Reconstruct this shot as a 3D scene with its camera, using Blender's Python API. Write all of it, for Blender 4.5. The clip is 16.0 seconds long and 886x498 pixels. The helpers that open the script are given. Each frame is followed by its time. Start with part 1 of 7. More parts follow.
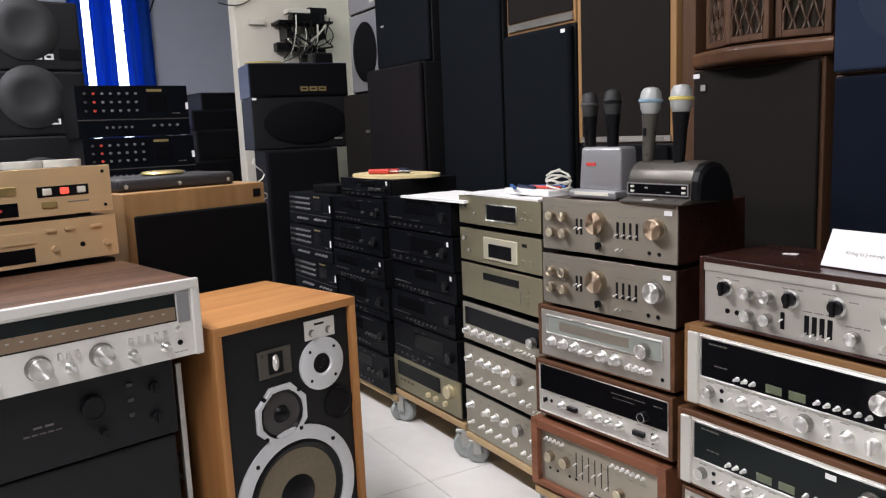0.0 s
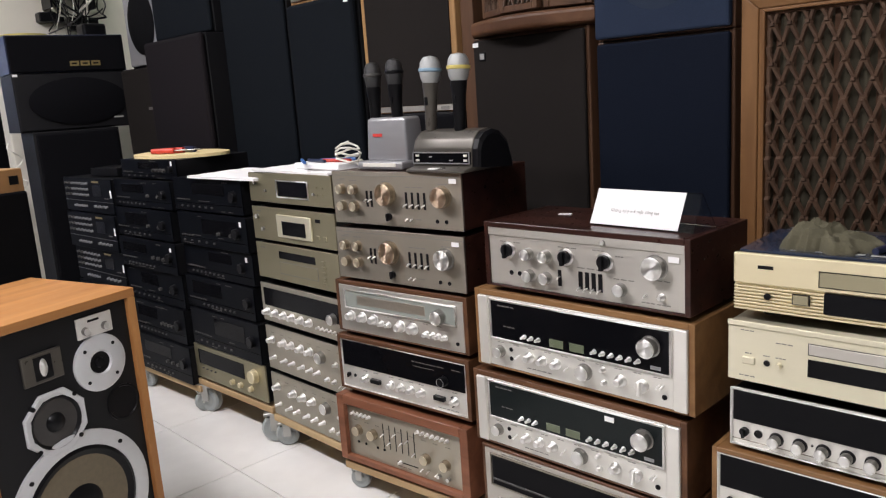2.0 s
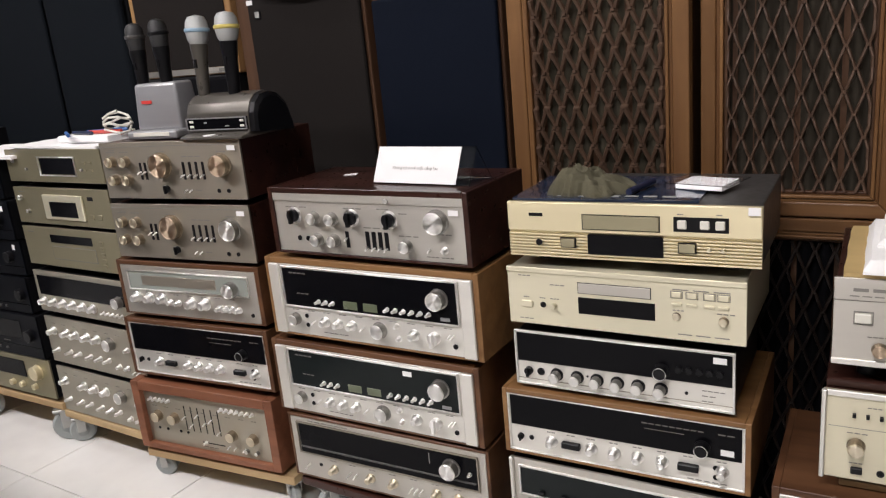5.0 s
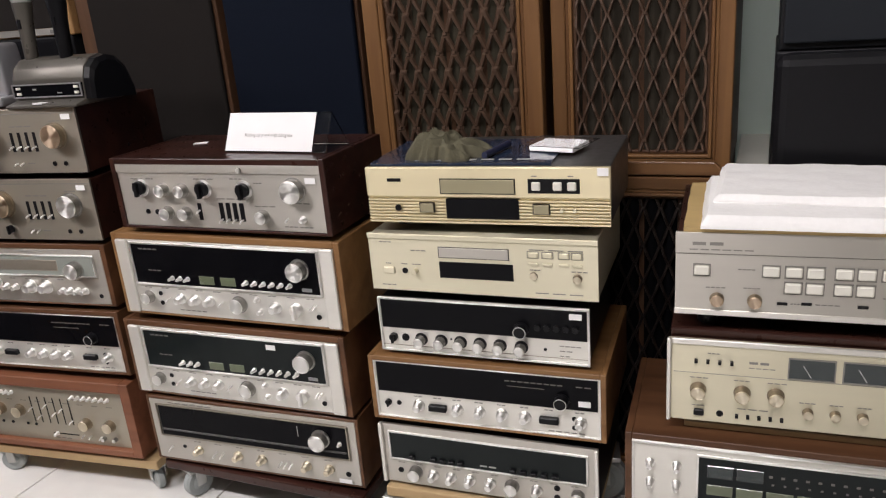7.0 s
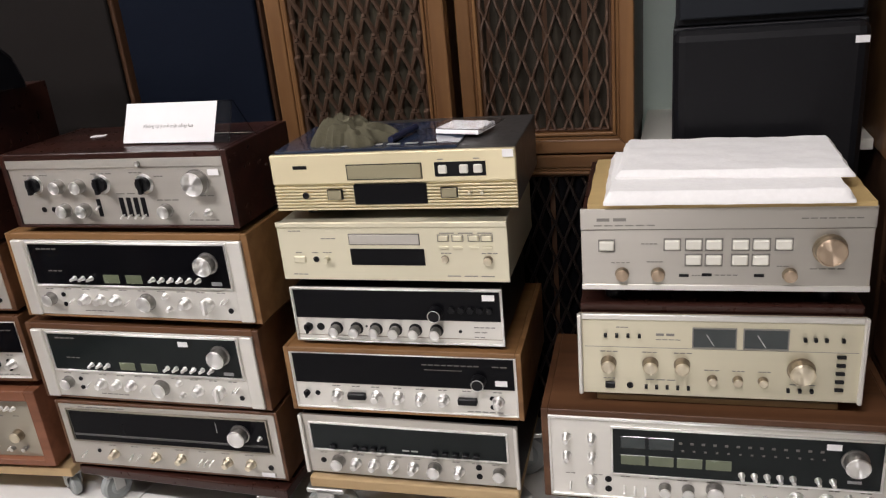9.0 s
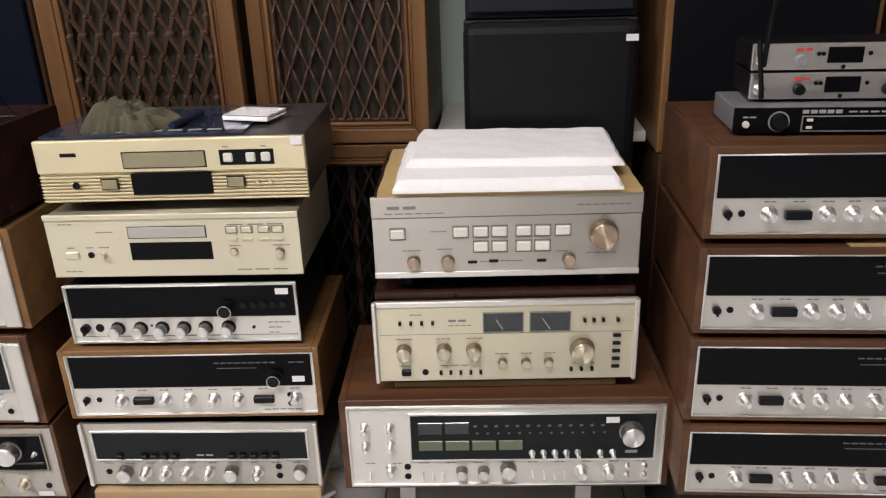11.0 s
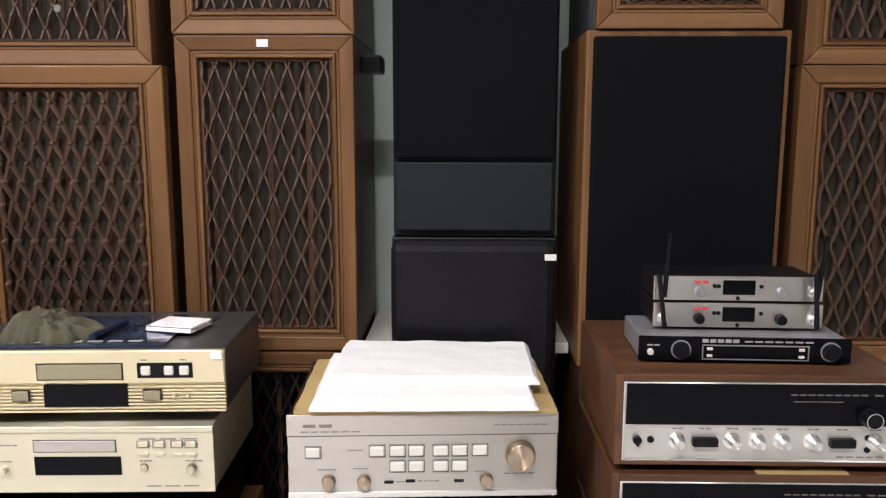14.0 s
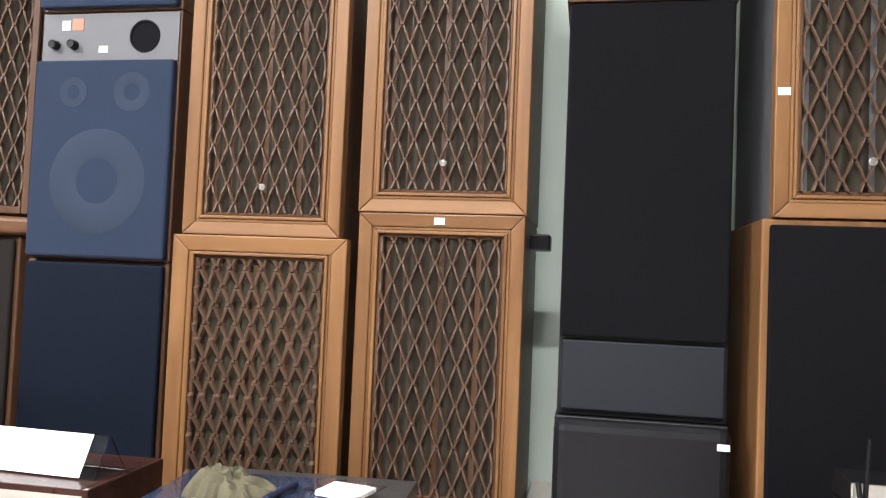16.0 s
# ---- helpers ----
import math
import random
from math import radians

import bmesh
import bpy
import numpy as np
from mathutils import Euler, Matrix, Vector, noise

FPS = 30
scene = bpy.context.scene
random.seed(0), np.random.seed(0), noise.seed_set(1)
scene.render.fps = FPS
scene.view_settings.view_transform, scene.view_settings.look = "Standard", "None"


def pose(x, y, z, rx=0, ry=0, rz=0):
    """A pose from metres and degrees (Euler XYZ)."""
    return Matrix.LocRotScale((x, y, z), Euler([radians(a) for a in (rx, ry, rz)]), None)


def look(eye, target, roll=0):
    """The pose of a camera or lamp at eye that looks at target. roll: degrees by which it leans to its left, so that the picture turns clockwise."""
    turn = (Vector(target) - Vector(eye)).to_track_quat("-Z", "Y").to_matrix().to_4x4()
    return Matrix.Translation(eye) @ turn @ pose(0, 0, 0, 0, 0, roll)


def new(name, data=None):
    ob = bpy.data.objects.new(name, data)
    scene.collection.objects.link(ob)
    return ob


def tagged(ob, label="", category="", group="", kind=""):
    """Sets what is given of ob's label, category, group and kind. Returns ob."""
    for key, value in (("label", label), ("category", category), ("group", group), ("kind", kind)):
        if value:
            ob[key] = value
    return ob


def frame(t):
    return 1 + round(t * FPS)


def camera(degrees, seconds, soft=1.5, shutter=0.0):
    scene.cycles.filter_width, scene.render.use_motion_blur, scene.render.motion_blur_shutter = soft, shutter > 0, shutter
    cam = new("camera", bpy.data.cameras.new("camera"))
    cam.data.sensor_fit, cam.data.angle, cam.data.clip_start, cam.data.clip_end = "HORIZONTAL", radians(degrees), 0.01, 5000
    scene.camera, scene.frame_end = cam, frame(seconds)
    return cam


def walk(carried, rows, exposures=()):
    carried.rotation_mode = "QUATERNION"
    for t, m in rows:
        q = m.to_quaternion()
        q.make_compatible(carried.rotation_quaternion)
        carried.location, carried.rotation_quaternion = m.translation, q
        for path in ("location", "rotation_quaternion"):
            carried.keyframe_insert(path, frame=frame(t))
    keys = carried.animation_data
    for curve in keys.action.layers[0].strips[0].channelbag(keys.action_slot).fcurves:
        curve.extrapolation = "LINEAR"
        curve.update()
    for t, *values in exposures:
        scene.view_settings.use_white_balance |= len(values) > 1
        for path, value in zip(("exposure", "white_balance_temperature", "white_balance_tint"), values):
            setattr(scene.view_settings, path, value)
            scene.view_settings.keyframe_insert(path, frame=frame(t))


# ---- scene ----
cam = camera(59.68, 16.0, 1.25)
PATH = [
    (0, (0.1509, -0.0651, 1.1244), (1.1369, 1.6486, 0.8229), -2.45),
    (0.5, (0.1630, -0.0626, 1.1259), (1.2387, 1.5993, 0.8411), -2.73),
    (1, (0.1860, -0.0684, 1.1233), (1.3425, 1.5322, 0.8063), -3.15),
    (1.5, (0.1985, -0.0720, 1.1190), (1.4528, 1.4437, 0.7594), -3.32),
    (2, (0.2187, -0.0794, 1.1193), (1.5681, 1.3428, 0.7236), -3.91),
    (2.5, (0.2272, -0.0895, 1.1174), (1.6262, 1.2763, 0.6965), -4.71),
    (3, (0.2274, -0.0880, 1.1186), (1.6141, 1.2848, 0.6801), -4.61),
    (3.5, (0.2357, -0.0898, 1.1138), (1.6564, 1.2455, 0.6685), -3.87),
    (4, (0.2497, -0.0965, 1.1102), (1.7305, 1.1542, 0.6173), -3.94),
    (4.5, (0.2699, -0.1110, 1.1108), (1.8158, 1.0438, 0.5850), -5.12),
    (4.7, (0.2733, -0.1168, 1.1144), (1.8483, 0.9972, 0.5867), -5.32),
    (7, (0.2995, -0.1342, 1.1094), (2.0350, 0.6227, 0.4650), -4.79),
    (7.5, (0.3136, -0.1489, 1.1165), (2.0606, 0.5510, 0.4397), -5.04),
    (8, (0.3205, -0.1622, 1.1171), (2.0750, 0.4962, 0.4183), -5.60),
    (8.2, (0.3208, -0.1640, 1.1174), (2.0753, 0.4888, 0.4135), -5.80),
    (10.3, (0.3307, -0.1885, 1.0892), (2.1564, 0.1585, 0.3499), -3.06),
    (10.5, (0.3371, -0.1985, 1.0902), (2.1655, 0.0953, 0.3348), -2.52),
    (11, (0.3477, -0.2202, 1.0893), (2.1985, -0.0629, 0.3477), -1.88),
    (11.5, (0.3540, -0.2306, 1.0882), (2.2084, -0.1527, 0.3430), -1.49),
    (12, (0.3635, -0.2520, 1.0919), (2.2303, -0.2619, 0.3745), -0.78),
    (12.5, (0.3670, -0.2764, 1.1069), (2.2648, -0.3458, 0.4797), -0.47),
    (13, (0.3631, -0.2814, 1.1198), (2.2916, -0.3255, 0.5920), -0.18),
    (13.5, (0.3515, -0.2807, 1.1375), (2.3105, -0.2829, 0.7347), 0.27),
    (14, (0.3445, -0.2792, 1.1553), (2.3211, -0.2354, 0.8534), 0.11),
    (14.5, (0.3337, -0.2658, 1.1730), (2.3190, -0.1343, 0.9701), 0.36),
    (15, (0.3317, -0.2533, 1.1851), (2.3184, -0.0761, 1.0376), 0.77),
    (15.5, (0.3236, -0.2228, 1.2020), (2.3070, 0.0309, 1.1626), 1.78),
    (16, (0.3137, -0.2027, 1.1992), (2.2765, 0.1719, 1.2827), 2.34),
]
walk(cam, [(t, look(eye, target, roll)) for t, eye, target, roll in PATH], [(0, 0.02, 6230, 15), (2.5, 0.02, 6400, 15.5), (4.5, -0.03, 6500, 15.5), (7, -0.08, 6500, 16), (11, -0.05, 6500, 16), (12.5, -0.03, 6500, 16), (13.5, 0.02, 6500, 17), (14.0, 0.38, 6350, 16.5), (14.5, 0.38, 6050, 16), (15.0, 0.5, 6000, 15.5), (15.5, 0.83, 6250, 15), (16, 1.5, 6400, 12.5)])

# ---- world and lamps ----
world = bpy.data.worlds.new("world")
world.use_nodes = True
scene.world = world
wn = world.node_tree.nodes
sky = world.node_tree.nodes.new("ShaderNodeTexSky")
sky.sky_type, sky.sun_disc = "NISHITA", False
sky.sun_elevation, sky.sun_rotation = radians(40), radians(200)
world.node_tree.links.new(sky.outputs["Color"], wn["Background"].inputs["Color"])
wn["Background"].inputs["Strength"].default_value = 0.08

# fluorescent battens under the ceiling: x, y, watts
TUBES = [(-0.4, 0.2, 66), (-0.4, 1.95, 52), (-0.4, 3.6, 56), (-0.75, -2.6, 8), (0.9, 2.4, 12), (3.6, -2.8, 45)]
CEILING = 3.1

# ---- materials ----
MATS = {}


def mat(name, col, rough=0.5, metal=0.0, var=0.12, scale=25.0, stretch=(1, 1, 1), bump=0.05, coat=0.0, blotch=0.12, emit=0.0, spec=0.5):
    m = bpy.data.materials.new(name)
    m.use_nodes = True
    nt = m.node_tree
    n, l = nt.nodes, nt.links
    p = n["Principled BSDF"]
    tc, mp = n.new("ShaderNodeTexCoord"), n.new("ShaderNodeMapping")
    mp.inputs["Scale"].default_value = stretch
    info = n.new("ShaderNodeObjectInfo")
    shift = n.new("ShaderNodeVectorMath")
    shift.operation = "MULTIPLY_ADD"
    shift.inputs[1].default_value = (1, 1, 1)
    l.new(tc.outputs["Object"], shift.inputs[0])
    rnd = n.new("ShaderNodeVectorMath")
    rnd.operation = "SCALE"
    rnd.inputs[0].default_value = (7.0, 3.0, 5.0)
    l.new(info.outputs["Random"], rnd.inputs["Scale"])
    l.new(rnd.outputs[0], shift.inputs[2])
    l.new(shift.outputs[0], mp.inputs["Vector"])
    fine, wide = n.new("ShaderNodeTexNoise"), n.new("ShaderNodeTexNoise")
    fine.inputs["Scale"].default_value, fine.inputs["Detail"].default_value = scale, 6
    wide.inputs["Scale"].default_value, wide.inputs["Detail"].default_value = 3.5, 4
    l.new(mp.outputs[0], fine.inputs["Vector"])
    l.new(shift.outputs[0], wide.inputs["Vector"])
    add = n.new("ShaderNodeMath")
    add.operation = "MULTIPLY_ADD"
    l.new(fine.outputs["Fac"], add.inputs[0])
    add.inputs[1].default_value = 2.0 * var
    add.inputs[2].default_value = 1.0 - var - blotch
    add2 = n.new("ShaderNodeMath")
    add2.operation = "MULTIPLY_ADD"
    l.new(wide.outputs["Fac"], add2.inputs[0])
    add2.inputs[1].default_value = 2.0 * blotch
    l.new(add.outputs[0], add2.inputs[2])
    mul = n.new("ShaderNodeVectorMath")
    mul.operation = "SCALE"
    mul.inputs[0].default_value = col
    l.new(add2.outputs[0], mul.inputs["Scale"])
    l.new(mul.outputs[0], p.inputs["Base Color"])
    rr = n.new("ShaderNodeMath")
    rr.operation = "MULTIPLY_ADD"
    l.new(fine.outputs["Fac"], rr.inputs[0])
    rr.inputs[1].default_value, rr.inputs[2].default_value = 0.18, max(0.02, rough - 0.09)
    l.new(rr.outputs[0], p.inputs["Roughness"])
    p.inputs["Metallic"].default_value = metal
    p.inputs["Coat Weight"].default_value = coat
    p.inputs["Specular IOR Level"].default_value = spec
    if bump:
        b = n.new("ShaderNodeBump")
        b.inputs["Strength"].default_value, b.inputs["Distance"].default_value = bump, 0.002
        l.new(fine.outputs["Fac"], b.inputs["Height"])
        l.new(b.outputs[0], p.inputs["Normal"])
    if emit:
        p.inputs["Emission Color"].default_value = (*col, 1)
        p.inputs["Emission Strength"].default_value = emit
    MATS[name] = m
    return m


def wood(name, light, dark, axis, rough=0.46, scale=22.0, coat=0.02):
    """Veneer with its grain along the given axis."""
    m = mat(name, light, rough, 0, 0.1, 60, bump=0.04, coat=coat, spec=0.3)
    nt = m.node_tree
    n, l = nt.nodes, nt.links
    p = n["Principled BSDF"]
    old = p.inputs["Base Color"].links[0].from_socket
    mp = n.new("ShaderNodeMapping")
    mp.inputs["Scale"].default_value = [0.06 if k == axis else 1.0 for k in "xyz"]
    src = [x for x in n if x.type == "VECT_MATH" and x.operation == "MULTIPLY_ADD"][0]
    l.new(src.outputs[0], mp.inputs["Vector"])
    grain = n.new("ShaderNodeTexNoise")
    grain.inputs["Scale"].default_value, grain.inputs["Detail"].default_value, grain.inputs["Distortion"].default_value = scale, 8, 0.6
    l.new(mp.outputs[0], grain.inputs["Vector"])
    ramp = n.new("ShaderNodeValToRGB")
    ramp.color_ramp.elements[0].position, ramp.color_ramp.elements[1].position = 0.35, 0.68
    l.new(grain.outputs["Fac"], ramp.inputs["Fac"])
    mix = n.new("ShaderNodeMix")
    mix.data_type = "RGBA"
    l.new(ramp.outputs["Color"], mix.inputs["Factor"])
    mix.inputs["A"].default_value = (*dark, 1)
    l.new(old, mix.inputs["B"])
    l.new(mix.outputs["Result"], p.inputs["Base Color"])
    return m


SILVER = mat("brushed_aluminium", (0.515, 0.49, 0.44), 0.42, 0.85, 0.05, 90, (0.03, 1, 1), 0, blotch=0.05)
GREYSILVER = mat("dull_aluminium", (0.30, 0.27, 0.222), 0.44, 0.8, 0.05, 90, (0.03, 1, 1), 0, blotch=0.06)
DULLGOLD = mat("dull_gold_aluminium", (0.325, 0.293, 0.190), 0.45, 0.75, 0.05, 90, (0.03, 1, 1), 0, blotch=0.06)
WARMSILVER = mat("warm_brushed_aluminium", (0.48, 0.445, 0.36), 0.42, 0.85, 0.05, 90, (0.03, 1, 1), 0, blotch=0.06)
SATIN = mat("satin_silver_front", (0.74, 0.72, 0.68), 0.42, 0.3, 0.04, 90, (0.03, 1, 1), 0, blotch=0.04)
BRIGHT = mat("bright_aluminium", (0.72, 0.70, 0.645), 0.40, 0.68, 0.04, 90, (0.03, 1, 1), 0, blotch=0.04)
CHAMPAGNE = mat("champagne_aluminium", (0.73, 0.645, 0.425), 0.42, 0.65, 0.04, 90, (0.03, 1, 1), 0, blotch=0.05)
PALEGOLD = mat("pale_gold_aluminium", (0.69, 0.645, 0.485), 0.42, 0.65, 0.04, 90, (0.03, 1, 1), 0, blotch=0.05)
GOLD = mat("gold_paint", (0.70, 0.50, 0.28), 0.4, 0.35, 0.05, 90, (0.03, 1, 1), 0.02)
KNOBGOLD = mat("turned_pale_gold_metal", (0.80, 0.72, 0.56), 0.42, 1.0, 0.03, 120, blotch=0.03, bump=0)
POLISHED = mat("polished_receiver_front", (0.68, 0.66, 0.62), 0.36, 0.95, 0.05, 90, (0.03, 1, 1), 0)
CHROME = mat("turned_metal", (0.93, 0.92, 0.89), 0.42, 1.0, 0.03, 120, blotch=0.03, bump=0)
BRONZE = mat("turned_bronze_metal", (0.60, 0.47, 0.345), 0.42, 1.0, 0.03, 120, blotch=0.03, bump=0)
PADDED = mat("padded_black_vinyl", (0.0085, 0.0085, 0.0098), 0.36, 0, 0.2, 160, bump=0.12, spec=0.22)
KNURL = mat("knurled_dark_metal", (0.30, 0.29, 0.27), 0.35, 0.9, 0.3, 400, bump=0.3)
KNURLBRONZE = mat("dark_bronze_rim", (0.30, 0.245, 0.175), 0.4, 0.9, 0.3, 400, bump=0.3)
BLACKMETAL = mat("black_painted_metal", (0.0072, 0.0072, 0.0082), 0.42, 0.0, 0.2, 200, bump=0.05, spec=0.14)
BLACKGLOSS = mat("black_dial_glass", (0.004, 0.004, 0.005), 0.10, 0.0, 0.1, 20, bump=0.0, spec=0.08)
SMOKE = mat("smoked_dial_glass", (0.012, 0.015, 0.015), 0.12, 0.0, 0.15, 20, bump=0.0, spec=0.14)
DIALGREEN = mat("pale_dial_glass", (0.27, 0.29, 0.26), 0.18, 0.0, 0.06, 8, bump=0.0, coat=0.3)
METER = mat("meter_face", (0.12, 0.14, 0.085), 0.25, 0.0, 0.15, 40, bump=0.0, coat=0.3)
METERDARK = mat("grey_meter_face", (0.022, 0.031, 0.031), 0.2, 0.0, 0.15, 40, bump=0.0, coat=0.3)
DECKBLACK = mat("blue_black_deck_front", (0.0032, 0.0038, 0.0056), 0.36, 0, 0.25, 120, bump=0.03, spec=0.06)
BLACKPL = mat("black_plastic", (0.006, 0.006, 0.007), 0.33, 0, 0.2, 80, bump=0.03, spec=0.18)
GREYPL = mat("dark_grey_plastic", (0.055, 0.052, 0.05), 0.35, 0.2, 0.1, 80, bump=0.02)
RUBBER = mat("grey_rubber", (0.30, 0.32, 0.31), 0.5, 0, 0.15, 60)
STEEL = mat("zinc_steel", (0.45, 0.45, 0.43), 0.4, 0.8, 0.15, 40)
WHITEPAPER = mat("white_paper", (0.82, 0.81, 0.80), 0.75, 0, 0.03, 30, bump=0.03, blotch=0.03)
FOAM = mat("white_packing_foam", (0.88, 0.87, 0.85), 0.8, 0, 0.05, 120, bump=0.3, blotch=0.05)
CARDBOARD = mat("brown_cardboard", (0.44, 0.31, 0.13), 0.8, 0, 0.12, 50, (0.2, 1, 1), 0.1)
GREYTEXT = mat("grey_print", (0.20, 0.19, 0.17), 0.6, 0, 0.1, 50, bump=0)
LIGHTTEXT = mat("pale_print", (0.35, 0.35, 0.33), 0.5, 0, 0.1, 50, bump=0)
SCALEGREY = mat("grey_knob_plastic", (0.15, 0.15, 0.155), 0.4, 0, 0.1, 50, bump=0)
DIMTEXT = mat("dim_print", (0.12, 0.11, 0.10), 0.5, 0, 0.1, 50, bump=0)
REDTEXT = mat("red_print", (0.60, 0.05, 0.04), 0.5, 0, 0.1, 50, bump=0)
OAKX = wood("golden_oak_veneer", (0.26, 0.140, 0.057), (0.17, 0.083, 0.031), "x")
WALNUTX = wood("walnut_veneer", (0.126, 0.057, 0.026), (0.068, 0.029, 0.013), "x")
MAHOGX = wood("dark_mahogany_veneer", (0.044, 0.016, 0.011), (0.021, 0.008, 0.006), "x", rough=0.3, coat=0.1)
REDWOODX = wood("reddish_wood_veneer", (0.24, 0.095, 0.050), (0.15, 0.056, 0.028), "x")
PALEOAKZ = wood("pale_oak_veneer", (0.37, 0.215, 0.092), (0.27, 0.145, 0.058), "z")
TEAKZ = wood("teak_frame_wood", (0.215, 0.108, 0.041), (0.122, 0.055, 0.020), "z")
TEAKX = wood("teak_rail_wood", (0.215, 0.108, 0.041), (0.122, 0.055, 0.020), "x")
WALNUTZ = wood("walnut_side_veneer", (0.110, 0.056, 0.030), (0.065, 0.032, 0.017), "z")
ORANGEZ = wood("orange_oak_veneer", (0.46, 0.22, 0.075), (0.33, 0.14, 0.045), "z")
ORANGEX = wood("orange_oak_top_veneer", (0.46, 0.22, 0.075), (0.33, 0.14, 0.045), "x")
ROSEWOODX = wood("rosewood_veneer", (0.12, 0.062, 0.036), (0.045, 0.023, 0.014), "x", scale=30)
DARKLATTICE = wood("dark_lattice_wood", (0.026, 0.017, 0.012), (0.014, 0.009, 0.007), "z", rough=0.5, coat=0)
LATTICE = wood("carved_lattice_wood", (0.100, 0.058, 0.036), (0.062, 0.035, 0.022), "z", rough=0.5, coat=0)
PINEX = wood("raw_pine_board", (0.48, 0.35, 0.19), (0.36, 0.24, 0.12), "x", rough=0.7, coat=0)
BLACKCLOTH = mat("black_grille_cloth", (0.0050, 0.0050, 0.0062), 0.85, 0, 0.3, 500, bump=0.25, spec=0.06)
CHARCLOTH = mat("charcoal_grille_cloth", (0.0052, 0.0052, 0.0060), 0.85, 0, 0.3, 500, bump=0.25, spec=0.06)
BROWNCLOTH = mat("brown_black_grille_cloth", (0.0145, 0.0122, 0.0110), 0.85, 0, 0.3, 500, bump=0.25, spec=0.1)
PLUMCLOTH = mat("plum_black_grille_cloth", (0.0100, 0.0082, 0.0098), 0.85, 0, 0.3, 500, bump=0.25, spec=0.1)
TEALCLOTH = mat("blue_black_grille_cloth", (0.0044, 0.0062, 0.0088), 0.85, 0, 0.3, 500, bump=0.25, spec=0.1)
BLUECLOTH = mat("dark_blue_grille_cloth", (0.0185, 0.0275, 0.0500), 0.85, 0, 0.3, 500, bump=0.25, spec=0.1)
BLUECLOTH2 = mat("blue_grille_cloth_over_driver", (0.0255, 0.0355, 0.0570), 0.85, 0, 0.3, 500, bump=0.25, spec=0.1)
NAVYCLOTH = mat("navy_grille_cloth", (0.0042, 0.0067, 0.0139), 0.85, 0, 0.3, 500, bump=0.25, spec=0.1)
OLIVECLOTH = mat("grey_olive_pleated_cloth", (0.056, 0.049, 0.034), 0.9, 0, 0.35, 60, (1, 1, 0.05), 0.5, spec=0.1)
GREENCLOTH = mat("grey_green_pleated_cloth", (0.037, 0.031, 0.023), 0.9, 0, 0.35, 60, (1, 1, 0.05), 0.5, spec=0.1)
BLACKVINYL = mat("black_vinyl_cabinet", (0.0078, 0.0078, 0.009), 0.5, 0, 0.2, 250, bump=0.12, spec=0.25)
GREYPAINT = mat("grey_painted_baffle", (0.075, 0.078, 0.086), 0.55, 0, 0.1, 120, bump=0.06)
SLATE = mat("slate_grey_panel", (0.013, 0.0155, 0.0195), 0.6, 0, 0.1, 120, bump=0.05, spec=0.2)
SILVERPL = mat("silver_grey_plastic", (0.36, 0.36, 0.37), 0.35, 0.5, 0.06, 90, (0.05, 1, 1), 0.02)
CONE = mat("paper_cone", (0.16, 0.13, 0.085), 0.8, 0, 0.2, 120, bump=0.15)
WHITERING = mat("silver_cast_frame", (0.62, 0.63, 0.64), 0.4, 0.2, 0.06, 60)
WALLGREEN = mat("pale_green_wall_paint", (0.68, 0.79, 0.71), 0.7, 0, 0.04, 12, bump=0.05, blotch=0.06)
WALLBLUE = mat("blue_grey_wall_paint", (0.36, 0.38, 0.45), 0.8, 0, 0.04, 12, bump=0.05, blotch=0.08)
CREAM = mat("cream_pillar_paint", (0.74, 0.70, 0.60), 0.7, 0, 0.05, 10, bump=0.06, blotch=0.08)
DIMWALL = mat("dull_wall_paint", (0.16, 0.15, 0.14), 0.8, 0, 0.05, 10, bump=0.05, blotch=0.1)
CEILPAINT = mat("white_ceiling_paint", (0.75, 0.74, 0.72), 0.8, 0, 0.03, 10, bump=0.03)
TILE = mat("glazed_floor_tile", (0.74, 0.73, 0.70), 0.16, 0, 0.05, 14, bump=0.01, blotch=0.09)
GROUT = mat("dark_grout", (0.12, 0.11, 0.10), 0.9, 0, 0.2, 60)
CURTAIN = mat("blue_curtain_cloth", (0.008, 0.105, 0.50), 0.8, 0, 0.15, 40, (1, 1, 0.1), 0.1)
DAYLIGHT = mat("bright_daylight", (0.85, 0.93, 1.0), 0.5, emit=4.0)
TUBELIGHT = mat("lit_tube", (1.0, 0.97, 0.9), 0.5, emit=6.0)
KHAKI = mat("khaki_cleaning_cloth", (0.088, 0.080, 0.048), 0.95, 0, 0.25, 260, bump=0.4)
MAGAZINE = mat("glossy_blue_magazine", (0.022, 0.033, 0.062), 0.14, 0, 0.6, 22, bump=0.0, blotch=0.35, coat=0.4)
YELLOWPAPER = mat("cream_yellow_board", (0.72, 0.58, 0.30), 0.7, 0, 0.06, 40)
REDPL = mat("red_plastic", (0.55, 0.05, 0.03), 0.35, 0, 0.1, 60)
NAVYPL = mat("navy_plastic", (0.012, 0.018, 0.05), 0.35, 0, 0.1, 60)
BLUEPL = mat("blue_plastic", (0.05, 0.14, 0.38), 0.35, 0, 0.1, 60)
OFFWHITE = mat("off_white_plastic", (0.70, 0.68, 0.60), 0.45, 0, 0.06, 60)
YELLOWBAND = mat("yellow_rubber_band", (0.55, 0.45, 0.12), 0.5, 0, 0.06, 60)
BLUEBAND = mat("blue_grey_rubber_band", (0.22, 0.33, 0.42), 0.5, 0, 0.06, 60)
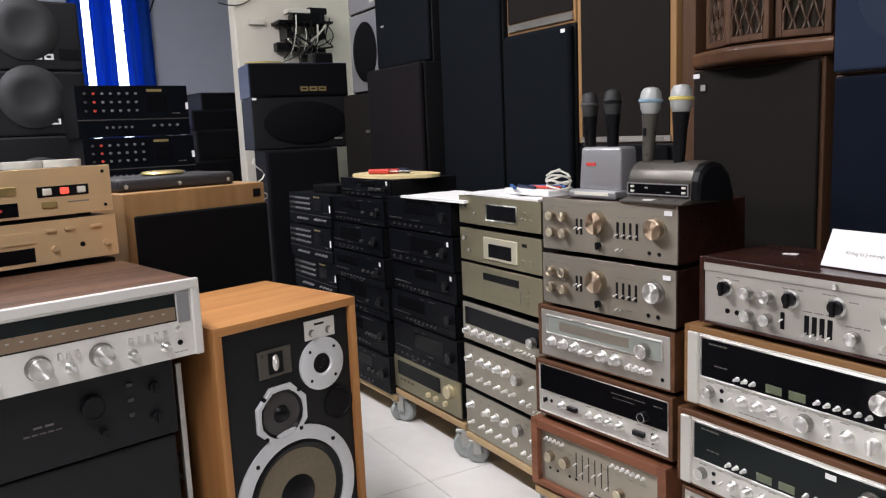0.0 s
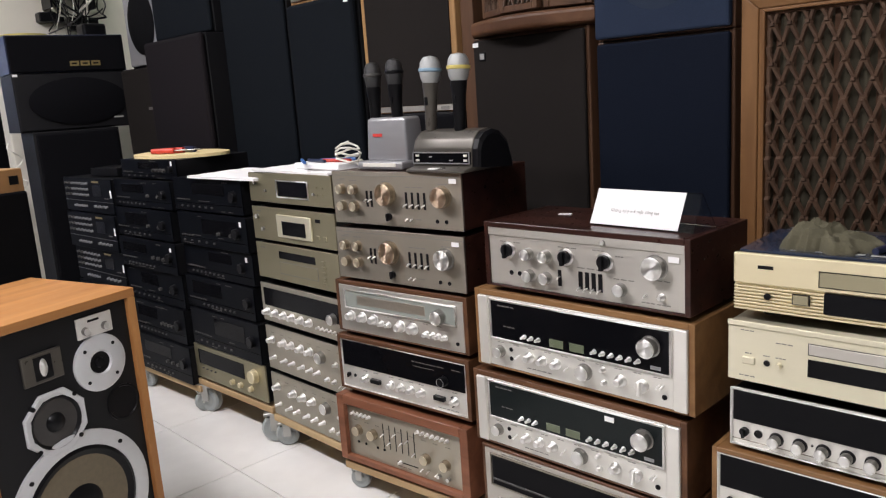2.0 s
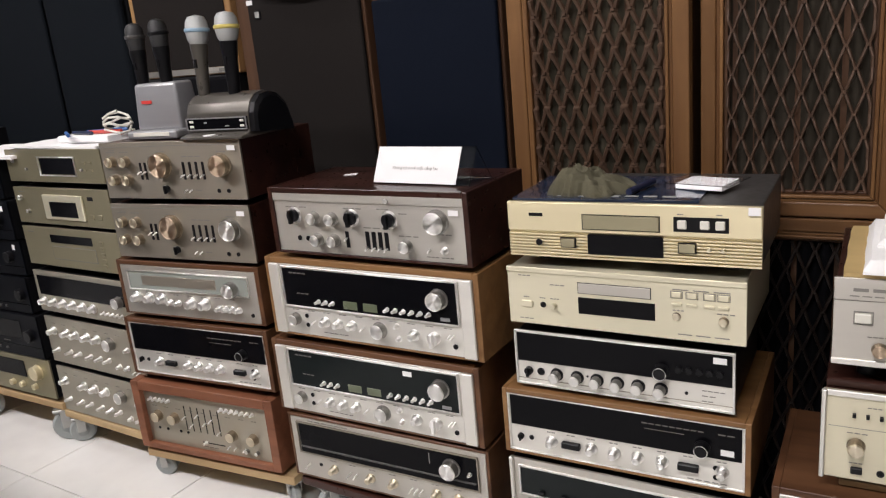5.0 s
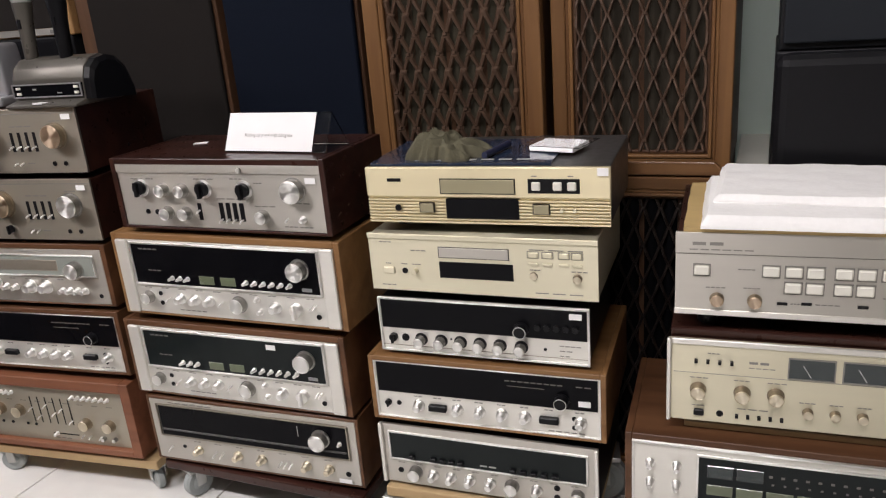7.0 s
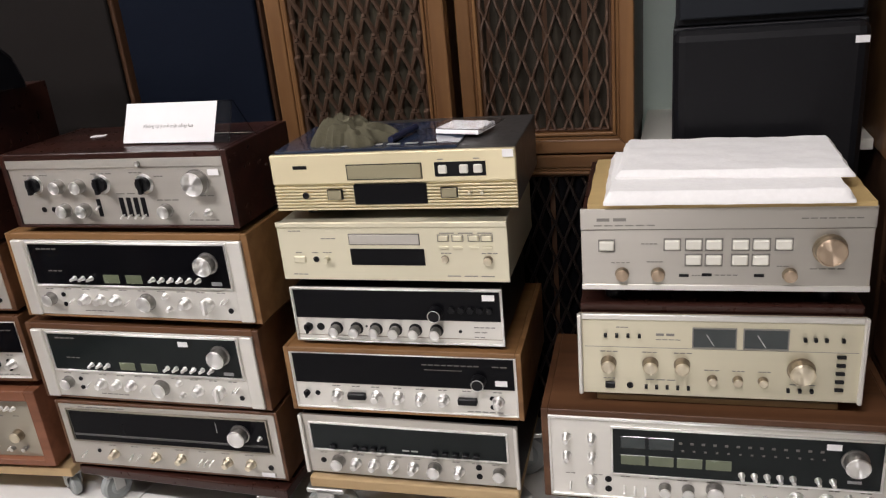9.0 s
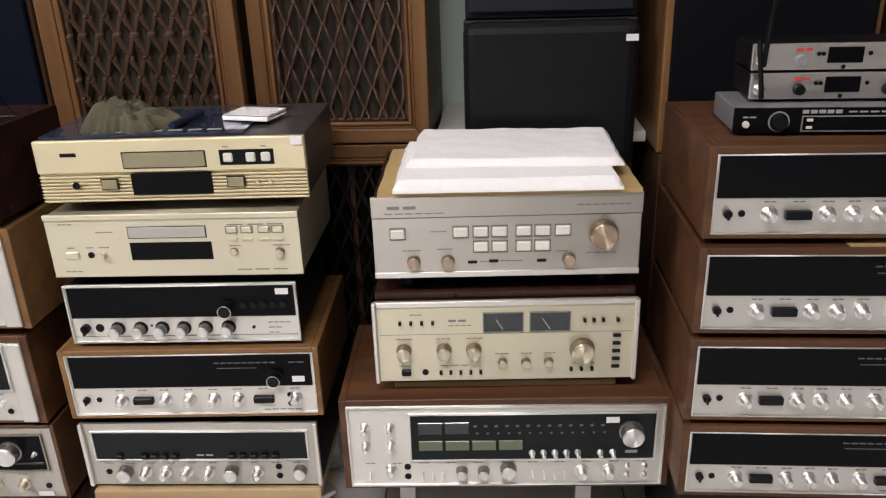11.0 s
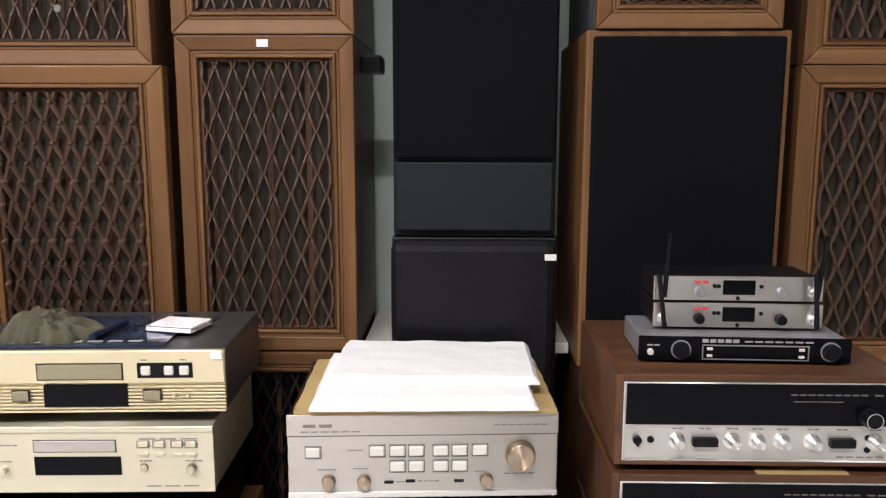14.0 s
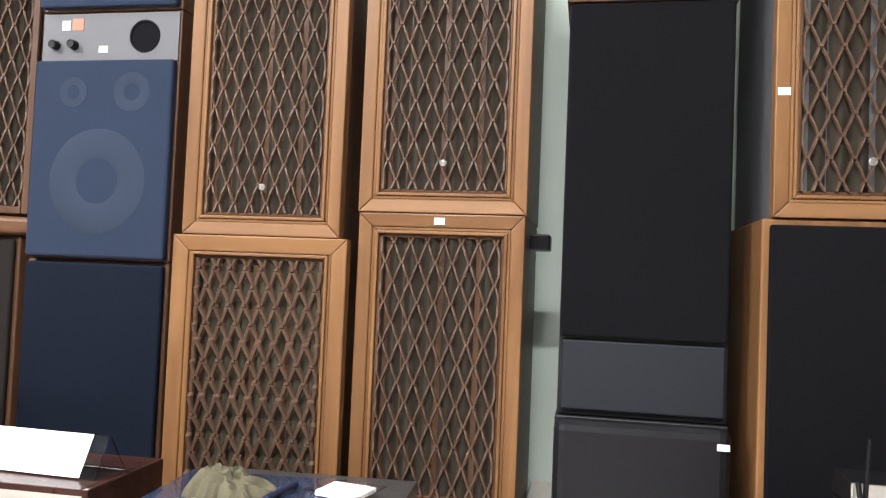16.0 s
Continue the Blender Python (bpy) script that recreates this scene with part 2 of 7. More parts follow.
MESHGREY = mat("grey_wire_mesh", (0.42, 0.43, 0.42), 0.45, 0.4, 0.35, 900, bump=0.6)
MESHDARK = mat("dark_grey_wire_mesh", (0.022, 0.022, 0.024), 0.5, 0.2, 0.35, 500, bump=0.4)
MESHBLACK = mat("black_wire_mesh", (0.03, 0.03, 0.03), 0.45, 0.3, 0.35, 900, bump=0.6)
BROWNGREY = mat("bronze_grey_paint", (0.115, 0.105, 0.09), 0.30, 0.5, 0.06, 60, bump=0.02)
ORANGELABEL = mat("orange_badge", (0.42, 0.10, 0.05), 0.4, 0, 0.05, 60)
BRASS = mat("worn_brass", (0.55, 0.42, 0.18), 0.35, 0.8, 0.1, 60)
LEATHER = mat("black_leatherette", (0.030, 0.028, 0.030), 0.45, 0, 0.25, 200, bump=0.3)
for turned in (CHROME, BRONZE, KNOBGOLD):
    # lathe marks run round the knob's axis
    tn = turned.node_tree
    rad = tn.nodes.new("ShaderNodeTangent")
    rad.direction_type, rad.axis = "RADIAL", "Y"
    pr = tn.nodes["Principled BSDF"]
    tn.links.new(rad.outputs[0], pr.inputs["Tangent"])
    pr.inputs["Anisotropic"].default_value = 1.0
    pr.inputs["Anisotropic Rotation"].default_value = 0.25
for brushed in (SILVER, WARMSILVER, GREYSILVER, DULLGOLD, BRIGHT, CHAMPAGNE, PALEGOLD, GOLD, POLISHED):
    # brush marks run level across the front plates
    tn = brushed.node_tree
    lev = tn.nodes.new("ShaderNodeTangent")
    lev.direction_type, lev.axis = "RADIAL", "Z"
    pr = tn.nodes["Principled BSDF"]
    tn.links.new(lev.outputs[0], pr.inputs["Tangent"])
    pr.inputs["Anisotropic"].default_value = 0.9
    pr.inputs["Anisotropic Rotation"].default_value = 0.25
cn = CURTAIN.node_tree
lit, blend = cn.nodes.new("ShaderNodeBsdfTranslucent"), cn.nodes.new("ShaderNodeMixShader")
cn.links.new(cn.nodes["Principled BSDF"].inputs["Base Color"].links[0].from_socket, lit.inputs["Color"])
blend.inputs["Fac"].default_value = 0.7
cn.links.new(cn.nodes["Principled BSDF"].outputs[0], blend.inputs[1])
cn.links.new(lit.outputs[0], blend.inputs[2])
cn.links.new(blend.outputs[0], cn.nodes["Material Output"].inputs["Surface"])
CLEAR = bpy.data.materials.new("clear_acrylic")
CLEAR.use_nodes = True
cb = CLEAR.node_tree.nodes["Principled BSDF"]
cb.inputs["Transmission Weight"].default_value, cb.inputs["Roughness"].default_value, cb.inputs["IOR"].default_value = 1.0, 0.03, 1.28
cb.inputs["Base Color"].default_value = (0.95, 0.96, 0.97, 1)

# ---- mesh helpers ----
CACHE = {}


def boxes(*bs, bevel=0.0, seg=2):
    bm = bmesh.new()
    for x0, y0, z0, x1, y1, z1 in bs:
        m = Matrix.Translation(((x0 + x1) / 2, (y0 + y1) / 2, (z0 + z1) / 2)) @ Matrix.Diagonal((abs(x1 - x0), abs(y1 - y0), abs(z1 - z0), 1))
        bmesh.ops.create_cube(bm, size=1.0, matrix=m)
    if bevel:
        bmesh.ops.bevel(bm, geom=bm.edges[:], offset=bevel, segments=seg, affect="EDGES", profile=0.5, clamp_overlap=True)
    return bm


def lathe(profile, seg=28, axis="y", squash=1.0):
    """A turned body: pairs of radius and height; axis y turns it to face the front."""
    bm = bmesh.new()
    rings = []
    for r, h in profile:
        ring = []
        for k in range(seg if r > 1e-6 else 1):
            a = 2 * math.pi * k / seg
            u, v = r * math.cos(a) * squash, r * math.sin(a)
            ring.append(bm.verts.new((u, -h, v) if axis == "y" else (u, v, h)))
        rings.append(ring)
    for a, b in zip(rings, rings[1:]):
        for k in range(seg):
            if len(a) > 1 and len(b) > 1:
                bm.faces.new((a[k], a[(k + 1) % seg], b[(k + 1) % seg], b[k]))
            elif len(b) == 1 and len(a) > 1:
                bm.faces.new((a[k], a[(k + 1) % seg], b[0]))
            elif len(a) == 1 and len(b) > 1:
                bm.faces.new((a[0], b[(k + 1) % seg], b[k]))
    bmesh.ops.recalc_face_normals(bm, faces=bm.faces[:])
    return bm


def sweep(points, radius, seg=8):
    """A round cord or rod along a line of points."""
    bm = bmesh.new()
    pts = [Vector(p) for p in points]
    rings = []
    for k, p in enumerate(pts):
        d = (pts[min(k + 1, len(pts) - 1)] - pts[max(k - 1, 0)]).normalized()
        side = d.cross(Vector((0, 0, 1)) if abs(d.z) < 0.9 else Vector((1, 0, 0))).normalized()
        up = side.cross(d)
        rings.append([bm.verts.new(p + radius * (math.cos(2 * math.pi * q / seg) * side + math.sin(2 * math.pi * q / seg) * up)) for q in range(seg)])
    for a, b in zip(rings, rings[1:]):
        for q in range(seg):
            bm.faces.new((a[q], a[(q + 1) % seg], b[(q + 1) % seg], b[q]))
    bm.faces.new(rings[0]), bm.faces.new(rings[-1])
    bmesh.ops.recalc_face_normals(bm, faces=bm.faces[:])
    return bm


def mesh_of(bm, material, name="mesh", smooth=False):
    me = bpy.data.meshes.new(name)
    bm.to_mesh(me)
    bm.free()
    me.materials.append(material)
    if smooth:
        me.shade_smooth()
        me.set_sharp_from_angle(angle=radians(38))
    return me


def part(name, bm, material, parent, label="", at=None, smooth=False):
    me = bm if isinstance(bm, bpy.types.Mesh) else mesh_of(bm, material, name, smooth)
    ob = new(name, me)
    ob.parent = parent
    if at is not None:
        ob.matrix_basis = at if isinstance(at, Matrix) else Matrix.Translation(at)
    return tagged(ob, label)


def thing(name, m, label, category, group="", kind=""):
    ob = new(name)
    ob.empty_display_size = 0.05
    ob.matrix_basis = m
    return tagged(ob, label, category, group, kind)


def solid(name, bm, material, label, category, m=None, group="", kind="", smooth=False):
    ob = new(name, mesh_of(bm, material, name, smooth))
    if m is not None:
        ob.matrix_basis = m
    return tagged(ob, label, category, group, kind)


def facing(x, y, z, yaw=0.0):
    """A pose whose front looks to the aisle: local x to the viewer's right, y into the thing."""
    return pose(x, y, z, 0, 0, -90 + yaw)


# ---- small parts for front panels ----
def knob_mesh(r, length, material, style):
    key = ("knob", round(r, 4), round(length, 4), material.name, style)
    if key not in CACHE:
        if style == "pointer":
            bm = lathe([(r, 0), (r, length * 0.55), (r * 0.9, length * 0.6), (0, length * 0.6)], 18)
            b2 = boxes((-r * 0.28, -length, -r * 1.15, r * 0.28, -length * 0.55, r * 1.0), bevel=r * 0.1)
            tmp = bpy.data.meshes.new("tmp")
            b2.to_mesh(tmp)
            b2.free()
            bm.from_mesh(tmp)
            bpy.data.meshes.remove(tmp)
        elif style == "cone":
            bm = lathe([(r, 0), (r, length * 0.18), (r * 0.72, length * 0.3), (r * 0.62, length * 0.92), (r * 0.55, length), (r * 0.42, length * 0.97), (0, length * 0.95)], 18)
        else:
            bm = lathe([(r * 1.12, 0), (r * 1.12, length * 0.12), (r, length * 0.16), (r, length * 0.92), (r * 0.94, length), (r * 0.9, length), (r * 0.87, length * 0.95), (r * 0.84, length * 0.985)] + [(r * (0.84 - 0.105 * (q + 1)), length * 0.985 - (0.018 * r if q % 2 == 0 else 0)) for q in range(7)] + [(0, length * 0.985)], 32)
        CACHE[key] = me = mesh_of(bm, material, "knob", True)
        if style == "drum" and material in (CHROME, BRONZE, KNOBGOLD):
            # knurled flank in a darker metal, for contrast with the turned face
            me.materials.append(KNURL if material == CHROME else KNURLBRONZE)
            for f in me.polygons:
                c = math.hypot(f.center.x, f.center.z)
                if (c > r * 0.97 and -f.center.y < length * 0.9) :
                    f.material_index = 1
    return CACHE[key]


class Panel:
    """Lays knobs, keys and windows on the front of a thing: u runs to the right, v down, both from 0 to 1."""

    def __init__(self, ob, w, z0, h, y=0.0):
        self.ob, self.w, self.z0, self.h, self.y = ob, w, z0, h, y
        self.lines = []

    def at(self, u, v):
        return ((u - 0.5) * self.w, self.y, self.z0 + (1 - v) * self.h)

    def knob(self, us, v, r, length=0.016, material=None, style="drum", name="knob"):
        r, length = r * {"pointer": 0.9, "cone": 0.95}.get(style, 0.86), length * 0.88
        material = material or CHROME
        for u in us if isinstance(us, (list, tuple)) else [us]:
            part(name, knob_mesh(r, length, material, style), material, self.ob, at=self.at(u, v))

    def pane(self, name, u0, v0, u1, v1, material, proud=0.0015, bevel=0.0006, label=""):
        x0, _, z1 = self.at(u0, v0)
        x1, _, z0 = self.at(u1, v1)
        return part(name, boxes((x0, self.y - proud, z0, x1, self.y + 0.002, z1), bevel=bevel, seg=1), material, self.ob, label)

    def border(self, name, u0, v0, u1, v1, t, material, proud=0.003):
        x0, _, z1 = self.at(u0, v0)
        x1, _, z0 = self.at(u1, v1)
        a, b = self.y - proud, self.y + 0.001
        part(name, boxes((x0, a, z0, x1, b, z0 + t), (x0, a, z1 - t, x1, b, z1), (x0, a, z0 + t, x0 + t, b, z1 - t), (x1 - t, a, z0 + t, x1, b, z1 - t)), material, self.ob)

    def keys(self, us, v, w, h, material, name="button", proud=0.005):
        key = ("key", round(w, 4), round(h, 4), material.name, proud)
        if key not in CACHE:
            CACHE[key] = mesh_of(boxes((-w / 2, -proud, -h / 2, w / 2, 0.002, h / 2), bevel=min(w, h) * 0.12, seg=1), material, name)
        for u in us:
            part(name, CACHE[key], material, self.ob, at=self.at(u, v))

    def lever(self, us, v, length=0.012, material=None):
        material = material or CHROME
        key = ("lever", round(length, 4), material.name)
        if key not in CACHE:
            CACHE[key] = mesh_of(sweep([(0, 0.002, 0), (0, -length * 0.6, -0.001), (0, -length, -0.004)], 0.0018, 8), material, "lever", True)
        for u in us:
            part("lever", CACHE[key], material, self.ob, at=self.at(u, v))

    def jack(self, us, v, r=0.004):
        key = ("jack", r)
        if key not in CACHE:
            CACHE[key] = mesh_of(lathe([(r, 0), (r, 0.0015), (r * 0.6, 0.0015), (r * 0.55, 0.0005), (0, 0.0004)], 16), BLACKPL, "jack", True)
        for u in us:
            part("jack", CACHE[key], BLACKPL, self.ob, at=self.at(u, v))

    def text(self, u, v, w, h=0.0022, breaks=3):
        x, _, z = self.at(u, v)
        step = w / breaks
        for k in range(breaks):
            self.lines.append((x + k * step, self.y - 0.0007, z - h / 2, x + (k + 0.78) * step, self.y + 0.0005, z + h / 2))

    def put_print(self, material=None):
        if self.lines:
            tagged(part("lettering", boxes(*self.lines), material or GREYTEXT, self.ob), kind="stuff")
        self.lines = []

    def sticker(self, u, v, w=0.022, h=0.011):
        x, _, z = self.at(u, v)
        part("price_sticker", boxes((x - w / 2, self.y - 0.0030, z - h / 2, x + w / 2, self.y - 0.0022, z + h / 2)), WHITEPAPER, self.ob, "small white paper sticker")


def feet(ob, w, d, h=0.012, r=0.016):
    key = ("foot", h, r)
    if key not in CACHE:
        CACHE[key] = mesh_of(lathe([(r, 0), (r, h * 0.3), (r * 0.85, h), (0, h)], 18, "z"), BLACKPL, "foot", True)
    for x in (-w / 2 + 0.05, w / 2 - 0.05):
        for y in (0.05, d - 0.05):
            part("foot", CACHE[key], BLACKPL, ob, at=(x, y, 0))


def unit(label, cat, m, w, h, d, case, plate, wrap=0.0, lip=0.0, foot=0.010, name="amplifier", bot=None, group="stacked hi-fi units"):
    """A hi-fi unit: feet, case and front plate. wrap: wood round the plate on its sides and top, lip: how far it stands proud."""
    ob = thing(name, m, label, cat, group)
    feet(ob, w, d, foot + 0.001)
    b = 0.0025
    bot = wrap * 0.6 if bot is None else bot
    if wrap:
        for nm, b in (("side_panel", (-w / 2, -lip, foot, -w / 2 + wrap, d, h)), ("side_panel", (w / 2 - wrap, -lip, foot, w / 2, d, h)),
                      ("top_panel", (-w / 2 + wrap, -lip, h - wrap, w / 2 - wrap, d, h)), ("bottom_panel", (-w / 2 + wrap, -lip, foot, w / 2 - wrap, d, foot + bot))):
            part(nm, boxes(b, bevel=0.0012, seg=1), case, ob)
        part("chassis", boxes((-w / 2 + wrap + 0.001, 0.006, foot + bot + 0.001, w / 2 - wrap - 0.001, d - 0.01, h - wrap - 0.001)), BLACKMETAL, ob)
        pw, z0, ph = w - 2 * wrap, foot + bot, h - wrap - foot - bot
    else:
        part("case", boxes((-w / 2 + 0.003, 0.006, foot, w / 2 - 0.003, d, h - 0.002), bevel=b), case, ob)
        pw, z0, ph = w, foot, h - foot
    part("front_plate", boxes((-pw / 2 + 0.0005, 0.0, z0 + 0.0005, pw / 2 - 0.0005, 0.0062, z0 + ph - 0.0005), bevel=0.0012), plate, ob)
    return ob, Panel(ob, pw, z0, ph)


def sp(a, b, n):
    return [a + (b - a) * k / (n - 1) for k in range(n)] if n > 1 else [a]

# ---- the room ----
def setting(name, bs, material, label, category, bevel=0.0):
    return solid(name, boxes(*bs, bevel=bevel), material, label, category, kind="structure")


setting("floor", [(-3.2, -5.2, -0.12, 6.2, 6.6, -0.006)], GROUT, "tiled floor with dark narrow joints", "floor")
setting("ceiling", [(-3.2, -5.2, CEILING, 6.2, 6.6, CEILING + 0.12)], CEILPAINT, "plain white painted ceiling of the shop", "ceiling")
setting("wall_east", [(2.24, -1.42, 0, 2.39, 6.2, CEILING)], WALLGREEN, "pale green painted wall behind stacked loudspeakers", "wall")
setting("wall_far_east", [(6.0, -5.2, 0, 6.2, 6.6, CEILING)], DIMWALL, "plain dull grey-brown painted wall", "wall")
setting("wall_west", [(-3.2, -5.2, 0, -3.05, 6.6, CEILING)], DIMWALL, "plain dull grey-brown painted wall", "wall")
setting("wall_south", [(-3.05, -5.2, 0, 6.0, -5.05, CEILING)], DIMWALL, "plain dull grey-brown painted wall", "wall")
WIN = (0.78, 1.22, 1.0, 2.5)
setting("wall_north", [(-3.05, 6.2, 0, WIN[0], 6.35, CEILING), (WIN[1], 6.2, 0, 6.0, 6.35, CEILING), (WIN[0], 6.2, 0, WIN[1], 6.35, WIN[2]),
                       (WIN[0], 6.2, WIN[3], WIN[1], 6.35, CEILING)], WALLBLUE, "blue-grey painted wall with a curtained window", "wall")
setting("pillar", [(1.49, 4.62, 0, 2.24, 4.74, CEILING)], CREAM, "cream painted square pillar", "pillar", 0.01)
setting("backdrop", [(0.2, 6.75, 0.5, 2.0, 6.77, 2.9)], DAYLIGHT, "bright daylight outside the window", "backdrop")
win = thing("window_1", pose(0, 0, 0), "window with white daylight behind blue curtains", "window", kind="structure")
part("window_frame", boxes((WIN[0], 6.26, WIN[2], WIN[0] + 0.04, 6.3, WIN[3]), (WIN[1] - 0.04, 6.26, WIN[2], WIN[1], 6.3, WIN[3]),
                           (WIN[0] + 0.04, 6.26, WIN[2], WIN[1] - 0.04, 6.3, WIN[2] + 0.04), (WIN[0] + 0.04, 6.26, WIN[3] - 0.04, WIN[1] - 0.04, 6.3, WIN[3]),
                           (0.985, 6.262, WIN[2] + 0.04, 1.015, 6.298, WIN[3] - 0.04)), SILVERPL, win)


def curtain_cloth(x0, x1, label):
    bm = bmesh.new()
    n = max(6, int((x1 - x0) / 0.012))
    cols = []
    for k in range(n + 1):
        x = x0 + (x1 - x0) * k / n
        y = 6.14 + 0.022 * math.sin(k * 0.9) + 0.008 * math.sin(k * 2.3)
        cols.append([bm.verts.new((x, y, z)) for z in (0.75, 2.6)])
    for a, b in zip(cols, cols[1:]):
        bm.faces.new((a[0], b[0], b[1], a[1]))
    ob = solid("curtain", bm, CURTAIN, label, "curtain", smooth=True)
    mod = ob.modifiers.new("thick", "SOLIDIFY")
    mod.thickness = 0.003


for a, b in ((0.74, 0.83), (0.885, 1.03), (1.105, 1.30)):
    curtain_cloth(a, b, "bright blue pleated curtain hanging before the window")

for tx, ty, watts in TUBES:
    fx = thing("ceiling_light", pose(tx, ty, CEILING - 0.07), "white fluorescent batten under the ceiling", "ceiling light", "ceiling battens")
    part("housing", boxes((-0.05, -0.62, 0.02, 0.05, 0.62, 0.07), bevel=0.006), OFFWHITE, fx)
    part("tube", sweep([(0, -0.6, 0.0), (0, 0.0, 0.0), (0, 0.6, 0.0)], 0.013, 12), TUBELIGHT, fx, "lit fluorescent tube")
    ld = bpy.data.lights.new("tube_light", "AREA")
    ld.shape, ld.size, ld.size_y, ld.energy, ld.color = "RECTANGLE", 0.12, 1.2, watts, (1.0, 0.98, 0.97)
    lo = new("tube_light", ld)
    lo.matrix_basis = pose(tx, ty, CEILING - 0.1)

# small ledges on the wall between loudspeakers
for a, b in ((-0.143, -0.081), (-0.505, -0.471)):
    setting("ledge", [(1.90, a, 0.70, 2.24, b, 0.7215)], OFFWHITE, "narrow off-white ledge on a pale green wall", "ledge", 0.002)

# ---- loudspeakers along the wall ----
def lattice_mesh(w, h, cell=0.037, ch=0.082, bar=0.0034, scaled=False, timber=None):
    """A carved grille: upright zigzag bars that touch at their bends. scaled: each run stands proud at its foot and dives behind the next."""
    key = ("lattice", round(w, 3), round(h, 3), cell, ch, scaled, timber)
    if key in CACHE:
        return CACHE[key]
    n = max(4, 2 * round(w / cell))
    cw = w / n
    verts, faces = [], []
    per = 12 if scaled else 4
    steps = int(h / (ch / per)) + 1
    for k in range(n + 1):
        sign = 1 if k % 2 else -1
        prev = None
        for s in range(steps + 1):
            z = min(h, s * ch / per)
            ph = (z / ch) * 2 * math.pi
            tri = 2 / math.pi * math.asin(math.sin(ph))
            run = (z / ch * 2 + 0.5) % 1.0
            if scaled:
                tri = 0.55 * tri + 0.45 * math.sin(ph)
                t, y = bar * (0.9 + 0.3 * run), -0.010 * run
            else:
                t, y = bar, -0.004 * (0.5 + 0.5 * math.cos(2 * ph))
            x = k * cw - w / 2 + sign * tri * (cw / 2 - 0.0012)
            x = max(-w / 2 + 0.001, min(w / 2 - 0.001, x))
            ring = range(len(verts), len(verts) + 5)
            verts += [(x + dx, y + dy, z) for dx, dy in ((-t, 0), (-t * 0.5, -0.005), (t * 0.5, -0.005), (t, 0), (0, 0.004))]
            if prev:
                faces += [(prev[q], prev[(q + 1) % 5], ring[(q + 1) % 5], ring[q]) for q in range(5)]
            prev = ring
    cube = [(i, j, q) for i in (-1, 1) for j in (-1, 1) for q in (-1, 1)]
    for k in range(n):
        for s in range(int(h / (ch / 2)) + 1):
            z = s * ch / 2 + ch / 4
            if z < h - 0.005 and (k + s) % 2:
                b = len(verts)
                verts += [((k + 0.5) * cw - w / 2 + i * 0.0036, (-0.0125 if scaled else -0.005) + j * 0.0035, z + q * 0.0028) for i, j, q in cube]
                faces += [(b + i, b + j, b + q, b + r) for i, j, q, r in ((0, 1, 3, 2), (4, 6, 7, 5), (0, 4, 5, 1), (2, 3, 7, 6), (0, 2, 6, 4), (1, 5, 7, 3))]
    me = bpy.data.meshes.new("lattice")
    me.from_pydata(verts, [], faces)
    bm = bmesh.new()
    bm.from_mesh(me)
    bmesh.ops.recalc_face_normals(bm, faces=bm.faces[:])
    bpy.data.meshes.remove(me)
    CACHE[key] = mesh_of(bm, timber or LATTICE, "lattice")
    return CACHE[key]


def pleats(w, h, cloth):
    key = ("pleats", round(w, 3), round(h, 3), cloth.name)
    if key not in CACHE:
        bm = bmesh.new()
        n = int(w / 0.0045)
        cols = []
        for k in range(n + 1):
            x = -w / 2 + w * k / n
            y = 0.0055 * math.sin(k * 0.75) + 0.002 * math.sin(k * 0.31)
            cols.append([bm.verts.new((x, y, z)) for z in (0, h)])
        for a, b in zip(cols, cols[1:]):
            bm.faces.new((a[0], b[0], b[1], a[1]))
        CACHE[key] = mesh_of(bm, cloth, "grille_cloth", True)
    return CACHE[key]


def mitred(w, h, a, t, y0, y1, slope=0.0):
    """The four mitred lengths of a frame: a in from the edge, t wide; slope: how far the face falls back towards the inside."""
    o = (-w / 2 + a, a, w / 2 - a, h - a)
    i = (o[0] + t, o[1] + t, o[2] - t, o[3] - t)
    corners = (((o[0], o[1]), (i[0], i[1])), ((o[2], o[1]), (i[2], i[1])), ((o[2], o[3]), (i[2], i[3])), ((o[0], o[3]), (i[0], i[3])))
    for k in range(4):
        (p0, q0), (p1, q1) = corners[k], corners[(k + 1) % 4]
        bm = bmesh.new()
        front = [bm.verts.new((x, y0 + (slope if inner else 0.0), z)) for (x, z), inner in ((p0, 0), (p1, 0), (q1, 1), (q0, 1))]
        back = [bm.verts.new((x, y1, z)) for x, z in (p0, p1, q1, q0)]
        bm.faces.new(front), bm.faces.new(back)
        for e in range(4):
            bm.faces.new((front[e], front[(e + 1) % 4], back[(e + 1) % 4], back[e]))
        bmesh.ops.recalc_face_normals(bm, faces=bm.faces[:])
        bmesh.ops.bevel(bm, geom=[e for e in bm.edges if abs(e.verts[0].co.y - e.verts[1].co.y) <= slope + 1e-6 and e.verts[0].co.y < y1 - 1e-5], offset=min(0.003, t * 0.3), segments=2, affect="EDGES", profile=0.5, clamp_overlap=True)
        yield k % 2, bm


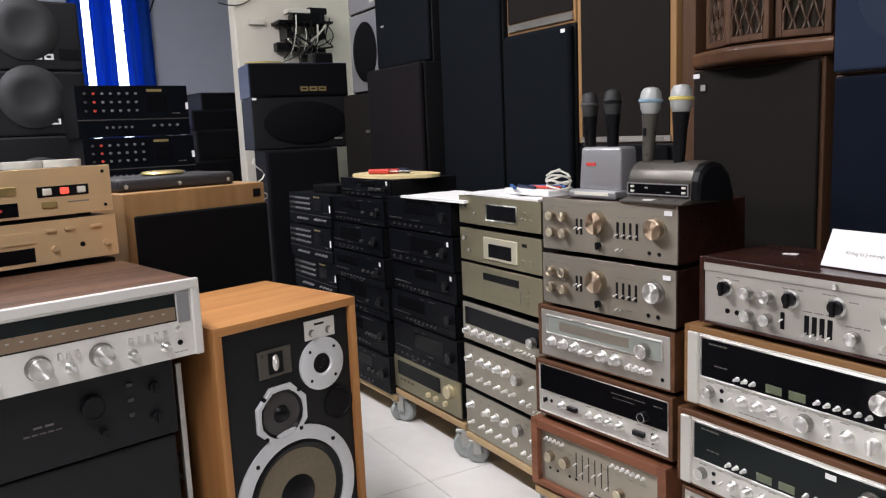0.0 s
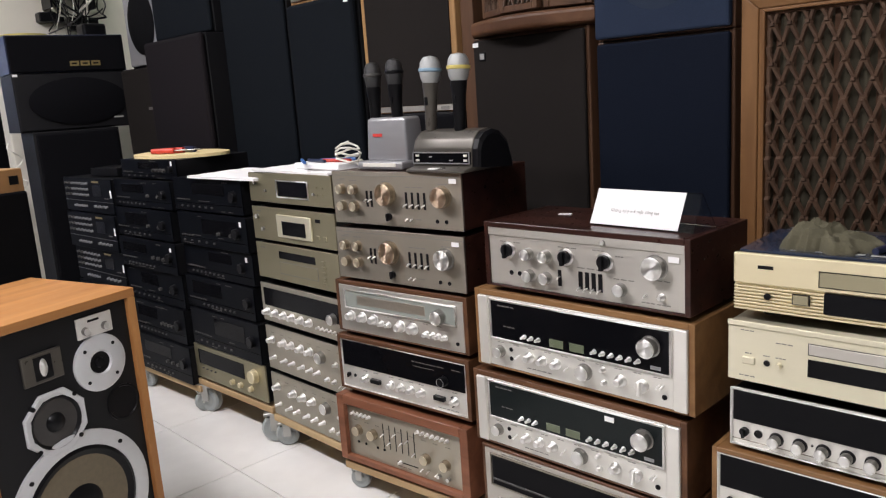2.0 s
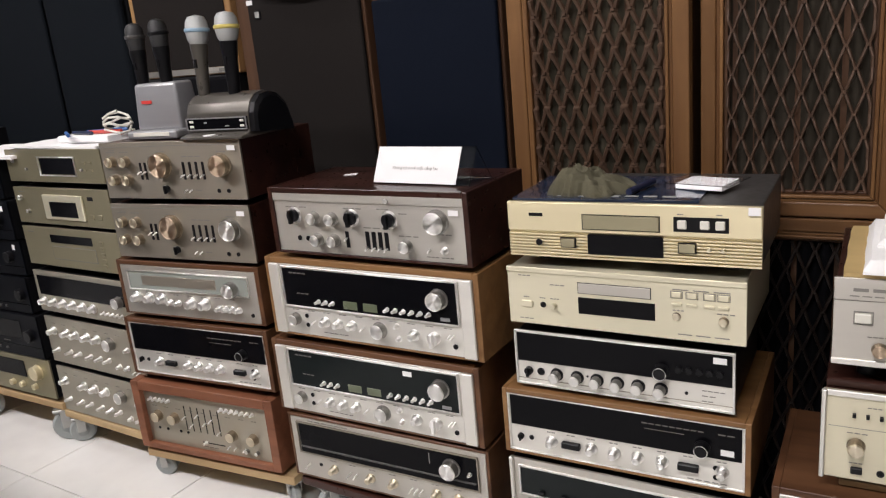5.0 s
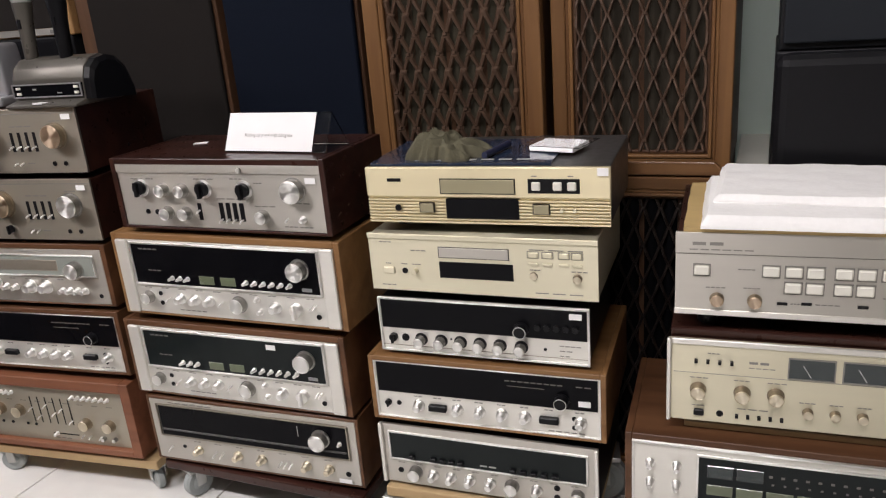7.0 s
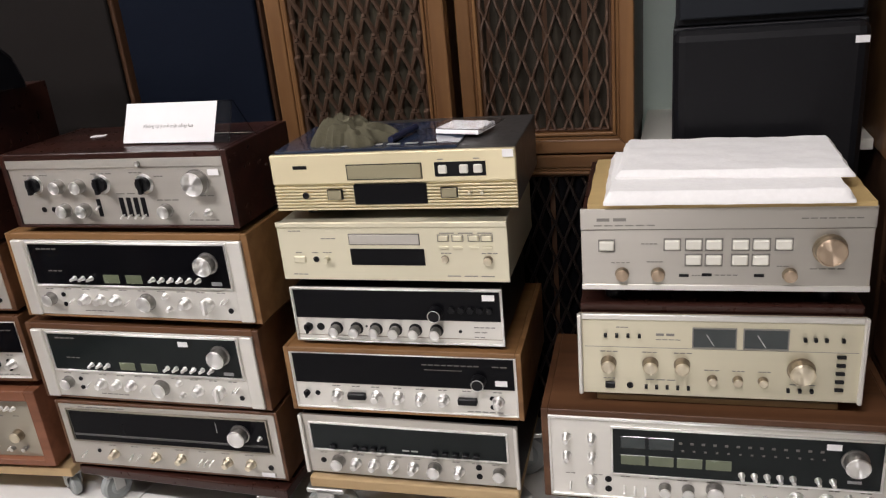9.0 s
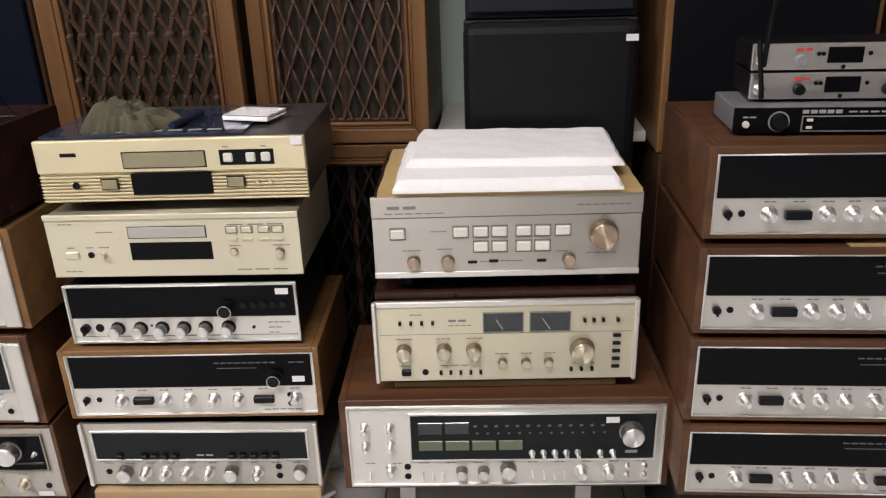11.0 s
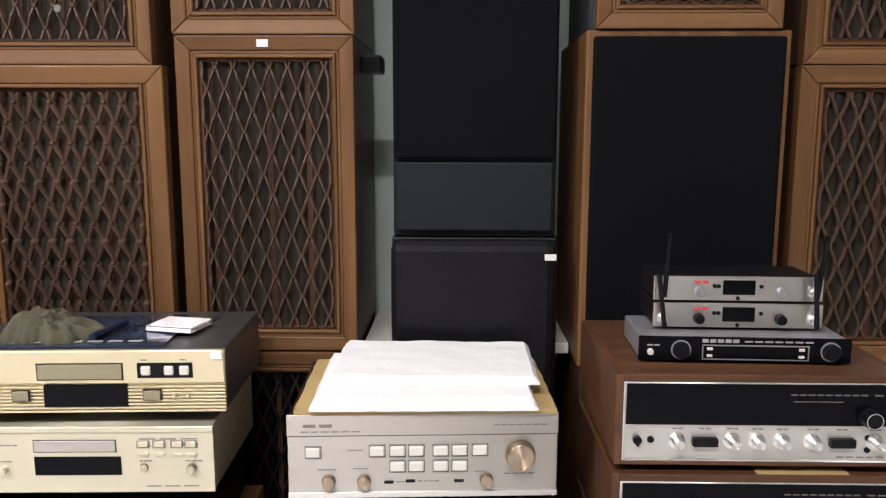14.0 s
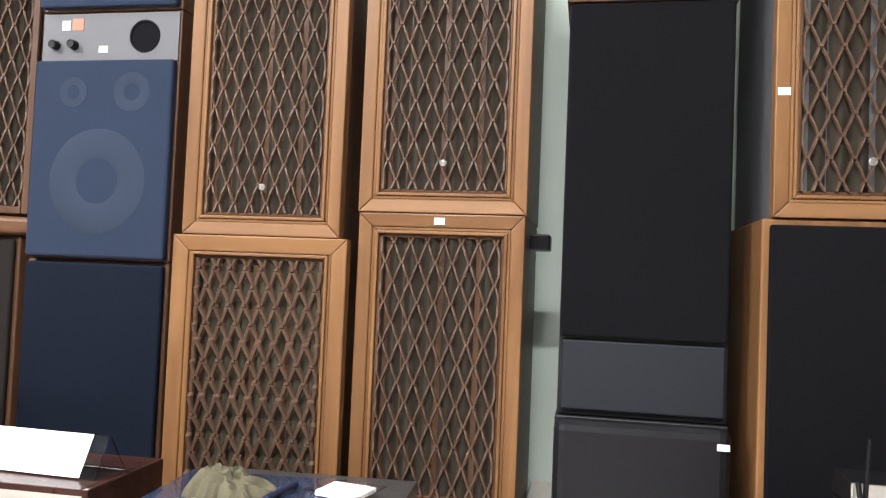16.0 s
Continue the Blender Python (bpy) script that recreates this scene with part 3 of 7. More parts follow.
def lattice_speaker(m, w, h, d, label, side=None, badge=True, sticker=None, rail=0.028, flare=0.0, cell=0.037, ch=0.082, scaled=False, dark=False):
    ob = thing("lattice_loudspeaker", m, label, "loudspeaker", "carved lattice loudspeakers")
    side = side or WALNUTZ
    part("cabinet", boxes((-w / 2, 0.014, 0, w / 2, d, h), bevel=0.003), side, ob)
    f = rail
    for side_on, bm in mitred(w + 2 * flare, h, 0.0, f + flare, -0.014, 0.014, 0.004):
        part("frame_stile" if side_on else "frame_rail", bm, TEAKZ if side_on else TEAKX, ob)
    # innermost step in darker walnut: the recess's shade put into its colour
    for a, y, mz, mx in ((f, -0.007, TEAKZ, TEAKX), (f + 0.007, -0.011, TEAKZ, TEAKX), (f + 0.014, -0.002, WALNUTZ, WALNUTX)):
        g = a + 0.0068
        for side_on, bm in mitred(w, h, a, 0.0068, y, 0.014):
            part("moulding", bm, mz if side_on else mx, ob)
    iw, ih = w - 2 * g, h - 2 * g
    # dark: black cloth and a near-black lattice for the floor units
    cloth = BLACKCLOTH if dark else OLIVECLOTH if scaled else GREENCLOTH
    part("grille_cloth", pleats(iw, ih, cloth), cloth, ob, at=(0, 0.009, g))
    part("lattice", lattice_mesh(iw, ih, cell, ch, 0.0056 if scaled else 0.0034, scaled, DARKLATTICE if dark else None), LATTICE, ob, "carved wooden lattice", at=(0, -0.001, g))
    if badge:
        part("badge", lathe([(0.0075, 0), (0.0075, 0.002), (0.006, 0.003), (0.0052, 0.0022), (0, 0.0022)], 20), KNURL, ob, at=(0, -0.009, g + 0.055), smooth=True)
    if sticker:
        u, v = sticker
        part("price_sticker", boxes((u - 0.011, -0.0135, v - 0.007, u + 0.011, -0.0122, v + 0.007)), WHITEPAPER, ob, "small white paper sticker")
    return ob


def cloth_speaker(m, w, h, d, cloth, label, cabinet=None, margin=0.0, proud=0.016, round_=0.012, sticker=None, name="loudspeaker", bottom=None, badge=None):
    """A loudspeaker with a cloth-covered grille on its front; margin: cabinet edge left bare round it."""
    ob = thing(name, m, label, "loudspeaker", "stacked loudspeakers")
    part("cabinet", boxes((-w / 2, 0.0, 0, w / 2, d, h), bevel=0.004), cabinet or BLACKVINYL, ob)
    b = bottom or 0.0
    part("grille", boxes((-w / 2 + margin, -proud, margin + b, w / 2 - margin, -0.0003, h - margin), bevel=min(round_, proud * 0.8), seg=3), cloth, ob)
    if sticker:
        u, v = sticker
        part("price_sticker", boxes((u - 0.011, -proud - 0.0012, v - 0.006, u + 0.011, -proud - 0.0002, v + 0.006)), WHITEPAPER, ob, "small white paper sticker")
    if badge:
        u, v, bw, bh, ma = badge
        part("badge", boxes((u - bw / 2, -proud - 0.002, v - bh / 2, u + bw / 2, -proud - 0.0003, v + bh / 2), bevel=0.0005), ma, ob)
    return ob


def wall_spot(x, y0, y1, z):
    return facing(x, (y0 + y1) / 2, z)


# carved lattice loudspeakers, three high
BASE_H = 0.715
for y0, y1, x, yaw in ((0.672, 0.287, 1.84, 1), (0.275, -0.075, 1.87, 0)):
    lattice_speaker(facing(x, (y0 + y1) / 2, 0.0, yaw), y0 - y1 - 0.01, BASE_H - 0.004, 0.33, "walnut loudspeaker with dark carved lattice front standing on the floor", badge=False, dark=True)
ga = lattice_speaker(facing(1.835, 0.4775, BASE_H, 1.0), 0.372, 1.277 - BASE_H, 0.33, "teak-framed loudspeaker with dense carved lattice grille", flare=0.006, badge=False, cell=0.035, ch=0.0775, scaled=True)
gb = lattice_speaker(facing(1.868, 0.099, BASE_H, 0), 0.345, 1.336 - BASE_H, 0.33, "teak-framed loudspeaker with carved lattice and paper sticker", badge=False, sticker=(-0.002, 0.606))
lattice_speaker(facing(1.845, 0.482, 1.2785, 1.0), 0.35, 0.62, 0.33, "upper carved lattice loudspeaker with round badge")
lattice_speaker(facing(1.866, 0.099, 1.3375, 0), 0.35, 0.62, 0.33, "upper carved lattice loudspeaker with round badge")
# right group
cloth_speaker(facing(1.80, -0.694, 0.0), 0.36, 0.70, 0.36, BLACKCLOTH, "walnut loudspeaker with black cloth grille on the floor", WALNUTZ, 0.012)
cloth_speaker(facing(1.80, -0.694, 0.702), 0.372, 0.636, 0.36, BLACKCLOTH, "oak-edged loudspeaker with plain charcoal grille cloth", TEAKZ, 0.012, 0.012)
lattice_speaker(facing(1.806, -0.692, 1.3395), 0.335, 0.62, 0.36, "upper carved lattice loudspeaker with weathered grey side", side=GREYPAINT, sticker=(-0.152, 0.23))
RY = -1.084
solid("plinth", boxes((1.93, RY - 0.12, 0, 2.18, RY + 0.14, 0.1345), bevel=0.003), BLACKVINYL, "low black plinth under a walnut loudspeaker", "plinth")
lattice_speaker(facing(1.852, RY, 0.135, 0), 0.322, 0.565, 0.34, "walnut loudspeaker with wide front frame on a plinth", badge=False)
lattice_speaker(facing(1.862, RY, 0.7015, 0), 0.316, 0.578, 0.34, "teak-framed loudspeaker with carved diamond lattice grille", badge=False, flare=0.005)
lattice_speaker(facing(1.862, RY, 1.281, 0), 0.32, 0.62, 0.34, "upper carved lattice loudspeaker with round badge")
# black tower
low = cloth_speaker(facing(1.855, -0.307, 0.0), 0.325, 0.948, 0.36, PADDED, "black floor-standing loudspeaker with padded top edge", BLACKVINYL, 0.0, 0.044, 0.036, sticker=(0.146, 0.916))
tw = cloth_speaker(facing(1.86, -0.307, 0.9495), 0.318, 0.815, 0.34, BLACKCLOTH, "tall black loudspeaker with slate lower panel", BLACKVINYL, 0.002, 0.014, 0.01, bottom=0.15)
part("lower_panel", boxes((-0.152, -0.010, 0.012, 0.152, -0.0003, 0.146), bevel=0.003), SLATE, tw, "slate grey lower panel")
cloth_speaker(facing(1.85, -0.307, 1.766), 0.33, 0.4, 0.36, BLACKCLOTH, "dark loudspeaker stacked on a black tower", WALNUTZ, 0.01)
solid("bracket", boxes((1.93, -0.12, 1.272, 2.0, -0.078, 1.306), bevel=0.004), BLACKPL, "black plastic bracket on a loudspeaker side", "bracket")
# blue studio monitors
cloth_speaker(facing(1.87, 0.882, 0.0), 0.352, 1.214, 0.36, NAVYCLOTH, "dark blue grille loudspeaker standing on the floor", WALNUTZ, 0.006, 0.016, 0.006)


def monitor(m, label):
    ob = thing("studio_monitor", m, label, "loudspeaker", "blue studio monitors")
    w, h, d = 0.35, 0.565, 0.34
    part("cabinet", boxes((-w / 2, 0, 0, w / 2, d, h), bevel=0.003), WALNUTZ, ob)
    part("baffle", boxes((-w / 2 + 0.004, -0.004, 0.45, w / 2 - 0.004, -0.0003, h - 0.004), bevel=0.001), GREYPAINT, ob, "grey painted upper baffle")
    part("grille", boxes((-w / 2 + 0.004, -0.022, 0.004, w / 2 - 0.004, -0.0003, 0.449), bevel=0.006), BLUECLOTH, ob, "dark blue cloth grille")
    for u, v, r in ((0.0, 0.175, 0.118), (0.075, 0.375, 0.045), (-0.07, 0.375, 0.035)):
        part("woofer_relief", lathe([(r, 0), (r * 0.98, 0.0009), (r * 0.46, 0.0009), (r * 0.43, 0.0)], 40), BLUECLOTH2, ob, "driver showing faintly through the cloth", at=(u, -0.0219, v), smooth=True)
    # flat disc on an unholed baffle, its black standing for the hole's dark depth
    part("port", lathe([(0.037, 0), (0.037, 0.002), (0.033, 0.002), (0.031, -0.0), (0.0, 0.0006)], 28), BLACKCLOTH, ob, at=(0.088, -0.004, 0.506), smooth=True)
    for u in (-0.135, -0.088):
        part("level_knob", knob_mesh(0.010, 0.016, BLACKPL, "drum"), BLACKPL, ob, at=(u, -0.004, 0.488))
    part("badge", boxes((-0.095, -0.0055, 0.522, -0.067, -0.0042, 0.549)), ORANGELABEL, ob, "orange badge")
    part("badge", boxes((-0.122, -0.0055, 0.522, -0.1, -0.0042, 0.545)), LIGHTTEXT, ob)
    part("price_sticker", boxes((-0.025, -0.0055, 0.47, -0.003, -0.0042, 0.485)), WHITEPAPER, ob, "small white paper sticker")
    return ob


monitor(facing(1.872, 0.882, 1.2155), "studio monitor with blue grille and grey baffle")
monitor(facing(1.872, 0.882, 1.782), "studio monitor with blue grille on another monitor")
# brown loudspeaker with a bowed lattice one on it
jb = cloth_speaker(facing(1.895, 1.30, 0.0), 0.40, 1.265, 0.35, BROWNCLOTH, "tall brown-black cloth loudspeaker with walnut sides", WALNUTZ, 0.008, 0.014, 0.006, sticker=(-0.180, 1.245), badge=(-0.155, 1.212, 0.024, 0.024, BLACKPL))
part("badge", boxes((-0.163, -0.0175, 1.204, -0.147, -0.0162, 1.220)), LIGHTTEXT, jb)


def bowed_speaker(m):
    ob = thing("bowed_loudspeaker", m, "walnut loudspeaker with bowed plinth and lattice panels", "loudspeaker", "stacked loudspeakers")

    def plinth(z0, z1, grow):
        bm = bmesh.new()
        top, bot = [], []
        pts = [(-0.2 - grow, 0.3)] + [(-0.2 - grow + (0.4 + 2 * grow) * k / 20, -0.03 - 0.07 * math.sin(math.pi * k / 20) - grow) for k in range(21)] + [(0.2 + grow, 0.3)]
        for x, y in pts:
            bot.append(bm.verts.new((x, y, z0)))
            top.append(bm.verts.new((x, y, z1)))
        n = len(pts)
        for k in range(n):
            bm.faces.new((bot[k], bot[(k + 1) % n], top[(k + 1) % n], top[k]))
        bm.faces.new(top), bm.faces.new(bot)
        bmesh.ops.recalc_face_normals(bm, faces=bm.faces[:])
        bmesh.ops.bevel(bm, geom=[e for e in bm.edges if abs(e.verts[0].co.z - e.verts[1].co.z) < 1e-5], offset=0.012, segments=3, affect="EDGES", profile=0.5, clamp_overlap=True)
        return bm

    part("plinth", plinth(0.0, 0.042, 0.012), WALNUTX, ob, "bowed moulded plinth")
    part("cabinet", boxes((-0.19, 0.02, 0.042, 0.19, 0.3, 0.62), bevel=0.003), WALNUTZ, ob)
    for k, (x0, x1, ang, yy) in enumerate(((-0.185, -0.07, 25, -0.035), (-0.065, 0.065, 0, -0.075), (0.07, 0.185, -25, -0.035))):
        m4 = pose((x0 + x1) / 2, yy, 0.05, 0, 0, -ang)
        w = (x1 - x0) / math.cos(radians(ang))
        fr = part("panel_frame", boxes((-w / 2, -0.008, 0, -w / 2 + 0.016, 0.012, 0.56), (w / 2 - 0.016, -0.008, 0, w / 2, 0.012, 0.56), (-w / 2 + 0.016, -0.008, 0, w / 2 - 0.016, 0.012, 0.018), bevel=0.002, seg=1), WALNUTZ, ob, at=m4)
        part("grille_cloth", pleats(w - 0.034, 0.54, GREENCLOTH), GREENCLOTH, fr, at=(0, 0.01, 0.018))
        part("lattice", lattice_mesh(w - 0.034, 0.54), LATTICE, fr, at=(0, 0.0, 0.018))
    return ob


bowed_speaker(facing(1.93, 1.29, 1.2665))
# large oak-framed loudspeaker on a black one
cloth_speaker(facing(1.885, 1.775, 0.0), 0.41, 1.062, 0.36, BLACKCLOTH, "black loudspeaker standing on the floor below an oak one", BLACKVINYL, 0.006)
ok = cloth_speaker(facing(1.885, 1.775, 1.0635), 0.432, 0.9, 0.36, BROWNCLOTH, "large pale oak loudspeaker with brown-black grille", PALEOAKZ, 0.022, 0.004, 0.002)
part("trim_strip", boxes((-0.2, -0.006, 0.004, 0.2, -0.0004, 0.021), bevel=0.001), SILVER, ok, "silver metal trim strip")
part("badge", boxes((0.14, -0.0075, 0.008, 0.175, -0.006, 0.017)), GREYTEXT, ok)
solid("cabinet_side", boxes((1.90, 1.502, 0.0, 2.2, 1.552, 2.0), bevel=0.003), WALNUTZ, "walnut board standing between loudspeakers", "board")
# dark ones further along
cloth_speaker(facing(1.885, 2.195, 0.0), 0.385, 1.462, 0.36, TEALCLOTH, "blue-black padded grille loudspeaker standing on floor", BLACKVINYL, 0.0, 0.03, 0.024, sticker=(0.165, 1.44))
st = cloth_speaker(facing(1.885, 2.195, 1.4635), 0.395, 0.6, 0.36, BROWNCLOTH, "oak-sided loudspeaker with silver strip below its grille", PALEOAKZ, 0.012, 0.006, 0.003, bottom=0.03)
part("trim_strip", boxes((-0.185, -0.008, 0.012, 0.185, -0.0004, 0.038), bevel=0.001), SILVER, st, "silver metal trim strip")
part("badge", boxes((-0.17, -0.0095, 0.02, -0.13, -0.008, 0.029)), GREYTEXT, st)
cloth_speaker(facing(1.885, 2.65, 0.0), 0.455, 2.0, 0.36, TEALCLOTH, "very tall blue-black loudspeaker", BLACKVINYL, 0.003, 0.016, 0.008)
cloth_speaker(facing(1.80, 3.16, 0.0), 0.53, 1.425, 0.4, PLUMCLOTH, "dark plum cloth loudspeaker with rounded top edge", BLACKVINYL, 0.0, 0.03, 0.024)
cloth_speaker(facing(1.85, 3.16, 1.4265), 0.52, 0.55, 0.36, TEALCLOTH, "blue-black loudspeaker on a plum one", BLACKVINYL, 0.004, 0.02, 0.01, badge=(-0.18, 0.2, 0.03, 0.008, LIGHTTEXT))
cloth_speaker(facing(1.885, 3.70, 0.0), 0.52, 1.34, 0.36, BROWNCLOTH, "brown-black loudspeaker below a silver one", BLACKVINYL, 0.006, badge=(0.06, 1.14, 0.07, 0.014, DIMTEXT))


def silver_speaker(m, h, label, oval):
    ob = thing("silver_loudspeaker", m, label, "loudspeaker", "silver loudspeakers")
    part("cabinet", boxes((-0.19, 0, 0, 0.19, 0.3, h), bevel=0.004), BLACKVINYL, ob)
    part("baffle", boxes((-0.185, -0.012, 0.004, 0.185, -0.0003, h - 0.004), bevel=0.006), SILVERPL, ob, "silver grey plastic baffle")
    if oval:
        part("woofer_grille", lathe([(0.15, 0), (0.15, 0.004), (0.14, 0.012), (0.08, 0.02), (0, 0.023)], 36, squash=0.9), CHARCLOTH, ob, at=(0, -0.012, h * 0.5), smooth=True)
    else:
        part("tweeter_grille", boxes((-0.165, -0.018, 0.09, 0.165, -0.012, h - 0.02), bevel=0.004), GREYPL, ob)
        part("badge", boxes((0.08, -0.014, 0.03, 0.13, -0.012, 0.045)), OFFWHITE, ob)
    return ob


silver_speaker(facing(1.885, 3.64, 1.3415), 0.40, "silver loudspeaker with dark oval woofer grille", True)
silver_speaker(facing(1.885, 3.64, 1.743), 0.30, "silver loudspeaker top unit with grey grille", False)

# boxes before the pillar, facing along the aisle
def front_south(x, y, z, yaw=0):
    return pose(x, y, z, 0, 0, yaw)


bm1 = cloth_speaker(front_south(1.62, 3.98, 0.0, -6), 0.40, 1.062, 0.3, BLACKCLOTH, "black loudspeaker at the foot of a stack before the pillar", BLACKVINYL, 0.01, 0.02, 0.015)
bs = cloth_speaker(front_south(1.64, 4.0, 1.0635, -6), 0.53, 0.278, 0.3, BLACKVINYL, "wide black bookshelf loudspeaker with oval grille", BLACKVINYL, 0.006, 0.006, 0.004, sticker=(-0.25, 0.27))
part("oval_grille", lathe([(0.115, 0), (0.115, 0.008), (0.105, 0.013), (0, 0.013)], 40, squash=2.0), BLACKCLOTH, bs, at=(0.02, -0.006, 0.138), smooth=True)
part("badge", boxes((0.17, -0.022, 0.045, 0.215, -0.02, 0.052)), LIGHTTEXT, bs)
bb = cloth_speaker(front_south(1.64, 4.0, 1.3425, -6), 0.54, 0.178, 0.3, BLACKCLOTH, "wide black karaoke loudspeaker with pale badge", NAVYPL, 0.004, 0.014, 0.01)
for k in range(3):
    u = -0.0 + k * 0.05
    part("badge", boxes((u, -0.018, 0.028, u + 0.042, -0.0142, 0.036), (u, -0.018, 0.044, u + 0.042, -0.0142, 0.052), (u, -0.018, 0.036, u + 0.008, -0.0142, 0.044), (u + 0.034, -0.018, 0.036, u + 0.042, -0.0142, 0.044)), BRASS, bb)
solid("tray", lathe([(0.10, 0), (0.105, 0.004), (0.105, 0.012), (0.098, 0.012), (0.095, 0.005), (0, 0.005)], 28, "z"), YELLOWBAND, "yellow plastic tray on a loudspeaker", "tray", pose(1.50, 4.15, 1.521), smooth=True)

# ---- trolleys ----
def caster_mesh():
    if "wheel" not in CACHE:
        CACHE["wheel"] = mesh_of(lathe([(0.0, -0.012), (0.012, -0.012), (0.016, -0.009), (0.026, -0.010), (0.03, -0.006), (0.03, 0.006), (0.026, 0.010), (0.016, 0.009), (0.012, 0.012), (0, 0.012)], 24), RUBBER, "wheel", True)
        CACHE["fork"] = mesh_of(boxes((-0.010, -0.018, 0.028, 0.010, -0.0145, 0.064), (-0.010, 0.0145, 0.028, 0.010, 0.018, 0.064), (-0.022, -0.018, 0.060, 0.022, 0.018, 0.066), bevel=0.001, seg=1), STEEL, "fork")


def trolley(x, y, yaw, w, d, top=0.09, label="low wooden trolley on grey casters", turns=(20, -35, 60, 10), material=None, inset=0.03):
    """Two runners with cross boards on four casters; its top is where the stack stands."""
    caster_mesh()
    ob = thing("trolley", facing(x, y, 0.0, yaw), label, "trolley", "wooden trolleys")
    ma = material or PINEX
    part("board", boxes((-w / 2, 0.0, top - 0.024, w / 2, d, top - 0.0005), bevel=0.003), ma, ob)
    for yy in (0.004, d - 0.044):
        part("runner", boxes((-w / 2 + 0.02, yy, top - 0.0245 - 0.001, w / 2 - 0.02, yy + 0.04, top - 0.0245), bevel=0.0002, seg=1), ma, ob)
    s = (top - 0.026) / 0.066
    for k, (cx, cy) in enumerate(((-w / 2 + inset, 0.03), (w / 2 - inset, 0.03), (-w / 2 + inset, d - 0.03), (w / 2 - inset, d - 0.03))):
        m = pose(cx, cy, 0, 0, 0, turns[k]) @ Matrix.Diagonal((s, s, s, 1))
        f = part("caster", CACHE["fork"], STEEL, ob, at=m)
        part("wheel", CACHE["wheel"], RUBBER, f, at=(0, 0, 0.03))
    return ob


# ---- hi-fi units, kind by kind ----
def amp_bronze(m, tone):
    """Slim integrated amplifier: four small knobs, slot switches, two large knobs."""
    ob, p = unit("brushed silver integrated amplifier with mahogany top and sides", "amplifier", m, 0.44, 0.148, 0.27, MAHOGX, GREYSILVER)
    p.pane("seam", 0.0, 0.075, 1.0, 0.085, GREYTEXT, 0.0006)
    for u in (0.085, 0.19):
        for v in (0.34, 0.66):
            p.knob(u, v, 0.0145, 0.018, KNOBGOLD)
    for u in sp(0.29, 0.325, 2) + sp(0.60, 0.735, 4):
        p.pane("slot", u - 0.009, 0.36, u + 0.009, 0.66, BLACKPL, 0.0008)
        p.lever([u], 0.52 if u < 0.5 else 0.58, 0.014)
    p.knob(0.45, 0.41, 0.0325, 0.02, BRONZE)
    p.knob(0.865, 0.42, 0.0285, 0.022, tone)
    p.knob(0.46, 0.82, 0.010, 0.014, BLACKPL, "pointer")
    p.lever([0.60, 0.635], 0.84, 0.01)
    p.jack([0.82, 0.885], 0.85, 0.005)
    for u, v, w in ((0.05, 0.17, 0.03), (0.15, 0.17, 0.03), (0.42, 0.18, 0.03), (0.6, 0.27, 0.06), (0.84, 0.2, 0.03), (0.07, 0.14, 0.02), (0.66, 0.84, 0.02)):
        p.text(u, v, w)
    p.put_print()
    p.sticker(0.945, 0.14)
    return ob


def receiver_silver(m):
    ob, p = unit("silver stereo receiver with pale dial and walnut sides", "receiver", m, 0.46, 0.149, 0.29, WALNUTX, SILVER, 0.012, 0.0, 0.004, name="receiver", bot=0.004)
    p.border("dial_frame", 0.05, 0.10, 0.95, 0.50, 0.003, CHROME)
    p.pane("dial_glass", 0.055, 0.12, 0.945, 0.48, DIALGREEN, 0.001)
    p.pane("scale_plate", 0.16, 0.2, 0.72, 0.40, GREYSILVER, 0.0016)
    p.knob(0.83, 0.36, 0.021, 0.024)
    p.knob(sp(0.10, 0.3, 3), 0.66, 0.0155, 0.024, CHROME, "cone")
    p.knob(sp(0.36, 0.42, 2), 0.72, 0.009, 0.018, CHROME, "cone")
    p.knob([0.52, 0.62], 0.70, 0.017, 0.025, CHROME, "cone")
    p.knob(sp(0.72, 0.86, 4), 0.76, 0.009, 0.018, CHROME, "cone")
    p.jack([0.95], 0.84, 0.005)
    for u in sp(0.08, 0.8, 8):
        p.text(u, 0.56, 0.018, breaks=2)
    p.put_print()
    return ob


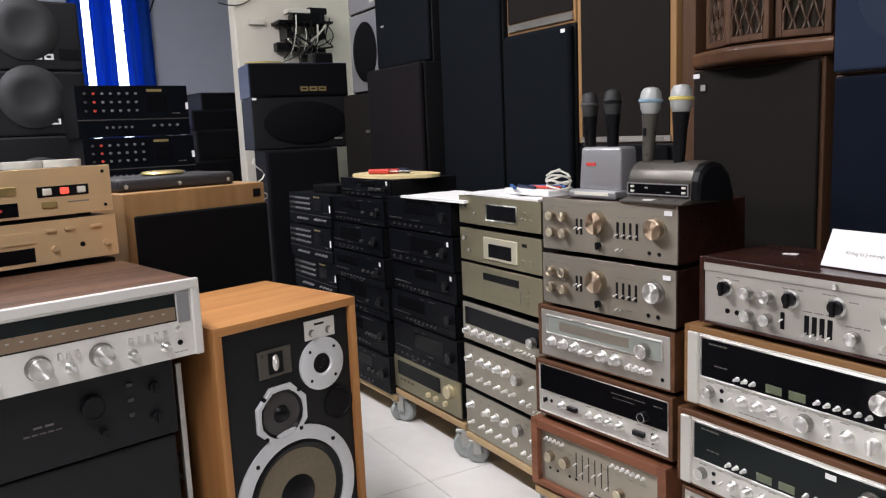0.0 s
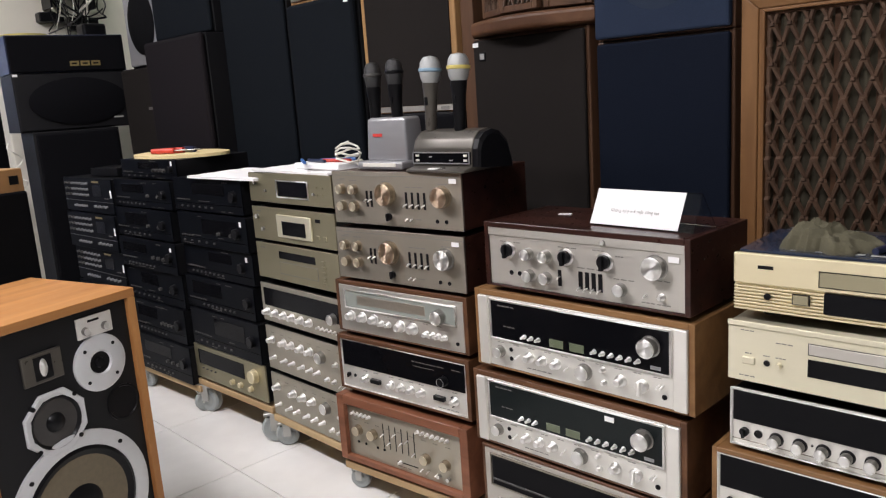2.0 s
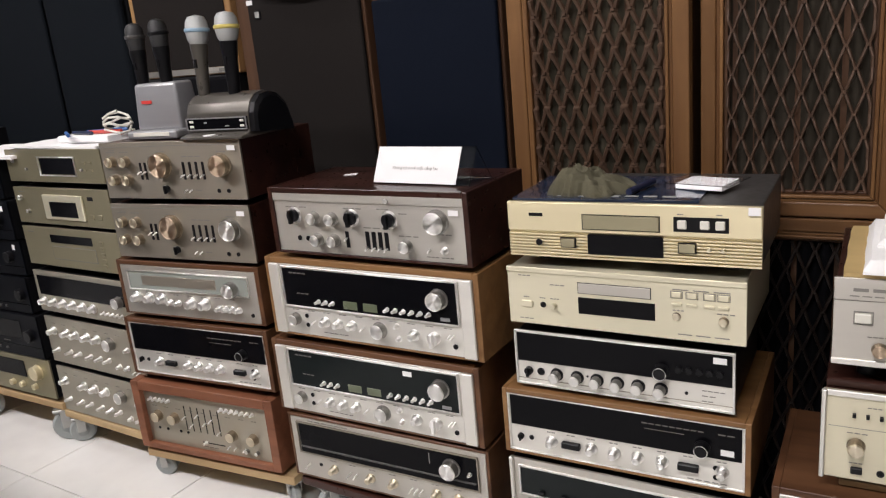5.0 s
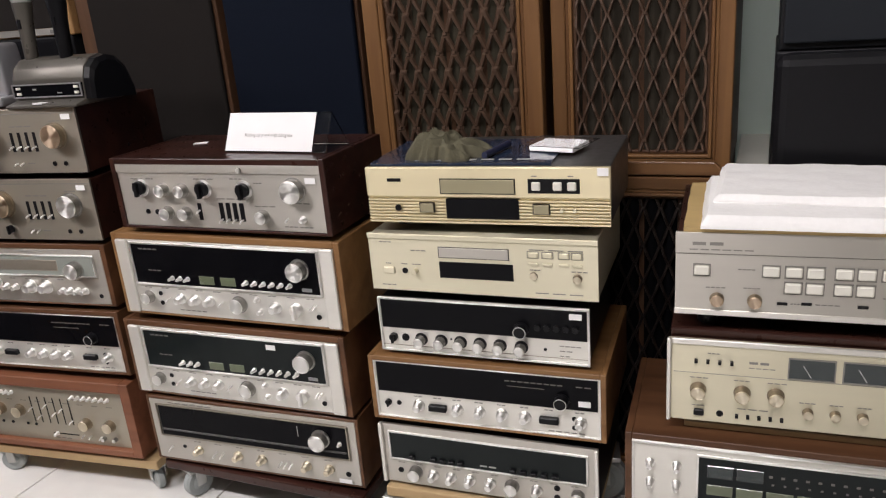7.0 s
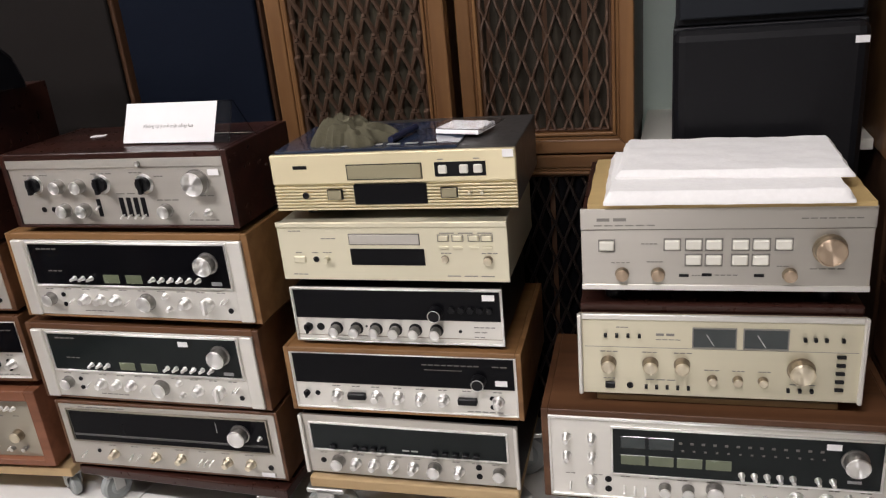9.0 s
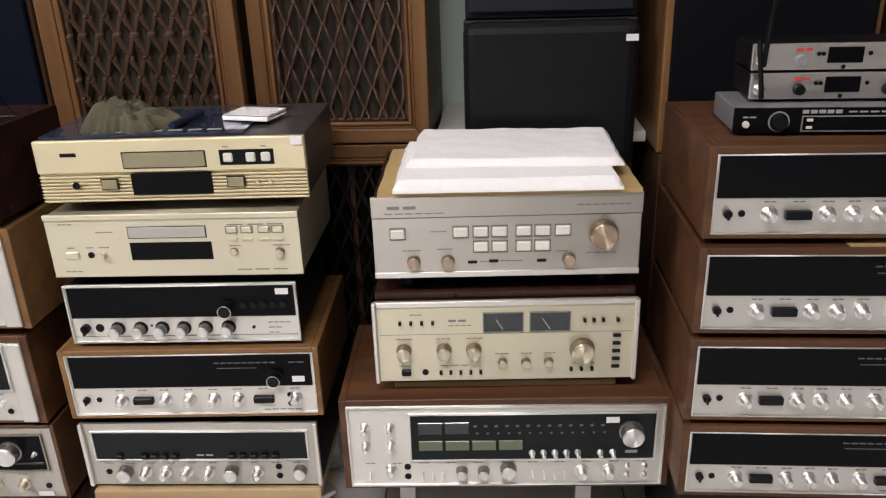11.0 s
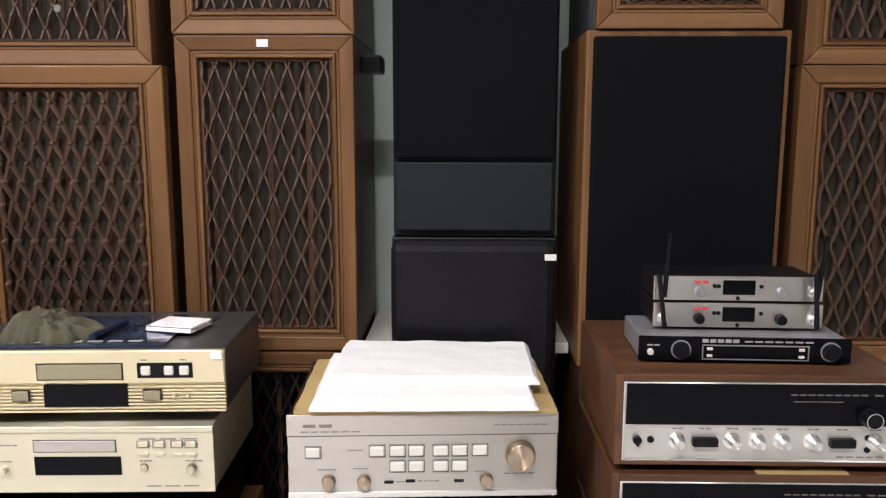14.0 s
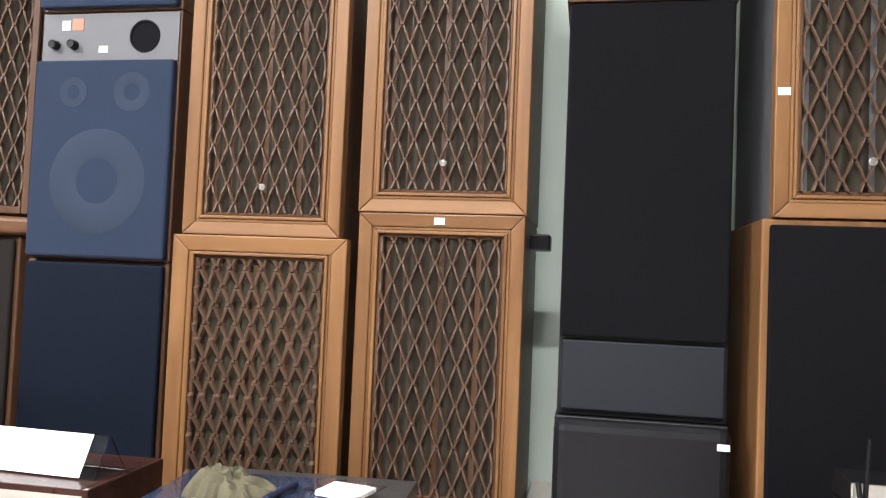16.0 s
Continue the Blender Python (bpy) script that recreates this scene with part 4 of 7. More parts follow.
def receiver_blackglass(m, label, w=0.46, h=0.155, case=None, knobs=(0.24, 0.40, 0.50, 0.60, 0.69, 0.945), ring=0.88, sticker=None, wrap=0.012, caps=(0.31, 0.80), ringv=0.40, lip=0.004, foot=0.010):
    """Black glass over a silver strip with conical knobs, in a wooden case."""
    ob, p = unit(label, "receiver", m, w, h, 0.31, case or WALNUTX, BRIGHT, wrap, lip, foot, name="receiver")
    p.border("edge_trim", 0.0, 0.0, 1.0, 1.0, 0.0022, CHROME, 0.0035)
    p.pane("dial_glass", 0.012, 0.03, 0.988, 0.545, BLACKGLOSS, 0.002)
    p.lines.clear()
    q = Panel(ob, p.w, p.z0, p.h, -0.0018)
    q.text(0.60, 0.155, 0.11, 0.0021, 9)
    q.text(0.90, 0.155, 0.03, 0.0021, 2)
    q.text(0.61, 0.24, 0.09, 0.0012, 1)
    q.put_print(DIMTEXT)
    q.knob(ring, ringv, 0.0145, 0.02, BLACKPL)
    key = ("ring", 1)
    if key not in CACHE:
        CACHE[key] = mesh_of(lathe([(0.0116, 0.0), (0.0116, 0.0012), (0.0107, 0.0012), (0.0107, 0.0)], 28), CHROME, "tuning_ring", True)
    x, _, z = q.at(ring, ringv)
    part("tuning_ring", CACHE[key], CHROME, ob, "thin silver ring", at=(x, -0.0186, z))
    p.knob(list(knobs), 0.75, 0.0125, 0.022, CHROME, "cone")
    p.keys(list(caps), 0.755, 0.036, 0.013, BLACKPL, "rocker", 0.009)
    p.knob([0.055], 0.74, 0.007, 0.012, BLACKPL, "pointer")
    p.jack([0.105], 0.74, 0.005)
    p.jack([0.89], 0.70, 0.0045)
    p.jack([0.89], 0.85, 0.0045)
    for u in list(knobs) + list(caps):
        p.text(u - 0.02, 0.595, 0.018, 0.0018, 2)
    p.text(0.78, 0.945, 0.07, 0.0018, 5)
    p.put_print()
    if sticker:
        q.sticker(*sticker)
    return ob


def power_amp(m):
    ob, p = unit("silver control amplifier with sliders in a reddish wood case", "amplifier", m, 0.475, 0.207, 0.30, REDWOODX, WARMSILVER, 0.026, 0.014)
    p.knob(sp(0.06, 0.21, 5), 0.17, 0.0055, 0.014, CHROME, "cone")
    p.knob(sp(0.64, 0.88, 7), 0.17, 0.0055, 0.014, CHROME, "cone")
    p.knob([0.10, 0.24], 0.48, 0.0165, 0.02, KNOBGOLD)
    p.knob([0.70, 0.86], 0.62, 0.0155, 0.02, KNOBGOLD)
    for k, u in enumerate(sp(0.33, 0.60, 6)):
        p.pane("slot", u - 0.004, 0.22, u + 0.004, 0.68, BLACKPL, 0.0008)
        p.lever([u], (0.42, 0.55, 0.35, 0.48, 0.4, 0.6)[k], 0.014)
    p.jack([0.09, 0.16, 0.27, 0.33], 0.72, 0.004)
    p.pane("slot", 0.44, 0.845, 0.62, 0.865, BLACKPL, 0.0008)
    p.knob([0.47], 0.855, 0.006, 0.014, CHROME, "cone")
    p.lever([0.66, 0.71, 0.78, 0.88], 0.84, 0.012)
    p.knob([0.80, 0.875], 0.86, 0.006, 0.012)
    for u in sp(0.06, 0.86, 9):
        p.text(u, 0.30, 0.018, 0.0018, 2)
    p.text(0.45, 0.93, 0.05)
    p.put_print()
    return ob


def amp_large(m):
    ob, p = unit("silver integrated amplifier in a glossy mahogany case", "amplifier", m, 0.502, 0.159, 0.235, MAHOGX, SILVER, 0.012, 0.003, foot=0.012, bot=0.005)
    p.pane("upper_ledge", 0.0, 0.0, 1.0, 0.13, SILVER, 0.0022, 0.0004)
    p.knob([0.115, 0.44, 0.64], 0.375, 0.0155, 0.022, BLACKPL, "pointer")
    for u in (0.115, 0.44, 0.64):
        x, _, z = p.at(u, 0.375)
        part("knob_skirt", lathe([(0.019, 0), (0.019, 0.0015), (0.015, 0.0015), (0, 0.001)], 24), CHROME, ob, at=(x, 0, z), smooth=True)
    p.knob([0.235, 0.335], 0.40, 0.0145, 0.02)
    p.knob([0.24, 0.335], 0.765, 0.0145, 0.02)
    p.knob([0.875], 0.365, 0.026, 0.022)
    p.knob([0.715], 0.775, 0.0145, 0.018)
    p.jack([0.13, 0.18], 0.76, 0.0055)
    p.pane("slot", 0.395, 0.60, 0.415, 0.87, BLACKPL, 0.0008)
    p.lever([0.405], 0.71, 0.012)
    for u in sp(0.515, 0.615, 4):
        p.pane("slot", u - 0.011, 0.58, u + 0.011, 0.87, BLACKPL, 0.0008)
        p.lever([u], 0.84, 0.014)
    p.lever([0.83], 0.80, 0.012)
    p.knob([0.90], 0.80, 0.008, 0.014, CHROME, "cone")
    p.knob([0.635], 0.075, 0.006, 0.008)
    for u, v, w in ((0.10, 0.08, 0.10), (0.07, 0.23, 0.03), (0.15, 0.23, 0.02), (0.40, 0.22, 0.05), (0.58, 0.21, 0.03), (0.69, 0.27, 0.02), (0.92, 0.09, 0.04), (0.68, 0.62, 0.05), (0.50, 0.52, 0.07), (0.84, 0.56, 0.05), (0.81, 0.92, 0.03), (0.88, 0.92, 0.03)):
        p.text(u, v, w)
    p.put_print()
    p.sticker(0.955, 0.22)
    return ob


def receiver_big(m, h, foot, glass, case, sticker, label):
    """Wide receiver: black dial with twin meters, tuning knob, row of knobs, bright end cheeks."""
    ob, p = unit(label, "receiver", m, 0.548, h, 0.31, case, BRIGHT, 0.013, 0.0, foot, name="receiver", bot=0.005)
    for u0, u1 in ((0.0, 0.055), (0.945, 1.0)):
        p.pane("cheek", u0, 0.0, u1, 1.0, BRIGHT, 0.006, 0.002, "bright aluminium end cheek")
    p.border("dial_frame", 0.065, 0.03, 0.935, 0.60, 0.0035, CHROME, 0.004)
    p.pane("dial_glass", 0.072, 0.045, 0.928, 0.585, glass, 0.002)
    q = Panel(ob, p.w, p.z0, p.h, -0.002)
    q.text(0.11, 0.115, 0.05, 0.003, 4)
    q.text(0.14, 0.40, 0.035, 0.002, 3)
    q.put_print(DIMTEXT)
    q.knob([0.85], 0.27, 0.0225, 0.026)
    q.pane("meter", 0.385, 0.44, 0.455, 0.55, METER, 0.001)
    q.pane("meter", 0.485, 0.44, 0.555, 0.55, METER, 0.001)
    q.knob(sp(0.255, 0.33, 3), 0.49, 0.0055, 0.016, CHROME, "cone", "push_switch")
    q.knob(sp(0.605, 0.80, 6), 0.485, 0.0055, 0.016, CHROME, "cone", "push_switch")
    q.pane("nameplate", 0.85, 0.505, 0.892, 0.55, SILVERPL, 0.0012)
    p.knob([0.115], 0.775, 0.0145, 0.02)
    p.jack([0.175], 0.72, 0.005)
    p.jack([0.175], 0.85, 0.005)
    p.lever([0.22, 0.475], 0.78, 0.018)
    p.knob([0.275, 0.345, 0.415], 0.775, 0.0125, 0.022, CHROME, "cone")
    p.knob([0.555], 0.785, 0.019, 0.02)
    p.knob([0.64], 0.70, 0.007, 0.012, CHROME, "cone")
    p.knob([0.645], 0.87, 0.007, 0.012, CHROME, "cone")
    p.knob([0.72], 0.79, 0.0135, 0.022, CHROME, "cone")
    p.knob([0.815], 0.79, 0.015, 0.024, CHROME, "pointer")
    p.lever([0.885, 0.90], 0.73, 0.016)
    p.jack([0.905], 0.87, 0.0055)
    for u in sp(0.1, 0.86, 10):
        p.text(u, 0.645, 0.02, 0.0016, 2)
    p.text(0.26, 0.93, 0.07, 0.0016, 5)
    p.put_print()
    if sticker:
        q.sticker(*sticker)
    return ob


def receiver_tuner(m):
    ob, p = unit("silver-framed receiver with long black dial and walnut sides", "receiver", m, 0.535, 0.176, 0.31, WALNUTX, SILVER, 0.007, 0.0, name="receiver")
    p.border("dial_frame", 0.035, 0.07, 0.965, 0.60, 0.003, GREYSILVER, 0.004)
    p.pane("dial_glass", 0.045, 0.10, 0.955, 0.585, BLACKGLOSS, 0.002)
    q = Panel(ob, p.w, p.z0, p.h, -0.002)
    q.pane("pointer", 0.735, 0.15, 0.738, 0.32, LIGHTTEXT, 0.0008)
    q.pane("moulding", 0.05, 0.47, 0.95, 0.50, GREYPL, 0.002)
    q.knob([0.84], 0.31, 0.0225, 0.026)
    q.knob([0.925], 0.35, 0.005, 0.012, CHROME, "cone")
    p.knob([0.22, 0.42, 0.54, 0.755, 0.86], 0.79, 0.012, 0.022, KNOBGOLD, "cone")
    p.jack([0.145], 0.76, 0.0045)
    p.lever([0.08, 0.31, 0.345, 0.635, 0.66, 0.685], 0.79, 0.018)
    p.jack([0.945], 0.83, 0.006)
    p.text(0.10, 0.04, 0.12, 0.002, 6)
    for u in sp(0.2, 0.84, 7):
        p.text(u, 0.655, 0.02, 0.0016, 2)
    p.put_print()
    p.sticker(0.93, 0.94, 0.03, 0.010)
    return ob


def cd_ribbed(m):
    ob, p = unit("champagne CD player with ribbed lower front and dark top", "cd player", m, 0.436, 0.118, 0.27, GREYPL, CHAMPAGNE, foot=0.014, name="cd_player")
    p.pane("upper_front", 0.0, 0.0, 1.0, 0.52, CHAMPAGNE, 0.006, 0.002)
    for k, v in enumerate(sp(0.575, 0.96, 8)):
        p.pane("rib", 0.001, v - 0.013, 0.999, v + 0.013, CHAMPAGNE, 0.0042, 0.0003)
    q = Panel(ob, p.w, p.z0, p.h, -0.006)
    q.border("tray_edge", 0.325, 0.19, 0.635, 0.455, 0.0015, BLACKPL, 0.0008)
    q.pane("disc_tray", 0.329, 0.21, 0.631, 0.44, DULLGOLD, 0.002)
    q.pane("key_bed", 0.685, 0.19, 0.885, 0.43, BLACKPL, 0.001)
    q.keys([0.717, 0.80, 0.855], 0.31, 0.015, 0.015, OFFWHITE, "button", 0.004)
    q.pane("badge", 0.097, 0.19, 0.158, 0.25, BLACKPL, 0.0008)
    p.pane("display", 0.345, 0.545, 0.645, 0.88, BLACKGLOSS, 0.0062)
    q.border("key_edge", 0.231, 0.608, 0.296, 0.785, 0.0012, BLACKPL, 0.0008)
    q.pane("power_key", 0.235, 0.625, 0.292, 0.77, DULLGOLD, 0.003)
    q.border("key_edge", 0.701, 0.608, 0.769, 0.785, 0.0012, BLACKPL, 0.0008)
    q.pane("open_key", 0.705, 0.625, 0.765, 0.77, DULLGOLD, 0.003)
    q.jack([0.137], 0.71, 0.006)
    q.knob([0.815, 0.865], 0.71, 0.0035, 0.006, PALEGOLD)
    q.text(0.70, 0.145, 0.012, 0.0016, 1)
    q.text(0.84, 0.145, 0.012, 0.0016, 1)
    q.put_print()
    q.sticker(0.972, 0.07, 0.018, 0.013)
    return ob


def cd_plain(m):
    ob, p = unit("pale gold CD player with small keys", "cd player", m, 0.424, 0.122, 0.28, PALEGOLD, PALEGOLD, foot=0.010, name="cd_player")
    p.pane("top_edge", 0.0, 0.0, 1.0, 0.09, PALEGOLD, 0.003, 0.0012)
    p.border("tray_edge", 0.325, 0.20, 0.635, 0.385, 0.0012, BLACKPL, 0.0008)
    p.pane("disc_tray", 0.328, 0.21, 0.632, 0.375, SILVER, 0.002)
    p.pane("display", 0.325, 0.45, 0.65, 0.73, BLACKGLOSS, 0.001)
    p.keys([0.735, 0.795, 0.862, 0.915], 0.27, 0.017, 0.010, PALEGOLD, "button", 0.003)
    p.keys([0.735, 0.795, 0.862, 0.915], 0.42, 0.017, 0.004, PALEGOLD, "button", 0.003)
    p.keys([0.09], 0.64, 0.023, 0.013, PALEGOLD, "power_key", 0.003)
    p.jack([0.165], 0.635, 0.0055)
    p.knob([0.215], 0.635, 0.006, 0.012, PALEGOLD)
    p.knob([0.735], 0.62, 0.0075, 0.004, KNOBGOLD)
    p.knob([0.915], 0.63, 0.0085, 0.010, KNOBGOLD)
    for u, v, w in ((0.055, 0.15, 0.025), (0.20, 0.28, 0.03), (0.075, 0.52, 0.012), (0.15, 0.52, 0.012), (0.20, 0.52, 0.018), (0.72, 0.52, 0.02), (0.89, 0.52, 0.03), (0.05, 0.90, 0.03), (0.74, 0.90, 0.09), (0.72, 0.19, 0.1)):
        p.text(u, v, w, 0.0016)
    p.put_print()
    for u in (0.735, 0.795, 0.862, 0.915):
        p.border("key_edge", u - 0.024, 0.215, u + 0.024, 0.325, 0.0008, GREYTEXT, 0.0012)
    return ob


def amp_slim_black(m):
    """Black glass over silver, six dark-collared knobs."""
    ob, p = unit("slim receiver with black dial glass over silver strip", "receiver", m, 0.40, 0.117, 0.27, BLACKMETAL, BRIGHT, foot=0.008, name="receiver")
    p.border("edge_trim", 0.0, 0.0, 1.0, 1.0, 0.003, CHROME, 0.004)
    p.pane("dial_glass", 0.012, 0.04, 0.988, 0.565, BLACKGLOSS, 0.002)
    q = Panel(ob, p.w, p.z0, p.h, -0.002)
    q.knob([0.695], 0.42, 0.0145, 0.02, BLACKPL)
    x, _, z = q.at(0.695, 0.42)
    part("tuning_ring", lathe([(0.0116, 0.0), (0.0116, 0.0012), (0.0107, 0.0012), (0.0107, 0.0)], 28), CHROME, ob, "thin silver ring", at=(x, -0.0186, z), smooth=True)
    q.knob(sp(0.77, 0.94, 5), 0.36, 0.007, 0.006, BLACKPL)
    q.sticker(0.94, 0.13)
    p.knob([0.065], 0.74, 0.009, 0.016, BLACKPL, "pointer")
    p.jack([0.125], 0.74, 0.0075)
    us = [0.205, 0.305, 0.40, 0.495, 0.59, 0.69]
    p.knob(us, 0.755, 0.0130, 0.006, BLACKPL)
    p.knob(us, 0.755, 0.0115, 0.026)
    p.jack([0.355], 0.71, 0.002)
    p.jack([0.80], 0.76, 0.003)
    p.text(0.865, 0.68, 0.04, 0.0016, 4)
    p.text(0.865, 0.77, 0.025, 0.0016, 2)
    p.text(0.865, 0.86, 0.02, 0.0016, 2)
    p.put_print()
    p.pane("groove", 0.0, 0.89, 1.0, 0.905, GREYSILVER, 0.0008)
    return ob


def receiver_keys(m):
    ob, p = unit("silver-framed receiver with black dial and dark keys", "receiver", m, 0.44, 0.142, 0.29, BLACKMETAL, SILVER, foot=0.006, name="receiver")
    for u0, u1 in ((0.0, 0.018), (0.982, 1.0)):
        p.pane("cheek", u0, 0.0, u1, 1.0, BRIGHT, 0.006, 0.0015)
    p.border("dial_frame", 0.045, 0.11, 0.955, 0.585, 0.003, CHROME, 0.004)
    p.pane("dial_glass", 0.05, 0.125, 0.95, 0.57, SMOKE, 0.002)
    q = Panel(ob, p.w, p.z0, p.h, -0.002)
    q.keys([0.155] + sp(0.26, 0.39, 4) + sp(0.63, 0.815, 5), 0.50, 0.0115, 0.008, BLACKPL, "button", 0.008)
    q.text(0.48, 0.50, 0.035, 0.003, 2)
    q.put_print(LIGHTTEXT)
    p.jack([0.09], 0.775, 0.006)
    p.knob([0.165, 0.62], 0.77, 0.015, 0.022, CHROME)
    p.knob([0.25, 0.335, 0.425, 0.52, 0.73], 0.78, 0.012, 0.024, CHROME, "cone")
    p.jack([0.82], 0.70, 0.006)
    p.jack([0.82], 0.85, 0.006)
    p.knob([0.91], 0.77, 0.0135, 0.018)
    for u in sp(0.08, 0.88, 10):
        p.text(u, 0.64, 0.016, 0.0016, 2)
    p.put_print()
    return ob


def amp_square_keys(m):
    ob, p = unit("warm silver integrated amplifier with square lit keys", "amplifier", m, 0.42, 0.166, 0.29, MAHOGX, SILVER, foot=0.030)
    p.pane("upper_ledge", 0.0, 0.0, 1.0, 0.25, SILVER, 0.0025, 0.0008)
    p.pane("groove", 0.0, 0.25, 1.0, 0.262, GREYTEXT, 0.0006)
    p.pane("lower_edge", 0.0, 0.93, 1.0, 1.0, BRIGHT, 0.0025, 0.0008)
    keys = [(0.095, 0.45)] + [(u, 0.44) for u in (0.33, 0.405, 0.475, 0.565, 0.635, 0.71)] + [(u, 0.625) for u in (0.405, 0.475, 0.565, 0.635)]
    for u, v in keys:
        p.border("key_edge", u - 0.031, v - 0.075, u + 0.031, v + 0.075, 0.0016, GREYTEXT, 0.0015)
        p.keys([u], v, 0.0225, 0.0155, OFFWHITE, "button", 0.005)
    p.knob([0.15, 0.28, 0.735], 0.80, 0.0115, 0.012, BRONZE)
    p.knob([0.86], 0.50, 0.025, 0.02, BRONZE)
    p.pane("slot", 0.355, 0.80, 0.39, 0.835, BLACKPL, 0.0015)
    p.pane("slot", 0.435, 0.79, 0.47, 0.825, BLACKPL, 0.0015)
    p.pane("slot", 0.615, 0.795, 0.65, 0.83, BLACKPL, 0.0015)
    q = Panel(ob, p.w, p.z0, p.h, -0.0024)
    q.text(0.06, 0.13, 0.05, 0.005, 2)
    q.text(0.05, 0.20, 0.095, 0.0016, 6)
    q.text(0.76, 0.135, 0.085, 0.0016, 7)
    q.put_print()
    for u, v, w in ((0.22, 0.43, 0.025), (0.11, 0.66, 0.03), (0.24, 0.65, 0.025), (0.40, 0.815, 0.018), (0.48, 0.81, 0.035), (0.69, 0.70, 0.018), (0.80, 0.73, 0.05)):
        p.text(u, v, w, 0.0014, 4)
    p.put_print()
    part("corner_mark", boxes((0.182, -0.0008, 0.03, 0.19, 0.0004, 0.0365)), WHITEPAPER, ob)
    return ob


def amp_meters(m):
    ob, p = unit("champagne integrated amplifier with two dark level meters", "amplifier", m, 0.432, 0.161, 0.30, MAHOGX, PALEGOLD, foot=0.012)
    part("top_panel", boxes((-0.213, 0.012, 0.1595, 0.213, 0.30, 0.174), bevel=0.003), MAHOGX, ob, "dark mahogany top panel")
    for u0, u1 in ((-0.004, 0.012), (0.988, 1.004)):
        p.pane("edge_trim", u0, 0.0, u1, 1.0, BRIGHT, 0.007, 0.0015, "bright metal corner trim")
    p.pane("top_edge", 0.012, 0.0, 0.988, 0.065, BRIGHT, 0.003, 0.001)
    p.pane("groove", 0.02, 0.40, 0.98, 0.408, GREYTEXT, 0.0005)
    p.border("meter_frame", 0.415, 0.145, 0.57, 0.39, 0.0018, GREYTEXT, 0.002)
    p.border("meter_frame", 0.592, 0.145, 0.748, 0.39, 0.0018, GREYTEXT, 0.002)
    for u in (0.418, 0.595):
        p.pane("meter", u, 0.155, u + 0.15, 0.38, METERDARK, 0.001)
        x, _, z = p.at(u + 0.06, 0.33)
        part("needle", sweep([(x + 0.006, -0.0014, z - 0.004), (x, -0.0014, z + 0.006), (x - 0.006, -0.0014, z + 0.016)], 0.0004, 4), WHITEPAPER, ob)
    p.keys(sp(0.10, 0.225, 4) + [0.80, 0.835, 0.87, 0.925], 0.255, 0.005, 0.006, BLACKPL, "button", 0.006)
    p.knob([0.11, 0.265, 0.38], 0.60, 0.0135, 0.022, KNOBGOLD)
    p.knob([0.795], 0.62, 0.022, 0.022, KNOBGOLD)
    p.knob([0.49, 0.58, 0.668], 0.77, 0.0085, 0.013, KNOBGOLD)
    p.keys([0.115], 0.88, 0.016, 0.011, BLACKPL, "power_key", 0.005)
    p.jack([0.19], 0.88, 0.0055)
    p.keys(sp(0.25, 0.405, 5), 0.885, 0.005, 0.006, BLACKPL, "button", 0.006)
    p.keys([0.755, 0.795, 0.835], 0.865, 0.005, 0.006, BLACKPL, "button", 0.006)
    for v in sp(0.45, 0.84, 5):
        p.keys([0.925], v, 0.013, 0.005, BLACKPL, "button", 0.004)
    p.text(0.285, 0.24, 0.032, 0.004, 2)
    p.text(0.285, 0.30, 0.04, 0.0012, 4)
    for u, v, w in ((0.14, 0.16, 0.02), (0.08, 0.46, 0.03), (0.235, 0.46, 0.025), (0.35, 0.46, 0.03), (0.46, 0.66, 0.025), (0.56, 0.66, 0.02), (0.65, 0.66, 0.02), (0.09, 0.80, 0.02), (0.25, 0.80, 0.05), (0.76, 0.80, 0.04)):
        p.text(u, v, w, 0.0013)
    p.put_print()
    return ob


